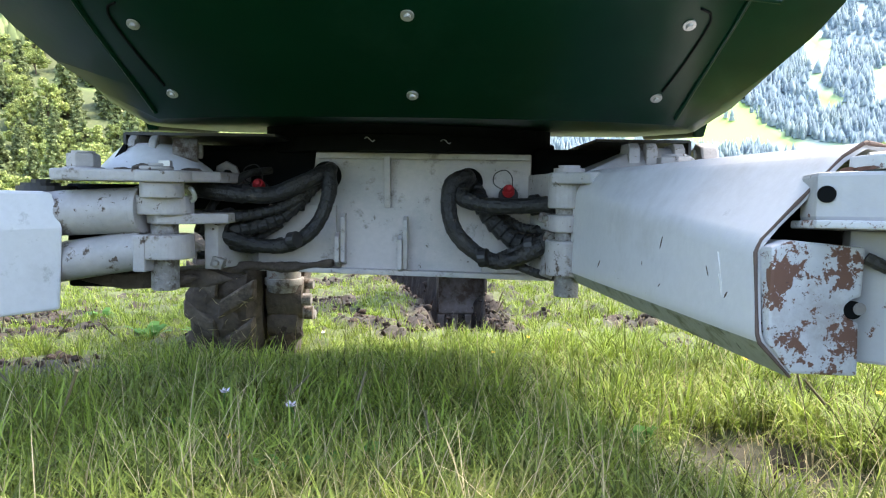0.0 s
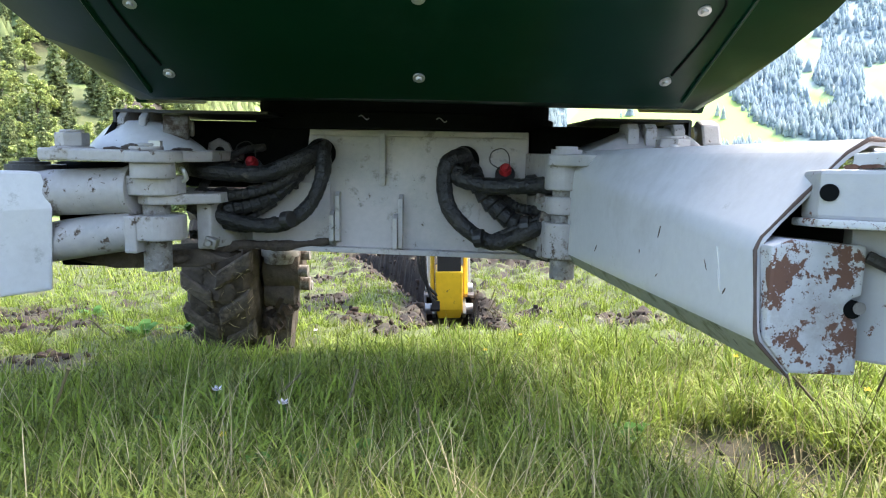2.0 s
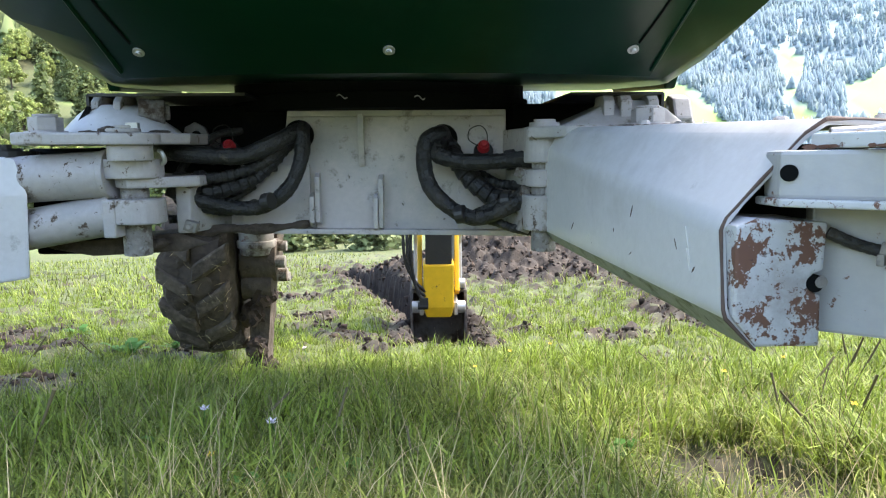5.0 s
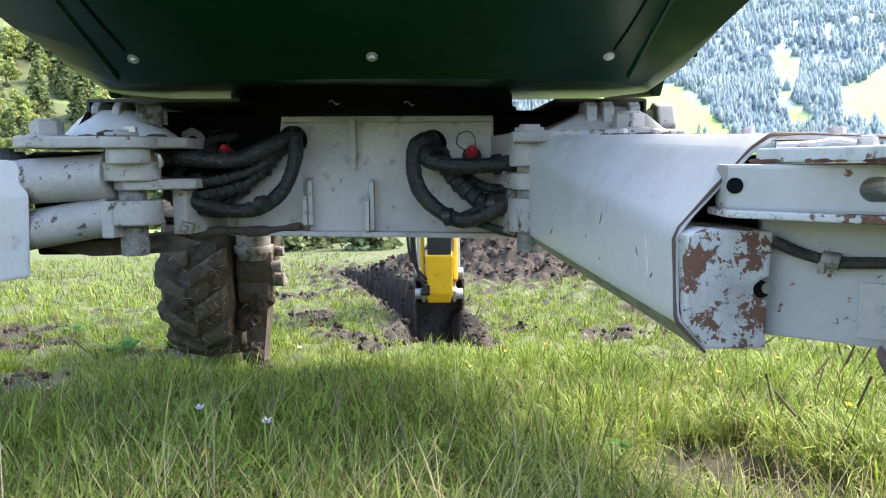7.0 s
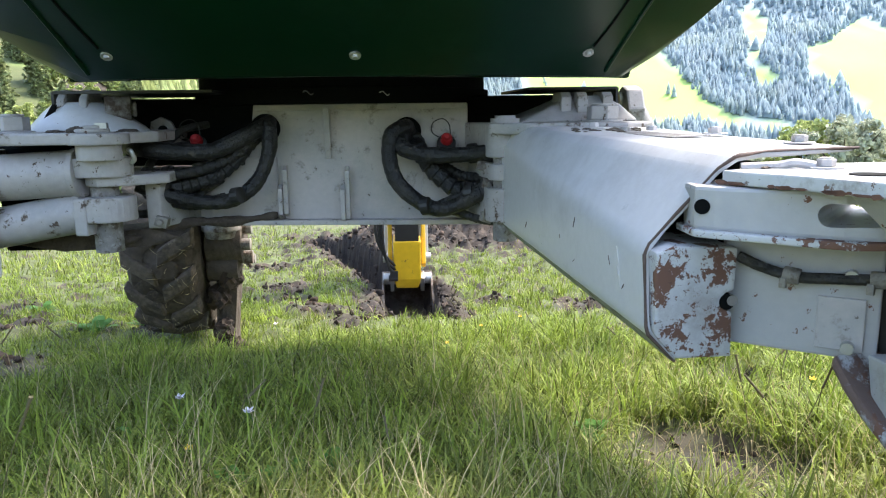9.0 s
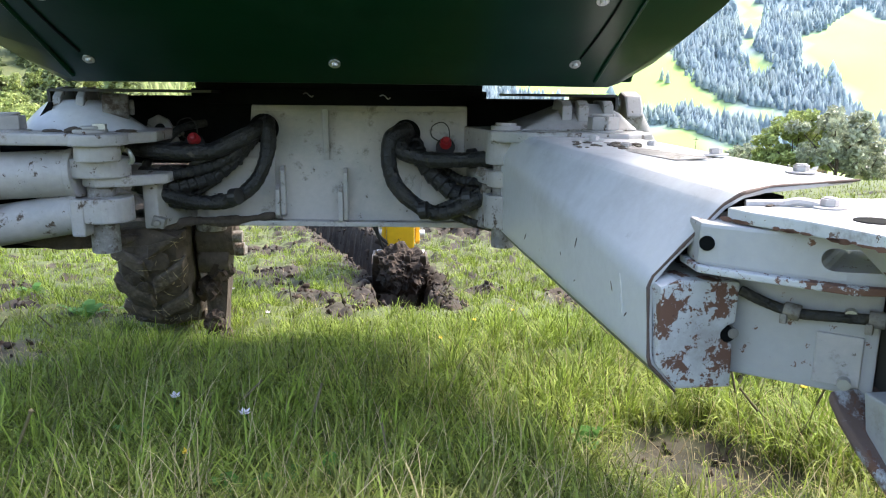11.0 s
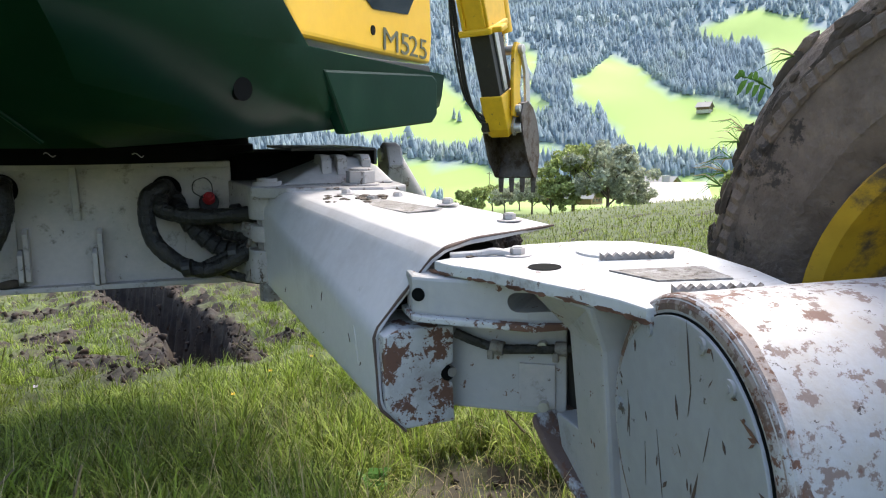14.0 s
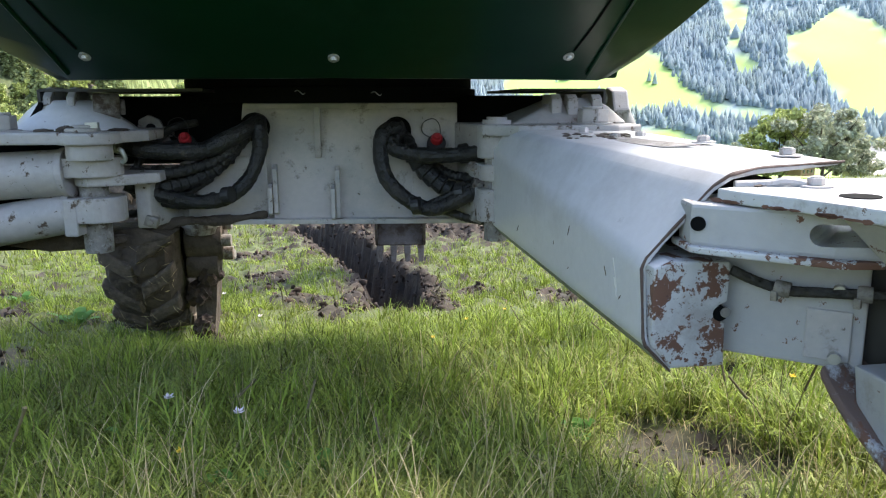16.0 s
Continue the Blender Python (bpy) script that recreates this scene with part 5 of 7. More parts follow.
    # worn shoulder of the drum, and chips along the rim of the cover
    bm = bmesh.new()
    uu = Vector((0, 0, 1))
    ww = ax_.cross(uu)
    rings = []
    for off, r_ in ((-0.0012, 0.170), (-0.0012, 0.1775), (0.0022, 0.1845), (0.008, 0.1886), (0.018, 0.1889), (0.020, 0.186)):
        rings.append([c + ax_ * (off + 0.012 * noise.noise(Vector((math.cos(a) * 5, math.sin(a) * 5, 3))) * (off > 0.015)) + (ww * math.cos(a) + uu * math.sin(a)) * r_ for a in [k * math.pi / 48 for k in range(96)]])
    loft(bm, rings, cap=False)
    part("worn_shoulder", bm, shoulder_paint, leg, "drum shoulder worn down to brown rust", True)
    rnd = random.Random(71)
    for k in range(16):
        a = rnd.uniform(-0.5, 2.9)
        radial = ww * math.cos(a) + uu * math.sin(a)
        q = c + radial * rnd.uniform(0.150, 0.161) - ax_ * 0.0066
        d = (radial + radial.cross(ax_) * rnd.uniform(-1.5, 1.5)) * rnd.uniform(0.003, 0.011)
        s_ = d.cross(ax_).normalized() * rnd.uniform(0.0008, 0.003)
        ring = [q - d, q + s_, q + d * 0.5 + s_ * 0.5, q + d * 0.7, q - s_]
        bm = bmesh.new()
        loft(bm, [ring, [p - ax_ * 0.0005 for p in ring]])
        part("paint_chip", bm, rust_edge if k % 3 else rust_brown, leg)
    bm = bmesh.new()
    cyl(bm, c - ax_ * 0.006, c + ax_ * 0.004, 0.164, seg=64)
    bevel(bm, 0.002)
    part("drum_cover", bm, scratched_paint, leg, "scratched round grey cover disc")
    bm = bmesh.new()
    cyl(bm, c - ax_ * 0.002, c + ax_ * 0.004, 0.1665, seg=64)
    part("cover_groove", bm, black_gap, leg)
    u = Vector((0, 0, 1))
    w = ax_.cross(u)
    for a in (3, 52, 75, 178, 235, 300, 120):
        q = c + (w * math.cos(radians(a)) + u * math.sin(radians(a))) * 0.152 - ax_ * 0.007
        bm = bmesh.new()
        cyl(bm, q + ax_ * 0.004, q - ax_ * 0.0025, 0.0095, seg=20)
        cyl(bm, q + ax_ * 0.004, q - ax_ * 0.0035, 0.0045, seg=6)
        part("cover_bolt", bm, rust_edge if a == 3 else scratched_paint, leg)
    rnd = random.Random(9)
    for k in range(22):
        a, rr = rnd.uniform(0, 6.28), 0.13 * math.sqrt(rnd.random())
        q = c + (w * math.cos(a) + u * math.sin(a)) * rr - ax_ * 0.0066
        d = (w * rnd.uniform(-0.5, 0.5) + u * rnd.uniform(0.3, 1.0)).normalized() * rnd.uniform(0.006, 0.045)
        s = d.cross(ax_).normalized() * rnd.uniform(0.0006, 0.0028)
        bm = bmesh.new()
        pts = [q - d, q - d * 0.2 + s, q + d * 0.4 + s * 0.6, q + d, q + d * 0.1 - s, q - d * 0.5 - s * 0.7]
        loft(bm, [pts, [p - ax_ * 0.0004 for p in pts]])
        part("paint_chip", bm, rust_edge, leg)
    # rear wheel
    wc = Vector((1.24, 0.405, 0.945))
    wheel = part("rear_wheel", tyre(wc, 0.598, 0.44, 0.315, 18, 0.014), tyre_rubber, leg, "big tyre smeared smooth with dried mud", True)
    bm = bmesh.new()
    rings = []
    for u_, r in ((-0.205, 0.330), (-0.225, 0.318), (-0.205, 0.300), (-0.12, 0.285), (-0.02, 0.25), (-0.02, 0.0)):
        rings.append([Vector((wc.x + u_, wc.y + r * math.cos(k * math.pi / 32), wc.z + r * math.sin(k * math.pi / 32))) for k in range(64)])
    loft(bm, rings, cap=False)
    part("rim", bm, rim_yellow, wheel, "dusty yellow steel rim", True)
    # moulded band of fine ribs on the side wall
    bm = bmesh.new()
    n = 240
    rings = []
    for r, x in ((0.482, -0.2195), (0.486, -0.2235), (0.508, -0.2215), (0.512, -0.216)):
        rings.append([Vector((wc.x + x - (0.0055 if k % 2 and 0.484 < r < 0.51 else 0), wc.y + r * math.cos(2 * math.pi * k / n), wc.z + r * math.sin(2 * math.pi * k / n))) for k in range(n)])
    loft(bm, rings, cap=False)
    part("ribbed_band", bm, tyre_rubber, wheel, "fine moulded ribs on the side wall")
    # mud caked on the shoulder
    rnd = random.Random(8)
    for k in range(70):
        a = rnd.uniform(0.05, 1.35)
        r = rnd.uniform(0.515, 0.585)
        x = -0.206 + (0.035 if r > 0.54 else 0.0)
        bm = bmesh.new()
        bmesh.ops.create_icosphere(bm, subdivisions=2, radius=1.0)
        s = rnd.uniform(0.007, 0.017)
        tang = rnd.uniform(1.2, 3.0)
        for v in bm.verts:
            q = v.co * (1 + 0.45 * noise.noise(v.co * 1.7 + Vector((k, 0, 0)))) * s
            rr, aa = r + q.y * 0.7, a + q.z * tang / r
            v.co = wc + Vector((x + q.x * 0.35, rr * math.cos(aa), rr * math.sin(aa)))
        part("mud_cake", bm, mud_mat if k % 3 else tyre_rubber, wheel, "dried mud caked on the tyre", True)
    # grass and a leafy sprig caught on the shoulder
    for k, a in enumerate((0.52, 0.46, 0.41, 0.36, 0.56, 0.83)):
        base = wc + Vector((-0.185, math.cos(a) * 0.575, math.sin(a) * 0.575))
        for j in range(9):
            tip = base + Vector((rnd.uniform(-0.07, -0.01), rnd.uniform(0.0, 0.05), rnd.uniform(-0.035, 0.03)))
            bend = base.lerp(tip, 0.5) + Vector((0, 0, rnd.uniform(0.004, 0.014)))
            s = Vector((0, rnd.uniform(-1, 1), rnd.uniform(0.4, 1))) * 0.0016
            bm = bmesh.new()
            vs = [bm.verts.new(q) for q in (base - s, base + s, bend + s * 0.8, tip, bend - s * 0.8)]
            bm.faces.new(vs)
            part("blade", bm, straw_mat if (j + k) % 3 == 0 else herb_mat, wheel)
    root = wc + Vector((-0.185, 0.435, 0.375))
    tip = root + Vector((-0.062, 0.0, 0.02))
    bm = bmesh.new()
    sweep(bm, [root, root.lerp(tip, 0.5) + Vector((0, 0, 0.004)), tip], 0.0014, 6, steps=4)
    sprig = part("sprig_stem", bm, herb_mat, wheel, "leafy green sprig stuck to the tyre")
    for k in range(9):
        o = root.lerp(tip, 0.15 + 0.85 * k / 8)
        d = Vector((-0.6 - 0.3 * (k == 8), rnd.uniform(-0.3, 0.3), (0.7 if k % 2 else -0.75) * (k < 8) + 0.15)).normalized()
        s = d.cross(Vector((0.1, 1, 0.1))).normalized() * 0.0058
        l_ = 0.024 + 0.007 * (k % 3 == 0)
        sag = Vector((0, -0.003, -0.003))
        bm = bmesh.new()
        vs = [bm.verts.new(q) for q in (o, o + d * l_ * 0.35 + s, o + d * l_ * 0.7 + s * 0.8 + sag, o + d * l_ + sag * 2, o + d * l_ * 0.7 - s * 0.8 + sag, o + d * l_ * 0.35 - s)]
        bm.faces.new(vs)
        part("leaf", bm, herb_mat, wheel)
    return leg


worn_top = material("worn_top_paint", (0.50, 0.50, 0.505), 0.5, 0, [((0.40, 0.395, 0.39), 3.0, 0.5, 0.2, 0.6), ((0.30, 0.28, 0.26), 14.0, 0.56, 0.12, 0.8), ((0.16, 0.11, 0.085), 34.0, 0.61, 0.015, 0.85)], 0.05, 50, 0.05, 120)


def upper_body():
    ob_ = new("upper_body")
    ob_.empty_display_size = 0.1
    ob_.parent = excavator
    tagged(ob_, "dark green counterweight and yellow engine hood")
    ORIGIN[ob_.name] = SWING.copy()
    cx = -0.095

    def outline(z, ymid, ycor, xcor, xs, yside, ysk=3.27):
        """Half outline from the rear middle to the front; mirrored."""
        xc = 0.655 + 0.16 * (z - 1.232)
        yc = ymid + 0.105
        half = [(0.0, ymid), (xc * 0.4, ymid + 0.012), (xc * 0.75, ymid + 0.05), (xc, yc), (xcor, ycor), (xcor + (xs - xcor) * 0.6, ycor + (yside - ycor) * 0.45), (xs - 0.01, yside - 0.06), (xs, yside + 0.05), (xs, ysk), (xs - 0.25, ysk + 0.05), (0.0, ysk + 0.06)]
        lift = 0.062 * max(0.0, 1.48 - z) / 0.244
        pts = [(cx + x, y, z + lift * max(0.0, y - 1.93)) for x, y in half]
        return pts + [(2 * cx - x, y, zz) for x, y, zz in pts[-2:0:-1]]
    rings = [outline(1.236, 1.745, 1.93, 0.715, 0.90, 2.50), outline(1.30, 1.645, 1.83, 0.79, 0.955, 2.38), outline(1.36, 1.54, 1.74, 0.855, 0.965, 2.32), outline(1.42, 1.44, 1.67, 0.905, 0.97, 2.27), outline(1.475, 1.37, 1.61, 0.935, 0.975, 2.22), outline(1.48, 1.365, 1.605, 0.937, 0.975, 2.20, 2.33), outline(1.56, 1.30, 1.55, 0.965, 0.985, 2.10, 2.22), outline(1.70, 1.26, 1.50, 0.965, 0.985, 2.0, 2.08), outline(1.95, 1.30, 1.52, 0.945, 0.96, 1.97, 2.04), outline(2.15, 1.42, 1.60, 0.89, 0.91, 1.95, 2.02)]
    bm = bmesh.new()
    loft(bm, rings)
    hull = part("counterweight", bm, green_paint, ob_, "dark green moulded counterweight shell", True)
    hull.data.set_sharp_from_angle(angle=radians(38))
    mod = hull.modifiers.new("b", "BEVEL")
    mod.width, mod.segments, mod.limit_method, mod.angle_limit = 0.015, 2, "ANGLE", radians(35)

    def belly(x, z):
        """y of the slanted rear belly at x, z."""
        k = min(abs(x - cx) / 0.72, 1.1)
        ym = np.interp(z, [1.236, 1.30, 1.36, 1.42, 1.475, 1.56, 1.70], [1.745, 1.645, 1.54, 1.44, 1.37, 1.30, 1.26])
        xc = 0.655 + 0.16 * (z - 1.232)
        return ym + float(np.interp(abs(x - cx), [0, xc * 0.4, xc * 0.75, xc], [0, 0.012, 0.05, 0.105]))
    # hatch seam and bolts on the belly
    for sx in (-1, 1):
        bm = bmesh.new()
        pts = [(cx + sx * x, belly(cx + sx * x, z) - 0.004, z) for x, z in ((0.585, 1.30), (0.605, 1.35), (0.62, 1.405), (0.615, 1.425), (0.59, 1.432))]
        sweep(bm, pts, 0.0028, 6)
        part("hatch_seam", bm, black_gap, hull, "dark seam of the belly hatch")
        bm = bmesh.new()
        pts = [(cx + sx * x, belly(cx + sx * x, z) - 0.0, z) for x, z in ((0.652, 1.25), (0.664, 1.32), (0.68, 1.42), (0.69, 1.47))]
        sweep(bm, pts, 0.006, 8)
        part("belly_rib", bm, green_paint, hull)
    bm = bmesh.new()
    pts = [(cx + x, belly(cx + x, 1.45 + 0.028 * (1 - abs(x) / 0.75)) - 0.005, 1.45 + 0.028 * (1 - abs(x) / 0.75)) for x in np.linspace(-0.75, 0.75, 13)]
    sweep(bm, pts, 0.006, 8, steps=4)
    part("hatch_lip", bm, green_paint, hull)
    for x, z in ((-0.67, 1.285), (-0.093, 1.279), (0.481, 1.288), (-0.67, 1.400), (0.483, 1.408), (-0.093, 1.405)):
        p = Vector((x, belly(x, z) - 0.003, z))
        nrm = Vector((0, -0.55, -0.83)) if z < 1.5 else Vector((0, -1, 0))
        bm = bmesh.new()
        cyl(bm, p - nrm * 0.004, p + nrm * 0.003, 0.0135, seg=20)
        cyl(bm, p, p + nrm * 0.009, 0.0085, 0.006, seg=12)
        part("belly_bolt", bm, bolt_steel, hull, "steel bolt with washer")
    # black plugs show the openings as shaded holes
    for sx in (-1, 1):
        bm = bmesh.new()
        p = Vector((cx + sx * 0.934, 2.11, 1.365))
        q = Vector((sx * 0.96, -0.26, -0.1)).normalized()
        cyl(bm, p - q * 0.05, p + q * 0.006, 0.026)
        part("lifting_slot", bm, black_gap, hull, "dark oval opening")
    # side skirts with a ledge
    for sx in (-1, 1):
        x = cx + sx * 0.955
        bm = bmesh.new()
        prism(bm, [(2.40, 1.43), (2.52, 1.262), (3.15, 1.30), (3.20, 1.33), (3.20, 1.45), (3.15, 1.47)], "x", x - 0.02, x + 0.02)
        bevel(bm, 0.008)
        part("side_skirt", bm, green_paint, ob_, "green side skirt panel")
        bm = bmesh.new()
        prism(bm, [(2.38, 1.435), (3.17, 1.472), (3.15, 1.50), (2.36, 1.475)], "x", x - 0.03, x + 0.008)
        bevel(bm, 0.003)
        part("ledge", bm, dark_grey, ob_, "dark ledge under the hood")
        bm = bmesh.new()
        prism(bm, [(2.30, 1.50), (3.15, 1.505), (3.17, 1.60), (3.13, 1.95), (3.02, 2.15), (2.15, 2.15), (2.08, 1.95), (2.20, 1.62)], "x", x - 0.10, x + 0.012)
        bevel(bm, 0.016, 3)
        hood = part("hood_side", bm, yellow_paint, ob_, "glossy yellow engine hood side")
        bm = bmesh.new()
        prism(bm, [(2.62, 1.66), (2.70, 1.625), (2.95, 1.645), (3.00, 1.70), (2.98, 1.95), (2.55, 1.95)], "x", x + sx * 0.013, x + sx * 0.015)
        part("side_window", bm, glass_dark, hood, "dark tinted side window")
        bm = bmesh.new()
        cyl(bm, (x + sx * 0.010, 2.70, 1.565), (x + sx * 0.0145, 2.70, 1.565), 0.014)
        part("latch_hole", bm, black_gap, hood)
        # model number
        for txt, y0, heavy in (("M5", 2.755, 0.0), ("25", 2.955, -0.0006)):
            cu = bpy.data.curves.new("lettering", "FONT")
            cu.body, cu.size, cu.extrude, cu.offset = txt, 0.096, 0.0008, heavy
            cu.materials.append(letter_dark)
            tx = new("model_number", cu)
            dg = bpy.context.evaluated_depsgraph_get()
            me = bpy.data.meshes.new_from_object(tx.evaluated_get(dg))
            bpy.data.objects.remove(tx)
            tob = new("model_number", me)
            tob.parent = hood
            yy = y0 if sx > 0 else 5.85 - y0
            tob.matrix_basis = Matrix.Translation(Vector((x + sx * 0.0145, yy, 1.517)) - SWING) @ Matrix(((0, 0, sx, 0), (sx * 1.75, 0, 0, 0), (0, 1, 0, 0), (0, 0, 0, 1)))
            tagged(tob, "dark model number lettering")
    bm = bmesh.new()
    prism(bm, [(cx - 0.9, 2.1), (cx + 0.9, 2.1), (cx + 0.9, 3.2), (cx - 0.9, 3.2)], "z", 2.12, 2.30)
    bevel(bm, 0.05, 3)
    part("hood_top", bm, yellow_paint, ob_, "yellow engine hood top")
    # boom with its foot
    bm = bmesh.new()
    loft(bm, [[Vector((cx + 0.14 * s, y, z + dz)) for s, dz in ((-1, -h_), (1, -h_), (1, h_), (-1, h_))] for y, z, h_ in ((3.2, 1.75, 0.16), (4.1, 2.9, 0.20), (5.2, 3.45, 0.20), (7.0, 3.35, 0.13))])
    bevel(bm, 0.02)
    part("boom", bm, arm_yellow, ob_, "yellow box-section boom")
    bm = bmesh.new()
    box(bm, (cx, 3.15, 1.55), (0.5, 0.55, 0.45))
    bevel(bm, 0.03)
    part("boom_foot", bm, dark_grey, ob_)
    return ob_


def digging_arm():
    """Telescopic stick, upright at rest: bucket pin at its origin."""
    bm = bmesh.new()
    loft(bm, [[(s * 0.088, a, z), (-s * 0.088, a, z), (-s * 0.088, b, z), (s * 0.088, b, z)] for s, a, b, z in ((0.80, -0.07, 0.08, -0.045), (0.98, -0.09, 0.10, 0.02), (1.0, -0.095, 0.12, 0.27))])
    bevel(bm, 0.010)
    stick = part("stick", bm, arm_yellow, None, "yellow head of the telescopic dipper stick")
    stick.parent = excavator
    bm = bmesh.new()
    box(bm, (0, 0.015, 0.95), (0.150, 0.20, 1.38))
    bevel(bm, 0.006)
    part("slide", bm, dark_grey, stick, "dark greasy sliding section of the stick")
    bm = bmesh.new()
    box(bm, (0.084, 0.0, 0.60), (0.012, 0.05, 0.62))
    part("slide_rail", bm, bolt_steel, stick)
    # outer sleeve, sliding along the stick
    bm = bmesh.new()
    loft(bm, [[(0.105, a, z), (-0.105, a, z), (-0.105, b, z), (0.105, b, z)] for a, b, z in ((-0.12, 0.16, 0.0), (-0.125, 0.20, 0.6), (-0.125, 0.30, 1.6), (-0.06, 0.24, 2.3))])
    bevel(bm, 0.012)
    sleeve = part("sleeve", bm, arm_yellow, stick, "yellow outer sleeve of the stick")
    bm = bmesh.new()
    box(bm, (0, 0.0, 0.0), (0.25, 0.29, 0.045))
    box(bm, (0.145, -0.06, 0.0), (0.09, 0.10, 0.04))
    bevel(bm, 0.012)
    part("collar", bm, arm_yellow, sleeve, "yellow collar flange with a lug")
    for x in (-0.075, 0.075):
        bm = bmesh.new()
        box(bm, (x, -0.132, 0.30), (0.022, 0.02, 0.54))
        bevel(bm, 0.004)
        part("sleeve_rib", bm, arm_yellow, sleeve)
    # linkage: ram above, rocker arms below, bare steel links to the bucket
    bm = bmesh.new()
    cyl(bm, (0, 0.30, 0.62), (0, 0.36, 1.6), 0.062, seg=20)
    part("bucket_ram", bm, arm_yellow, stick, "yellow bucket ram", True)
    bm = bmesh.new()
    cyl(bm, (0, 0.25, 0.48), (0, 0.30, 0.64), 0.032)
    part("ram_rod", bm, chrome, stick, "", True)
    for sx in (-1, 1):
        bm = bmesh.new()
        prism(bm, [(-0.02, 0.10), (0.05, 0.06), (0.11, 0.10), (0.16, 0.26), (0.29, 0.46), (0.29, 0.53), (0.23, 0.56), (0.17, 0.52), (0.07, 0.33)], "x", sx * 0.108 - 0.014, sx * 0.108 + 0.014)
        bevel(bm, 0.007)
        part("rocker_arm", bm, arm_yellow, stick, "yellow rocker arm of the bucket linkage")
        bm = bmesh.new()
        prism(bm, [(0.235, 0.51), (0.285, 0.50), (0.30, 0.30), (0.22, 0.08), (0.17, 0.07), (0.16, 0.12), (0.235, 0.33)], "x", sx * 0.135 - 0.011, sx * 0.135 + 0.011)
        bevel(bm, 0.005)
        part("bucket_link", bm, bolt_steel, stick, "bare steel bucket link")
    for y, z, r_ in ((0.0, 0.0, 0.036), (0.04, 0.13, 0.03), (0.25, 0.50, 0.034)):
        bm = bmesh.new()
        cyl(bm, (-0.155, y, z), (0.155, y, z), r_)
        bevel(bm, 0.004)
        part("linkage_pin", bm, bolt_steel, stick, "", True)
    for off in (0.0, 0.035, 0.075):
        bm = bmesh.new()
        sweep(bm, [(-0.07, -0.08, 0.06 + off * 0.6), (-0.12 - off * 0.3, -0.11, 0.12 + off), (-0.155 - off * 0.5, -0.12, 0.34), (-0.145 - off * 0.6, -0.11, 0.70), (-0.12 - off * 0.3, -0.10, 1.1), (-0.11, -0.05, 1.7)], 0.0095, 8, 0.05, 0.08, 14)
        part("arm_hose", bm, black_rubber, stick, "black arm hose hanging in a bow", True)
    bm = bmesh.new()
    box(bm, (-0.085, -0.085, 0.05), (0.05, 0.04, 0.06))
    cyl(bm, (-0.12, -0.085, 0.03), (-0.06, -0.085, 0.03), 0.022, seg=12)
    bevel(bm, 0.004)
    part("hose_block", bm, dark_grey, stick)
    # bucket: deep curved shell open towards the machine, side plates, teeth, ears
    prof = [(0.03, 0.13), (0.13, 0.20), (0.24, 0.17), (0.315, 0.06), (0.335, -0.10), (0.30, -0.28), (0.22, -0.43), (0.10, -0.555), (0.04, -0.60)]
    W = 0.215
    inner = [(y - 0.02 * (y > 0.06), z - 0.018 if z > 0 else z + 0.012) for y, z in prof]
    bm = bmesh.new()
    ring = [Vector((0, y, z)) for y, z in prof] + [Vector((0, y, z)) for y, z in inner[::-1]]
    loft(bm, [[p + Vector((s * W, 0, 0)) for p in ring] for s in (-1, 1)])
    bucket = part("bucket", bm, bucket_steel, stick, "worn dark steel digging bucket", True)
    for sx in (-1, 1):
        bm = bmesh.new()
        prism(bm, prof + [(-0.01, -0.56), (-0.055, -0.33), (-0.03, -0.06)], "x", sx * W - 0.011, sx * W + 0.011)
        bevel(bm, 0.003)
        part("side_plate", bm, bucket_steel, bucket, "mud-smeared bucket side plate")
        bm = bmesh.new()
        prism(bm, [(-0.05, -0.06), (-0.055, 0.04), (0.0, 0.075), (0.10, 0.13), (0.17, 0.22), (0.23, 0.20), (0.20, 0.08), (0.10, -0.06)], "x", sx * 0.135 - 0.016, sx * 0.135 + 0.016)
        bevel(bm, 0.006)
        part("bucket_ear", bm, bolt_steel, bucket, "bare steel bucket ear")
    for k in range(4):
        x = -W + 0.03 + k * (2 * W - 0.06) / 3
        bm = bmesh.new()
        loft(bm, [[(x - 0.032, 0.03, -0.615), (x + 0.032, 0.03, -0.615), (x + 0.032, 0.09, -0.565), (x - 0.032, 0.09, -0.565)], [(x - 0.022, -0.035, -0.735), (x + 0.022, -0.035, -0.735), (x + 0.022, -0.015, -0.725), (x - 0.022, -0.015, -0.725)]])
        bevel(bm, 0.004, 1)
        part("tooth", bm, bucket_steel, bucket, "worn steel tooth")
    return stick, bucket, sleeve


chassis_frame()
turntable()
hinge_right()
hinge_left()
leg_left()
hoses()
front_wheel()
rear_leg = leg_right()
upper = upper_body()
stick_ob, bucket_ob, sleeve_ob = digging_arm()
stick_ob.scale = (1.35, 1.35, 1.35)
bucket_ob.scale = (0.73, 0.73, 0.73)


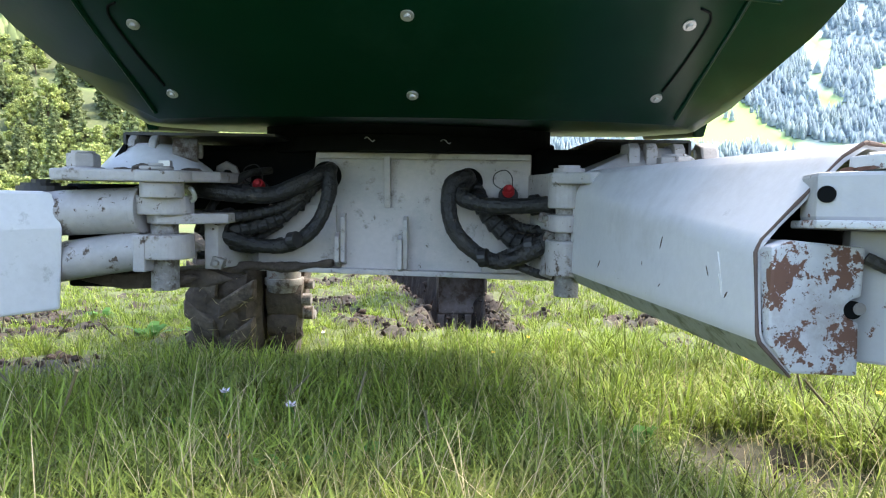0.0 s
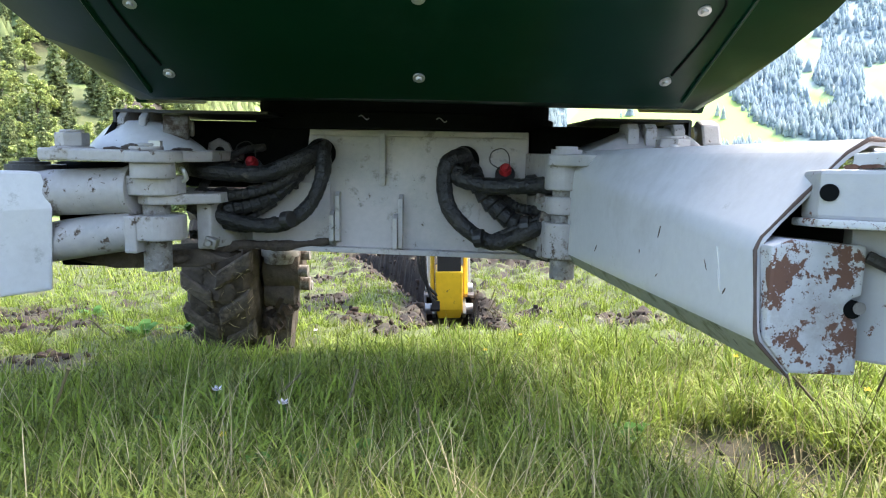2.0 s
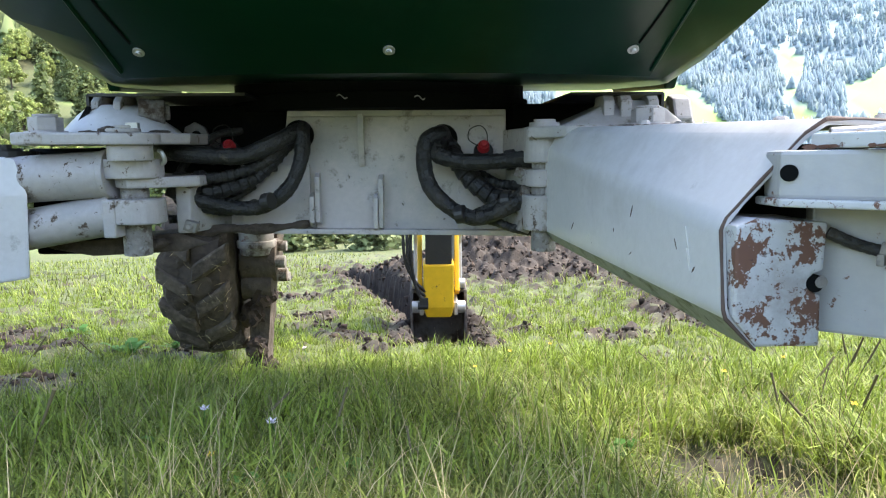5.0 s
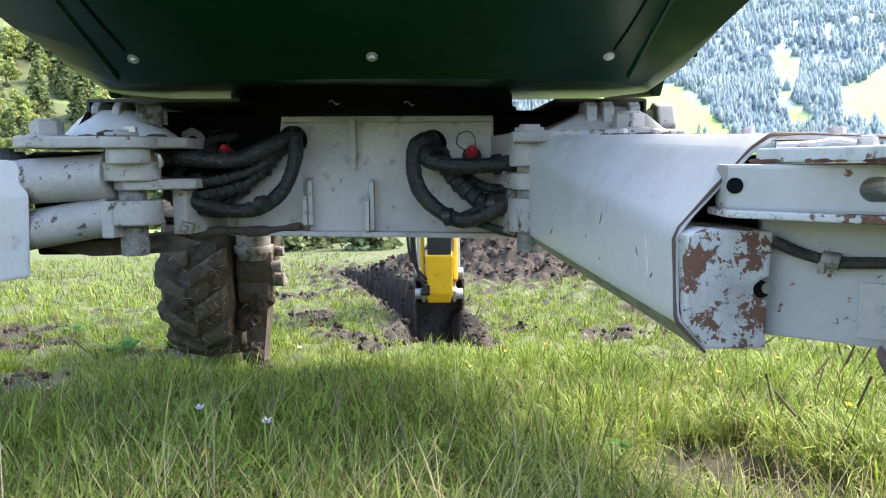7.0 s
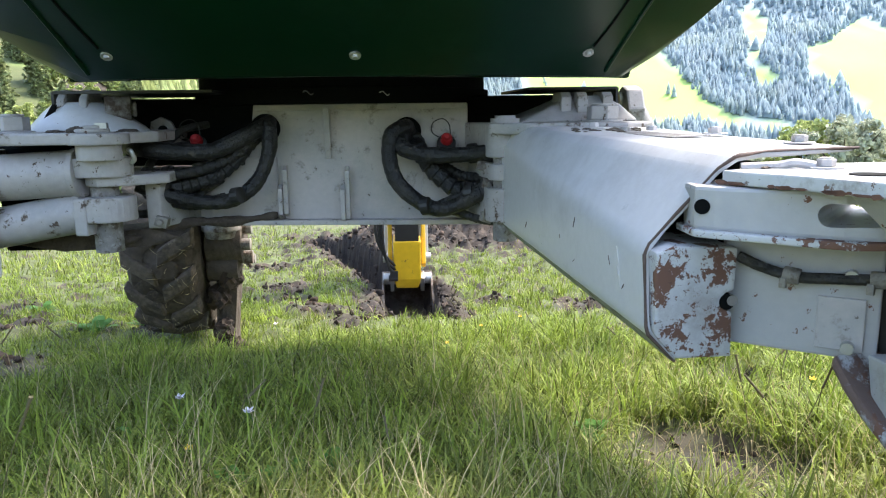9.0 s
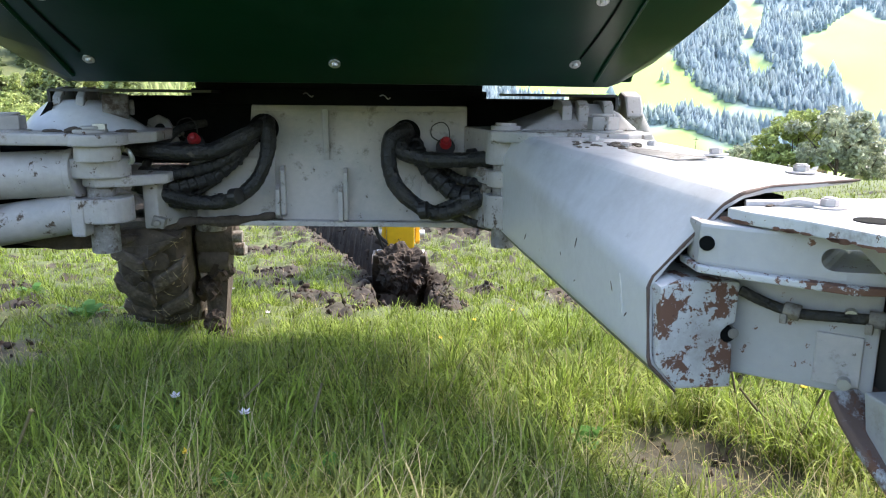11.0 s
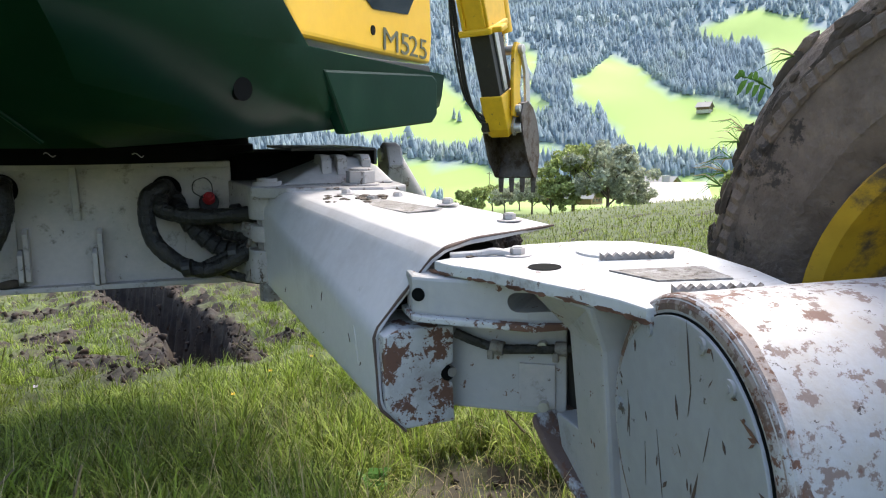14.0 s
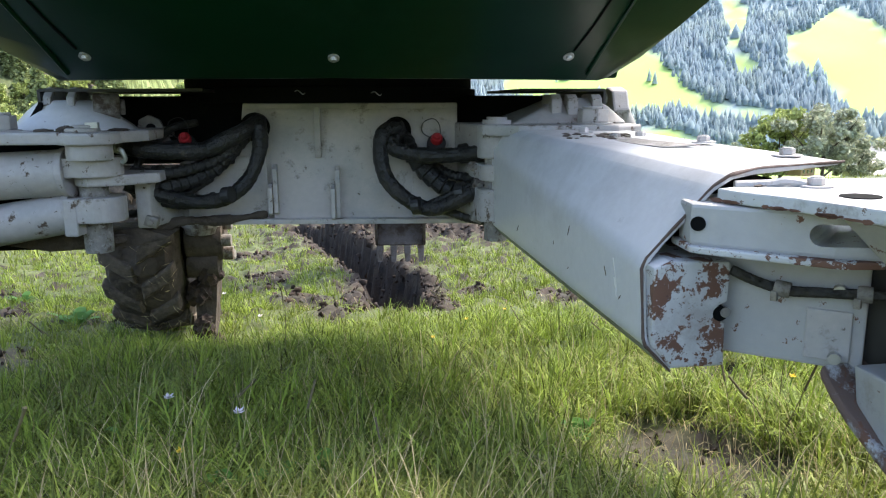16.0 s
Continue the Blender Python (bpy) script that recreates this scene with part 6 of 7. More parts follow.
# ---------------------------------------------------------------- meadow plants
def blades(name, xy, h, w, lean, mat, seed, label, category="grass", toward=None):
    """Arched grass blades of four pieces each, tapering to a drooping tip, as one mesh."""
    r = np.random.RandomState(seed)
    n = len(xy)
    x, y = xy[:, 0], xy[:, 1]
    a = r.uniform(0, 6.283, n) if toward is None else toward + r.normal(0, 0.55, n)
    d = np.stack([np.cos(a), np.sin(a)], 1)
    tw = a + r.uniform(-0.7, 0.7, n)
    s = np.stack([-np.sin(tw), np.cos(tw)], 1)
    b = lean * r.uniform(0.15, 1.0, n)
    base = np.stack([x, y, height(x, y) - 0.006], 1)
    v = np.zeros((n, 9, 3), np.float32)
    flat, up = np.zeros(n), np.zeros(n)
    tilt = 0.12 + 0.35 * b
    k = 0
    for step, ww in enumerate((1.0, 0.95, 0.78, 0.5, 0.0)):
        for sg in ((-1, 1) if ww else (0,)):
            v[:, k, :2] = base[:, :2] + d * flat[:, None] + s * (w * ww * sg)[:, None]
            v[:, k, 2] = base[:, 2] + up
            k += 1
        flat = flat + np.sin(tilt) * h * 0.25
        up = up + np.cos(tilt) * h * 0.25
        tilt = np.minimum(tilt + b * (0.30 + 0.16 * step), 2.3)
    i = (np.arange(n) * 9)[:, None, None]
    f = np.array([[0, 1, 3], [0, 3, 2], [2, 3, 5], [2, 5, 4], [4, 5, 7], [4, 7, 6], [6, 7, 8]])[None] + i
    ob = polydata(name, v.reshape(-1, 3), f.reshape(-1, 3), mat)
    tagged(ob, label, category, kind="stuff")
    return ob


def scatter(n, seed, y0, y1, keep_soil=0.0, clump=0.5, power=2.0, margin=0.3):
    """Places on the meadow, denser towards the near edge, spread over a fan."""
    r = np.random.RandomState(seed)
    u = r.uniform(0, 1, n)
    if power == 1.0:
        y = y0 * (y1 / y0) ** u
    else:
        e = 1.0 - power
        y = (y0 ** e + u * (y1 ** e - y0 ** e)) ** (1 / e)
    x = r.uniform(-0.70, 1.0, n) * y + np.where(r.uniform(0, 1, n) < 0.5, -1, 1) * margin * r.uniform(0, 1, n)
    dens = (1 - soil_mask(x, y)) * (0.62 + 0.5 * clump * bumps(x, y, 0.45, 61) + 0.45 * bumps(x, y, 1.3, 62) + 0.3) + keep_soil
    ok = r.uniform(0, 1, n) < dens
    return np.stack([x[ok], y[ok]], 1)


def tufts(n, per, seed, y0, y1, spread, power):
    """Blade roots gathered in tufts, with the direction in which each leans out of its tuft."""
    r = np.random.RandomState(seed + 500)
    c = scatter(n, seed, y0, y1, power=power)
    size = spread * r.uniform(0.5, 1.6, len(c)) * (1 + 0.12 * c[:, 1])
    off = r.normal(size=(len(c), per, 2)) * size[:, None, None]
    a = np.arctan2(off[..., 1], off[..., 0]).ravel()
    xy = (c[:, None, :] + off).reshape(-1, 2)
    grow = np.repeat(r.uniform(0.65, 1.3, len(c)), per)
    ok = soil_mask(xy[:, 0], xy[:, 1]) < 0.45
    return xy[ok], a[ok], grow[ok]


def short_turf(xy):
    """Height factor: the turf beyond the machine is grazed short and trodden."""
    x, y = xy[:, 0], xy[:, 1]
    q = 0.92 - 0.50 * sstep(2.0, 3.3, y) + 0.25 * bumps(x, y, 0.5, 63) + 0.2 * bumps(x, y, 0.17, 64)
    return q * (1 - 0.25 * sstep(0.5, 1.1, x) * (1 - sstep(2.2, 3.0, y)))


def meadow():
    r = np.random.RandomState(2)
    xy, a, grow = tufts(8200, 16, 1, 0.85, 4.6, 0.013, 1.6)
    h = np.clip(r.gamma(5, 0.0165, len(xy)) * grow * short_turf(xy), 0.015, 0.17)
    blades("near_grass", xy, h, 0.0010 + 0.0026 * r.rand(len(xy)) ** 1.8, 1.65, grass_mat, 3, "uneven green meadow grass round the machine", toward=a)
    # fine short under-growth between the tufts
    xy = scatter(55000, 4, 0.85, 4.8, power=1.0)
    h = np.clip(r.gamma(6, 0.0085, len(xy)), 0.015, 0.09) * np.clip(short_turf(xy) + 0.2, 0.5, 1.4)
    blades("under_grass", xy, h, 0.0007 + 0.001 * r.rand(len(xy)), 1.5, tussock_mat, 5, "fine short grass filling the turf")
    xy, a, grow = tufts(5200, 14, 15, 4.2, 13, 0.024, 1.7)
    h = np.clip(r.gamma(6, 0.0105, len(xy)) * grow, 0.015, 0.13)
    blades("far_grass", xy, h, 0.0018 + 0.002 * r.rand(len(xy)), 1.0, tussock_mat, 6, "meadow grass beyond the trench", toward=a)
    xy = scatter(30000, 7, 7, 26, power=1.2)
    xy = xy[np.abs(xy[:, 0]) > 1.5]
    h = np.clip(r.gamma(4, 0.022, len(xy)), 0.03, 0.26)
    blades("outer_grass", xy, h, 0.004 + 0.004 * r.rand(len(xy)), 0.9, grass_mat, 9, "rough grass on the shoulder of the slope")
    xy = scatter(4200, 11, 0.85, 8, 0.1, power=1.6)
    h = np.clip(r.gamma(6, 0.020, len(xy)), 0.05, 0.24) * np.clip(short_turf(xy) + 0.25, 0.6, 1.2)
    blades("dry_stalks", xy, h, 0.0006 + 0.0005 * r.rand(len(xy)), 0.8, straw_mat, 12, "dry straw-coloured stalks in the grass")
    # tussocks of fresh green grass among the torn turf
    xy, a, grow = tufts(1500, 40, 17, 1.2, 7.5, 0.024, 1.0)
    h = r.uniform(0.05, 0.155, len(xy)) * grow * (1 - 0.35 * sstep(2.7, 3.6, xy[:, 1]))
    blades("grass_tussocks", xy, h, 0.0013 + 0.0026 * r.rand(len(xy)) ** 1.5, 1.45, tussock_mat, 18, "fresh green grass tussocks among torn turf", toward=a)
    xy, a, grow = tufts(2700, 15, 23, 2.7, 7.0, 0.02, 1.0)
    h = np.clip(r.gamma(5, 0.0125, len(xy)) * grow * (0.8 + 0.5 * bumps(xy[:, 0], xy[:, 1], 0.35, 67)), 0.02, 0.12)
    blades("short_turf", xy, h, 0.0013 + 0.0018 * r.rand(len(xy)), 1.2, tussock_mat, 24, "lush short turf between torn patches", toward=a)
    # flattened straw: on the torn ground beyond, and tangled on the bare spots
    xy = scatter(45000, 14, 0.9, 7.5, 0.35, power=1.3)
    m = soil_mask(xy[:, 0], xy[:, 1])
    keep = r.rand(len(xy)) < np.clip(0.05 + 0.10 * sstep(2.9, 4.0, xy[:, 1]) * (bumps(xy[:, 0], xy[:, 1], 0.6, 71) > 0.2) + 0.45 * (m > 0.12) * (m < 0.8) + 0.25 * sstep(0.55, 0.9, xy[:, 0]) * (xy[:, 1] < 2.6), 0, 1)
    xy = xy[keep]
    h = r.uniform(0.02, 0.09, len(xy))
    blades("straw_litter", xy, h, 0.0007 + 0.0009 * r.rand(len(xy)), 3.6, straw_mat, 15, "flattened dry straw and torn turf on the ground")


def clods():
    """Lumps of soil on the trench edges, the heaps and the bare patches."""
    r = np.random.RandomState(21)
    n = 52000
    x, y = r.uniform(-4, 5, n), r.uniform(0.9, 11.5, n)
    m = soil_mask(x, y)
    ok = (r.rand(n) < m * (m > 0.4)) & (np.abs(x) < 0.85 * y + 0.9)
    x, y = x[ok], y[ok]
    n = len(x)
    z = height(x, y)
    phi = (1 + 5 ** 0.5) / 2
    iv = np.array([(-1, phi, 0), (1, phi, 0), (-1, -phi, 0), (1, -phi, 0), (0, -1, phi), (0, 1, phi), (0, -1, -phi), (0, 1, -phi), (phi, 0, -1), (phi, 0, 1), (-phi, 0, -1), (-phi, 0, 1)]) / 1.9
    it = np.array([0, 11, 5, 0, 5, 1, 0, 1, 7, 0, 7, 10, 0, 10, 11, 1, 5, 9, 5, 11, 4, 11, 10, 2, 10, 7, 6, 7, 1, 8, 3, 9, 4, 3, 4, 2, 3, 2, 6, 3, 6, 8, 3, 8, 9, 4, 9, 5, 2, 4, 11, 6, 2, 10, 8, 6, 7, 9, 8, 1]).reshape(-1, 3)
    s = np.clip(r.gamma(1.2, 0.0075, n), 0.003, 0.04)
    s = np.where(y < 2.7, np.minimum(s * 0.6, 0.016), np.where(y < 5.6, np.minimum(s, 0.022), s))
    v = iv[None] * (1 + 0.9 * r.uniform(-1, 1, (n, 12, 1))) * s[:, None, None] * r.uniform(0.6, 1.3, (n, 1, 3))
    v += np.stack([x, y, z + s * 0.15], 1)[:, None, :]
    f = it[None] + (np.arange(n) * 12)[:, None, None]
    ob = polydata("soil_clods", v.reshape(-1, 3), f.reshape(-1, 3), soil_mat)
    tagged(ob, "loose dark clods of dug soil along the trench", "soil", kind="stuff")


def herb(x, y, size, seed, n=14):
    rnd = random.Random(seed)
    z = ground_z(x, y)
    root = thing("broadleaf_herb", (x, y, z), "low broad-leaved green herb growing in the grass", "plant", "broad-leaved herbs")
    for k in range(n):
        a = rnd.uniform(0, 6.28)
        l_ = size * rnd.uniform(0.5, 1.0)
        d = Vector((math.cos(a), math.sin(a), 0))
        s = Vector((-d.y, d.x, 0)) * l_ * 0.28
        o = Vector((x, y, z + 0.02)) + d * size * 0.1
        up = Vector((0, 0, l_ * rnd.uniform(0.3, 0.9)))
        bm = bmesh.new()
        pts = [o - s * 0.15, o + s * 0.15, o + d * l_ * 0.45 + up * 0.7 - s, o + d * l_ * 0.45 + up * 0.7 + s, o + d * l_ * 0.8 + up * 0.9 - s * 0.75, o + d * l_ * 0.8 + up * 0.9 + s * 0.75, o + d * l_ * 1.05 + up * 0.8]
        v = [bm.verts.new(p) for p in pts]
        for f in ((0, 1, 3, 2), (2, 3, 5, 4), (4, 5, 6)):
            bm.faces.new([v[i] for i in f])
        part("leaf", bm, herb_mat, root, "", True)


def flower(x, y, h, mat, r, label, seed):
    rnd = random.Random(seed)
    z = ground_z(x, y)
    root = thing("meadow_flower", (x, y, z), label, "flower", "meadow flowers")
    top = Vector((x + rnd.uniform(-0.015, 0.015), y, z + h))
    bm = bmesh.new()
    sweep(bm, [(x, y, z - 0.01), (x + 0.004, y, z + h * 0.5), top], 0.0016, 5, steps=4)
    part("stem", bm, herb_mat, root)
    bm = bmesh.new()
    for k in range(9):
        a = k * 0.7
        d = Vector((math.cos(a), math.sin(a), 0.35 + 0.5 * (k % 2)))
        s = Vector((-math.sin(a), math.cos(a), 0)) * r * 0.35
        vs = [bm.verts.new(p) for p in (top, top + d * r * 0.6 - s, top + d * r, top + d * r * 0.6 + s)]
        bm.faces.new(vs)
    part("petals", bm, mat, root)


def seed_stalk(x, y, h, seed):
    rnd = random.Random(seed)
    z = ground_z(x, y)
    root = thing("seed_stalk", (x, y, z), "tall dark grass stalk with a seed head", "grass stalk", "seed stalks")
    tip = Vector((x + rnd.uniform(-0.12, 0.12), y + rnd.uniform(-0.08, 0.08), z + h))
    bm = bmesh.new()
    mid = Vector((x, y, z)).lerp(tip, 0.55) + Vector((rnd.uniform(-0.02, 0.02), 0, 0.02))
    sweep(bm, [(x, y, z - 0.01), mid, tip], 0.0008, 5, steps=5)
    part("stem", bm, stalk_mat, root)
    bm = bmesh.new()
    d = (tip - mid).normalized()
    sweep(bm, [tip - d * 0.05, tip - d * 0.02, tip + d * 0.012], 0.0026, 6, 0.4, 0.15, steps=4)
    part("seed_head", bm, stalk_mat, root)


stalk_mat = material("dark_stalk", (0.10, 0.085, 0.04), 0.8, 0, [], 0.2, 40, 0, 60)
meadow()
clods()
for k, (x, y, s) in enumerate(((-1.61, 3.77, 0.11), (-1.75, 3.95, 0.10), (-1.45, 4.0, 0.09), (-0.15, 1.30, 0.07), (-0.28, 1.22, 0.06), (0.45, 1.5, 0.05), (-0.6, 1.6, 0.05), (-2.3, 4.6, 0.10))):
    herb(x, y, s, 40 + k)
for k, (x, y) in enumerate(((-0.545, 1.69), (-0.325, 1.54), (-0.95, 4.2), (-0.62, 3.6))):
    flower(x, y, 0.095, petal_white, 0.014, "pale lilac crocus-like meadow flower", k)
for k, (x, y) in enumerate(((1.128, 1.748), (-0.403, 1.344), (0.374, 3.04), (0.62, 3.4), (1.05, 2.35), (1.4, 2.6), (0.2, 2.7), (1.7, 2.0))):
    flower(x, y, 0.07, petal_yellow, 0.010, "small yellow buttercup in the grass", 20 + k)
rs = random.Random(77)
for k in range(46):
    y = rs.uniform(1.0, 4.2)
    x = rs.uniform(-0.75, 0.85) * y
    seed_stalk(x, y, rs.uniform(0.12, 0.27), 100 + k)
for k, (x, y, h) in enumerate(((0.95, 1.50, 0.26), (0.80, 1.42, 0.22), (1.0, 1.62, 0.24), (1.22, 1.9, 0.3))):
    seed_stalk(x, y, h, 300 + k)


# ---------------------------------------------------------------- trees
def leaf_quads(centres, normals_seed, size, squash=1.0):
    r = np.random.RandomState(normals_seed)
    n = len(centres)
    a = r.normal(size=(n, 3))
    a /= np.linalg.norm(a, axis=1, keepdims=True)
    b = np.cross(a, r.normal(size=(n, 3)))
    b /= np.linalg.norm(b, axis=1, keepdims=True)
    s = (size * r.uniform(0.6, 1.3, n))[:, None]
    a[:, 2] *= squash
    v = np.stack([centres - a * s, centres + b * s * 0.6, centres + a * s, centres - b * s * 0.6], 1)
    return v.reshape(-1, 3), np.arange(n * 4).reshape(n, 4)


def make_conifer(h, seed, label):
    rnd = np.random.RandomState(seed)
    root = thing("conifer", (0, 0, 0), label, "conifer", "conifers on the slope")
    bm = bmesh.new()
    cyl(bm, (0, 0, -0.5), (0, 0, h * 0.95), h * 0.018, h * 0.003, 8)
    part("trunk", bm, bark_mat, root)
    pts = []
    levels = 26
    for k in range(levels):
        z = h * (0.10 + 0.88 * k / levels)
        rad = h * 0.24 * (1 - k / levels) ** 0.8 + 0.05
        nb = max(5, int(11 * (1 - k / levels)) + 4)
        for j in range(nb):
            a = rnd.uniform(0, 6.28)
            rr = rad * rnd.uniform(0.65, 1.15)
            for q in np.linspace(0.2, 1, 7):
                for _ in range(2):
                    pts.append((math.cos(a) * rr * q + rnd.normal() * 0.03 * h * 0.3, math.sin(a) * rr * q + rnd.normal() * 0.03 * h * 0.3, z - rr * q * 0.45 + rnd.normal() * 0.012 * h))
    v, f = leaf_quads(np.array(pts), seed + 1, 0.036 * h, 0.6)
    polydata("crown", v, f, fir_mat, root)
    return root


def make_broadleaf(h, wide, seed, mat, label, name="broadleaf_tree"):
    rnd = np.random.RandomState(seed)
    root = thing(name, (0, 0, 0), label, "tree", "broadleaf trees")
    bm = bmesh.new()
    cyl(bm, (0, 0, -0.5), (0.02 * h, 0, h * 0.45), h * 0.03, h * 0.015, 8)
    for k in range(6):
        a = k * 1.05
        cyl(bm, (0.01 * h, 0, h * (0.2 + 0.04 * k)), (math.cos(a) * wide * 0.6, math.sin(a) * wide * 0.6, h * (0.5 + 0.06 * k)), h * 0.012, h * 0.004, 6)
    part("trunk", bm, bark_mat, root)
    pts = []
    for k in range(58):
        a, e = rnd.uniform(0, 6.28), rnd.uniform(-0.95, 1.4)
        rr = rnd.uniform(0.35, 0.95)
        c = np.array([math.cos(a) * math.cos(e) * wide * rr, math.sin(a) * math.cos(e) * wide * rr, h * 0.55 + math.sin(e) * h * 0.42 * rr])
        q = rnd.normal(size=(110, 3))
        q *= (rnd.uniform(0.1, 0.24) * wide * np.cbrt(rnd.rand(110)) / np.linalg.norm(q, axis=1))[:, None]
        pts.append(c + q * (1, 1, 0.8))
    v, f = leaf_quads(np.concatenate(pts), seed + 1, 0.027 * h)
    polydata("crown", v, f, mat, root)
    return root


def stand(proto, az, r, scale, first=False, sink=0.0):
    x, y = -math.sin(radians(az)) * r, math.cos(radians(az)) * r
    m = pose(x, y, ground_z(x, y) - sink, 0, 0, (az * 37 + r * 11) % 360)
    if first:
        proto.matrix_basis = m
        proto.scale = (scale,) * 3
        return proto
    ob = copy_thing(proto, m)
    ob.scale = (scale,) * 3
    return ob


fir_a = make_conifer(13, 3, "dark green spruce on the wooded hillside")
fir_b = make_conifer(10, 9, "dark green spruce on the wooded hillside")
leafy_a = make_broadleaf(9, 3.6, 5, leaf_mat, "light green broadleaf tree at the wood's edge")
leafy_b = make_broadleaf(7.5, 3.2, 15, leaf_mat, "light green broadleaf tree at the wood's edge")
pale = make_broadleaf(5.2, 3.0, 25, silver_leaf_mat, "pale silvery willow-like tree below the meadow")
dark = make_broadleaf(5.2, 2.2, 35, leaf_mat, "dense green tree below the meadow")
used = set()
rt = random.Random(11)
rows = []
for k in range(225):
    r = 66 + 135 * rt.random() ** 0.8
    rows.append((rt.choice((fir_a, fir_a, fir_b, leafy_a, leafy_a, leafy_b, leafy_b)), rt.uniform(13, 43), r, rt.uniform(0.6, 1.05)))
rows += [(fir_b, 9.4, 42, 0.62), (fir_b, 7.4, 46, 0.5), (fir_a, 4.2, 40, 0.50), (fir_b, 11.5, 40, 0.6), (leafy_b, 13.5, 45, 0.5), (fir_b, 2.6, 52, 0.42)]
# trees below the shoulder of the meadow
rows += [(dark, -23.6, 52, 0.50), (pale, -25.8, 60, 0.45), (dark, -29.6, 50, 0.62), (pale, -28.0, 58, 0.62), (dark, -31.4, 50, 1.1), (pale, -34.0, 48, 1.08), (pale, -36.0, 52, 0.62), (dark, -44.2, 55, 0.85), (dark, -45.6, 60, 0.7), (pale, -27.0, 66, 0.5), (dark, -22.4, 60, 0.42), (dark, -24.8, 64, 0.5)]
for proto, az, r, s in rows:
    stand(proto, az, r, s, proto.name not in used)
    used.add(proto.name)


def forest():
    """Far woods: ragged tiered firs on all that is not meadow."""
    r = np.random.RandomState(31)
    n = 210000
    az = r.uniform(-72, 48, n)
    rr = np.exp(r.uniform(math.log(105), math.log(1050), n))
    x, y = -np.sin(np.radians(az)) * rr, np.cos(np.radians(az)) * rr
    z = height(x, y)
    keep = ~meadow_mask(x, y, z)
    keep &= (rr > 190) | ((az > 12) & (rr > 200))
    # scattered single trees and hedges on the meadows
    keep |= (r.rand(n) < 0.15 * sstep(0.42, 0.6, bumps(x, y, 45, 77))) & (rr > 200)
    keep &= r.rand(n) < np.where(az > 10, 0.75, np.where(rr > 520, 0.45, 0.85))
    x, y, z, rr, az = x[keep], y[keep], z[keep], rr[keep], az[keep]
    n = len(x)
    h = np.where(az > 10, np.clip(0.03 * rr, 6, 10), 0.0085 * rr + 2.4) * r.uniform(0.5, 1.4, n)
    w = h * np.where(r.rand(n) < 0.8, r.uniform(0.15, 0.24, n), r.uniform(0.28, 0.42, n))
    k = 5
    ang = np.linspace(0, 2 * math.pi, k, endpoint=False)
    tiers = ((0.0, 1.0, 0.86), (0.36, 0.85, 1.0))
    per = len(tiers) * (k + 1)
    V = np.zeros((n, per, 3), np.float32)
    F = []
    for t, (z0, ww, z1) in enumerate(tiers):
        for j in range(k):
            a = ang[j] + t * 0.5 + r.uniform(-0.25, 0.25, n)
            q = w * ww * r.uniform(0.6, 1.25, n)
            V[:, t * (k + 1) + j] = np.stack([x + np.cos(a) * q, y + np.sin(a) * q, z + h * (z0 + r.uniform(-0.06, 0.05, n))], 1)
        V[:, t * (k + 1) + k] = np.stack([x, y, z + h * z1], 1)
        for j in range(k):
            F.append((t * (k + 1) + j, t * (k + 1) + (j + 1) % k, t * (k + 1) + k))
    F = np.array(F)[None] + (np.arange(n) * per)[:, None, None]
    for name, pick, mat, lab in (("far_woods", az <= 8, hazy_fir_mat, "spruce woods covering the mountain slopes, paled by haze in their colour"), ("hillside_woods", az > 8, left_fir_mat, "mixed woods on the near hillside")):
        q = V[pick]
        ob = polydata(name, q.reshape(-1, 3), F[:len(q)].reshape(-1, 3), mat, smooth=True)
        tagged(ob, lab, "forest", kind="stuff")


forest()


# ---------------------------------------------------------------- buildings
def farmhouse(az, r, turn, w, l_, wall, roof_h, label, sink=0.0):
    x, y = -math.sin(radians(az)) * r, math.cos(radians(az)) * r
    z = ground_z(x, y) - sink
    root = thing("farmhouse", (x, y, z), label, "house", "alpine farmhouses")
    m = pose(x, y, z, 0, 0, turn)

    def put(name, bm, mat, lab=""):
        bmesh.ops.transform(bm, matrix=m, verts=bm.verts)
        return part(name, bm, mat, root, lab)
    put("wall", box(bmesh.new(), (0, 0, wall * 0.25), (w, l_, wall * 0.5)), plaster, "pale plaster ground floor")
    put("wall", prism(bmesh.new(), [(-w / 2, wall * 0.5), (w / 2, wall * 0.5), (w / 2, wall), (0, wall + roof_h * 0.95), (-w / 2, wall)], "y", -l_ / 2, l_ / 2), wood_wall, "dark weathered timber upper floor")
    for sx in (-1, 1):
        e = w * 0.62
        put("roof", prism(bmesh.new(), [(0, wall + roof_h), (sx * e, wall + roof_h * (1 - 1.24)), (sx * e, wall + roof_h * (1 - 1.24) - 0.15), (0, wall + roof_h - 0.18)], "y", -l_ * 0.6, l_ * 0.6), roof_mat, "pale sheet roof slope")
    for sx in (-1, 0, 1):
        for zz in (wall * 0.28, wall * 0.72):
            put("window", box(bmesh.new(), (sx * w * 0.28, -l_ / 2 - 0.03, zz), (w * 0.11, 0.1, wall * 0.16)), glass_dark)
    bm = box(bmesh.new(), (w * 0.15, 0, wall + roof_h), (0.6, 0.6, 1.2))
    put("chimney", bm, plaster)
    return root


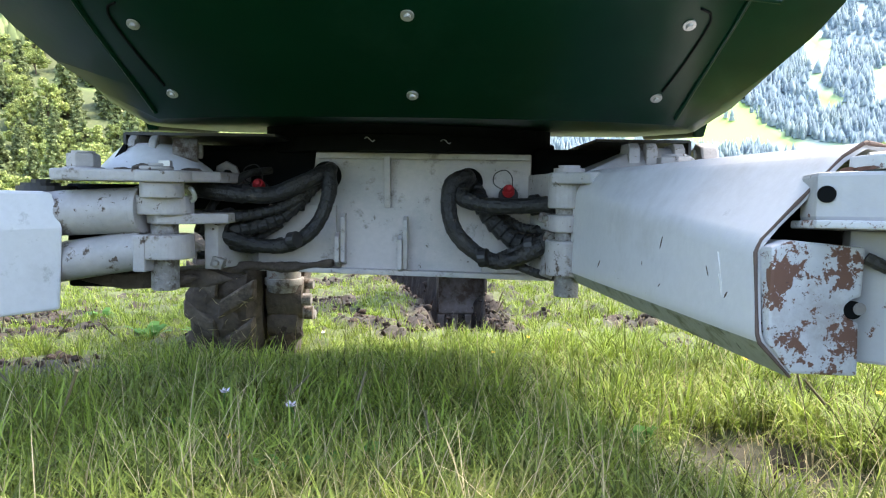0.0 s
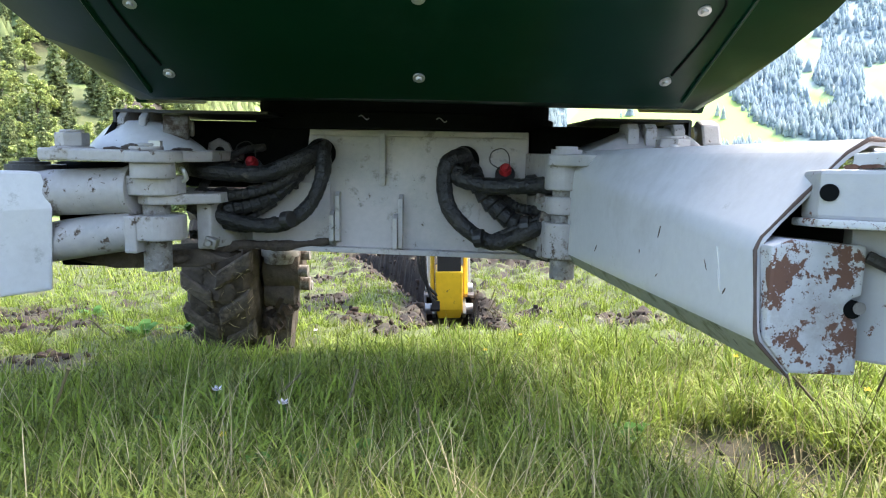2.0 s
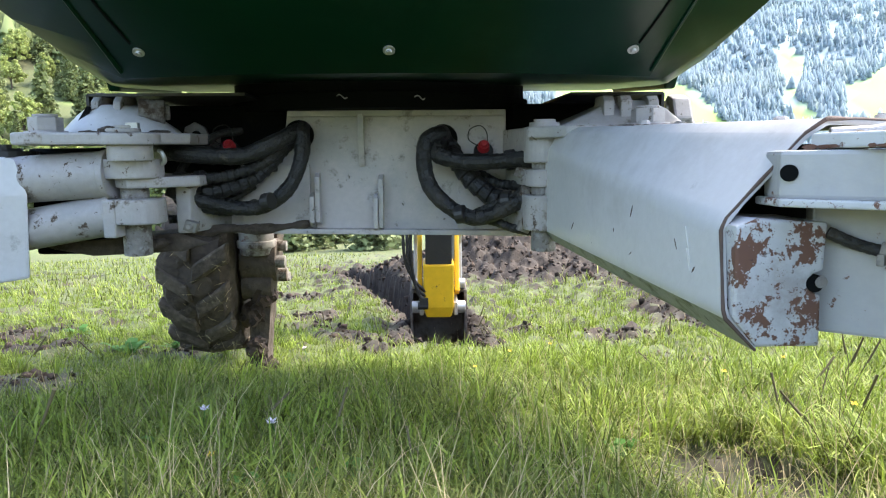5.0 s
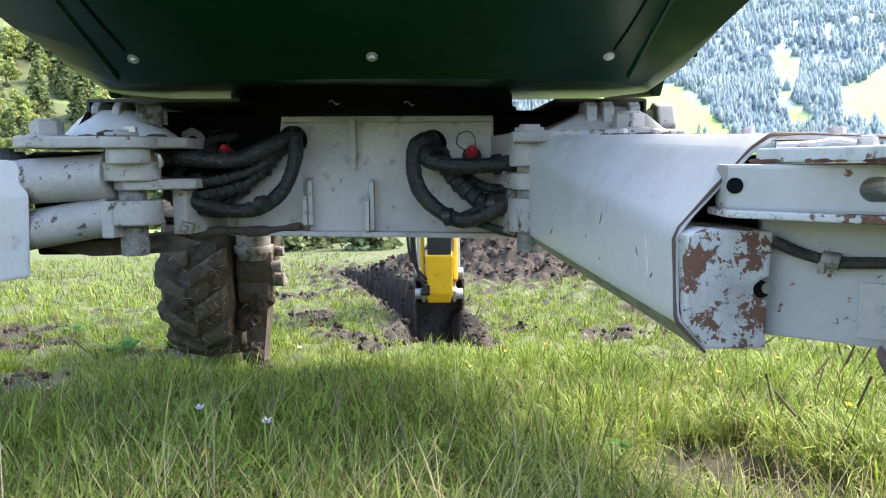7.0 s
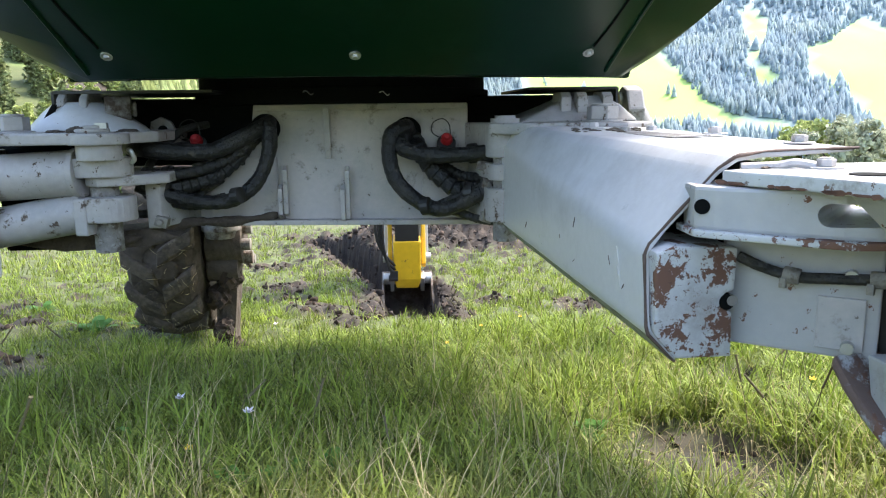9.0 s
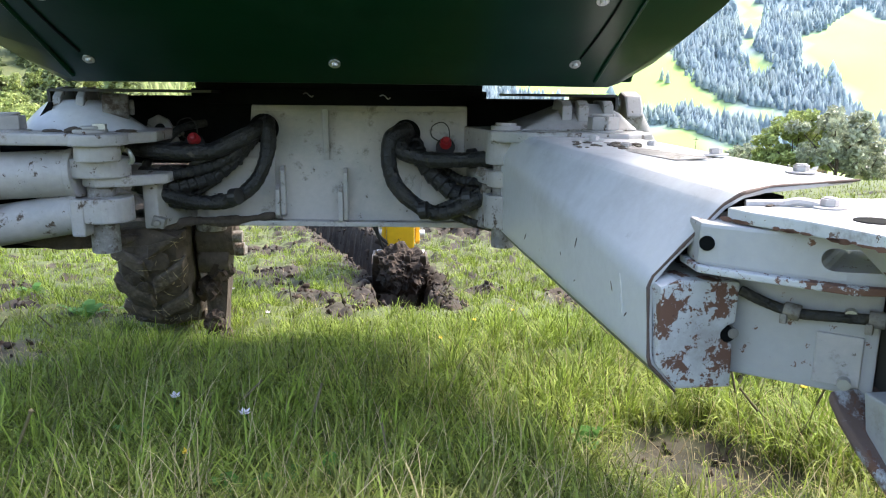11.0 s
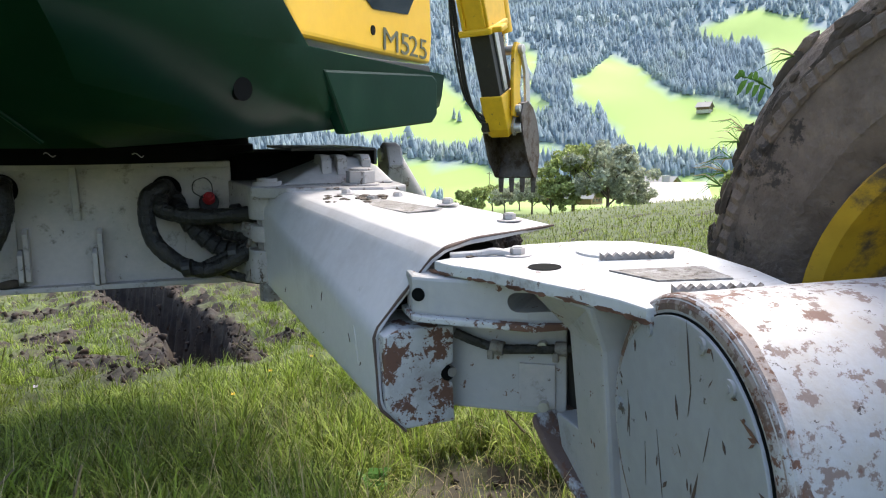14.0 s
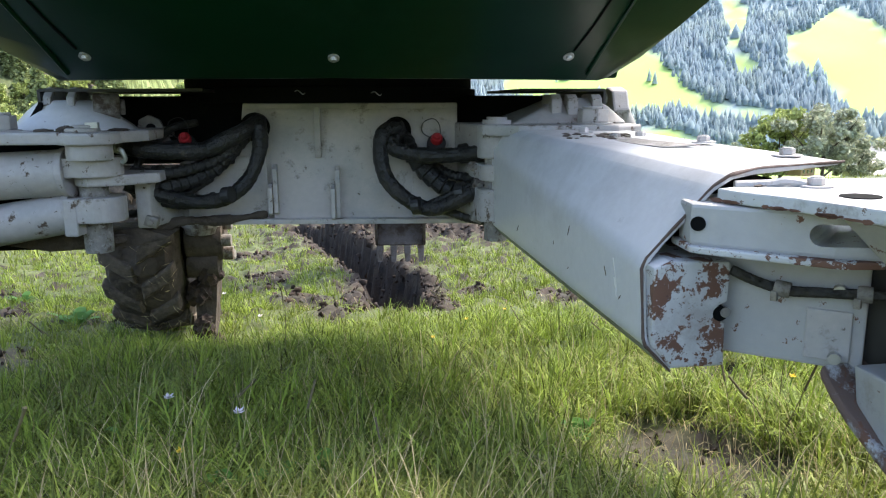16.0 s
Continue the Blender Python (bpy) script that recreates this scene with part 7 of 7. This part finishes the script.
farmhouse(-38.6, 66, 62, 5.6, 5.6, 2.6, 1.6, "low farmhouse with a pale sheet roof beyond the meadow", 1.7)
farmhouse(-30.6, 210, 20, 8, 9, 6, 3, "timber farmhouse on the valley floor")
farmhouse(-31.9, 190, 35, 8, 9, 5, 3, "timber farmhouse on the valley floor")
farmhouse(-41.1, 428, 30, 7, 7, 4, 2.4, "small timber barn on the mountain pasture")
farmhouse(-37.5, 150, 20, 8, 9, 4.5, 2.6, "plastered farmhouse among trees on the valley floor")


def power_pole(az, r, h):
    x, y = -math.sin(radians(az)) * r, math.cos(radians(az)) * r
    z = ground_z(x, y)
    root = thing("power_pole", (x, y, z), "slender grey timber power pole on the pasture", "pole", "power poles")
    part("shaft", cyl(bmesh.new(), (x, y, z - 0.5), (x, y, z + h), 0.22, 0.14, 8), bark_mat, root)
    part("crossarm", box(bmesh.new(), (x, y, z + h * 0.92), (2.4, 0.2, 0.2)), bark_mat, root)


power_pole(-17.3, 360, 13)
power_pole(-24.5, 330, 12)


def soil_clump(name, size, seed, label):
    bm = bmesh.new()
    bmesh.ops.create_icosphere(bm, subdivisions=5, radius=1.0)
    for v in bm.verts:
        q = v.co.copy()
        k = 1 + 0.30 * noise.noise(q * 1.6 + Vector((seed, 0, 0))) + 0.22 * noise.noise(q * 4 + Vector((0, seed, 0))) + 0.14 * noise.noise(q * 9 + Vector((0, 0, seed)))
        v.co = Vector((q.x * size[0], q.y * size[1], q.z * size[2])) * k
    ob = part(name, bm, soil_mat)
    return tagged(ob, label, "soil")


load = soil_clump("soil_load", (0.22, 0.2, 0.3), 3, "dark clods of wet soil carried by the bucket")
crumbs = soil_clump("soil_crumbs", (0.10, 0.10, 0.22), 8, "loose clods of soil dropping from the bucket")


# ---------------------------------------------------------------- motion
def at_time(t):
    """Chassis pose, swing and leg turn between two rows."""
    for a, b in zip(MACHINE, MACHINE[1:]):
        if t <= b[0] + 1e-6:
            k = (t - a[0]) / (b[0] - a[0])
            return a[1].lerp(b[1], k), a[2] + (b[2] - a[2]) * k, a[3].lerp(b[3], k)
    return MACHINE[-1][1:]


# seconds, bucket pin in the world, lean of the stick, turn of the stick, turn of the bucket
ARM = [
    (0.0, (0.159, 6.00, 0.218), 4, 0, -6), (0.5, (0.121, 6.00, 0.005), 4, 0, 25), (1.0, (0.085, 6.00, -0.300), 5, 0, 30), (1.5, (0.100, 6.00, -0.300), 5, 0, 30),
    (2.0, (0.115, 6.00, -0.300), 5, 0, 30), (2.5, (0.096, 6.00, -0.310), 5, 0, 30), (3.0, (0.096, 6.00, -0.304), 5, 0, 30), (3.5, (0.098, 6.00, -0.320), 5, 0, 30),
    (4.0, (0.095, 6.00, -0.313), 5, 0, 28), (4.6, (0.100, 5.40, -0.200), 5, 0, 15), (5.5, (0.130, 5.40, 0.100), 5, 0, 0), (6.5, (0.168, 6.00, 0.079), 4, 0, -5),
    (7.0, (0.159, 6.00, -0.022), 4, 0, -5), (7.5, (0.152, 6.00, -0.300), 3, 0, 20), (8.0, (0.088, 6.00, -0.260), 4, 0, 40), (8.5, (0.123, 6.00, -0.244), 5, 0, 55),
    (9.0, (0.107, 6.00, -0.150), 6, 0, 65), (10.2, (0.100, 5.80, -0.100), 10, 0, 95), (11.0, (0.120, 6.00, -0.060), 12, -2, 110), (11.5, (0.124, 6.00, 0.030), 12, -4, 112),
    (12.0, (1.050, 6.90, 0.750), 6, -14.6, 100), (12.5, (2.100, 6.90, 1.300), 14, -29, 45), (13.0, (2.840, 6.38, 1.560), 18, -47, 12), (13.5, (3.060, 6.28, 1.545), 22, -52, 4),
    (14.0, (3.085, 6.28, 1.430), 23, -52, -6), (14.5, (2.620, 6.45, 1.730), 22, -44, -6), (15.0, (1.600, 6.60, 1.400), 18, -20, 5), (15.5, (0.660, 6.30, 0.900), 3, -6.6, -5), (16.0, (0.195, 6.00, 0.606), 4, -2.3, -5),
]


def motions():
    up, leg_rows, whole, arm_rows, bucket_rows, load_rows, crumb_rows = [], [], [], [], [], [], []
    times = sorted({r[0] for r in MACHINE} | {r[0] for r in ARM})
    for t in times:
        m, s, l_ = at_time(t)
        body = m @ Matrix.Translation(BASE - CHASSIS)
        whole.append((t, body))
        up.append((t, Matrix.Translation(SWING - BASE) @ pose(0, 0, 0, 0, 0, s)))
        leg_rows.append((t, Matrix.Translation(HINGE - BASE) @ l_))
        row = [r for r in ARM if r[0] == t]
        if row:
            _, p, lean, turn, b = row[0]
            w = Matrix.Translation(p) @ pose(0, 0, 0, 0, 0, turn) @ pose(0, 0, 0, lean)
            arm_rows.append((t, body.inverted() @ w))
            bucket_rows.append((t, pose(0, 0, 0, -b)))
            bk = w @ pose(0, 0, 0, -b)
            load_rows.append((t, bk @ pose(0, 0.10, -0.42)))
    walk(excavator, whole)
    walk(upper, up)
    walk(rear_leg, leg_rows)
    walk(stick_ob, arm_rows)
    walk(bucket_ob, bucket_rows)
    walk(sleeve_ob, [(t, pose(0, 0, 0.27 + out)) for t, out in ((0.0, 0.27), (4.0, 0.30), (6.5, 0.42), (9.0, 0.42), (12.0, 0.44), (14.5, 0.46), (16.0, 0.44))])
    rest = pose(3.05, 6.3, ground_z(3.05, 6.3) + 0.08, 20, 0, 40)
    rest2 = pose(2.9, 6.15, ground_z(2.9, 6.15) + 0.05, 20, 0, 10)
    trench = pose(0.0, 4.9, ground_z(0.0, 4.9) + 0.06)
    early = [(0.0, trench), (9.0, trench)]
    scoop = [r for r in load_rows if 10.0 < r[0] < 13.3]
    walk(load, early + scoop + [(13.3, pose(3.0, 6.3, 1.05)), (13.6, pose(3.05, 6.3, 0.45, 30)), (13.8, rest), (16.0, rest)])
    walk(crumbs, early + [(t, m @ pose(0, 0, -0.06)) for t, m in scoop] + [(13.3, pose(2.95, 6.2, 0.80)), (13.5, pose(2.9, 6.15, 0.4, 20)), (13.7, rest2), (16.0, rest2)])


motions()
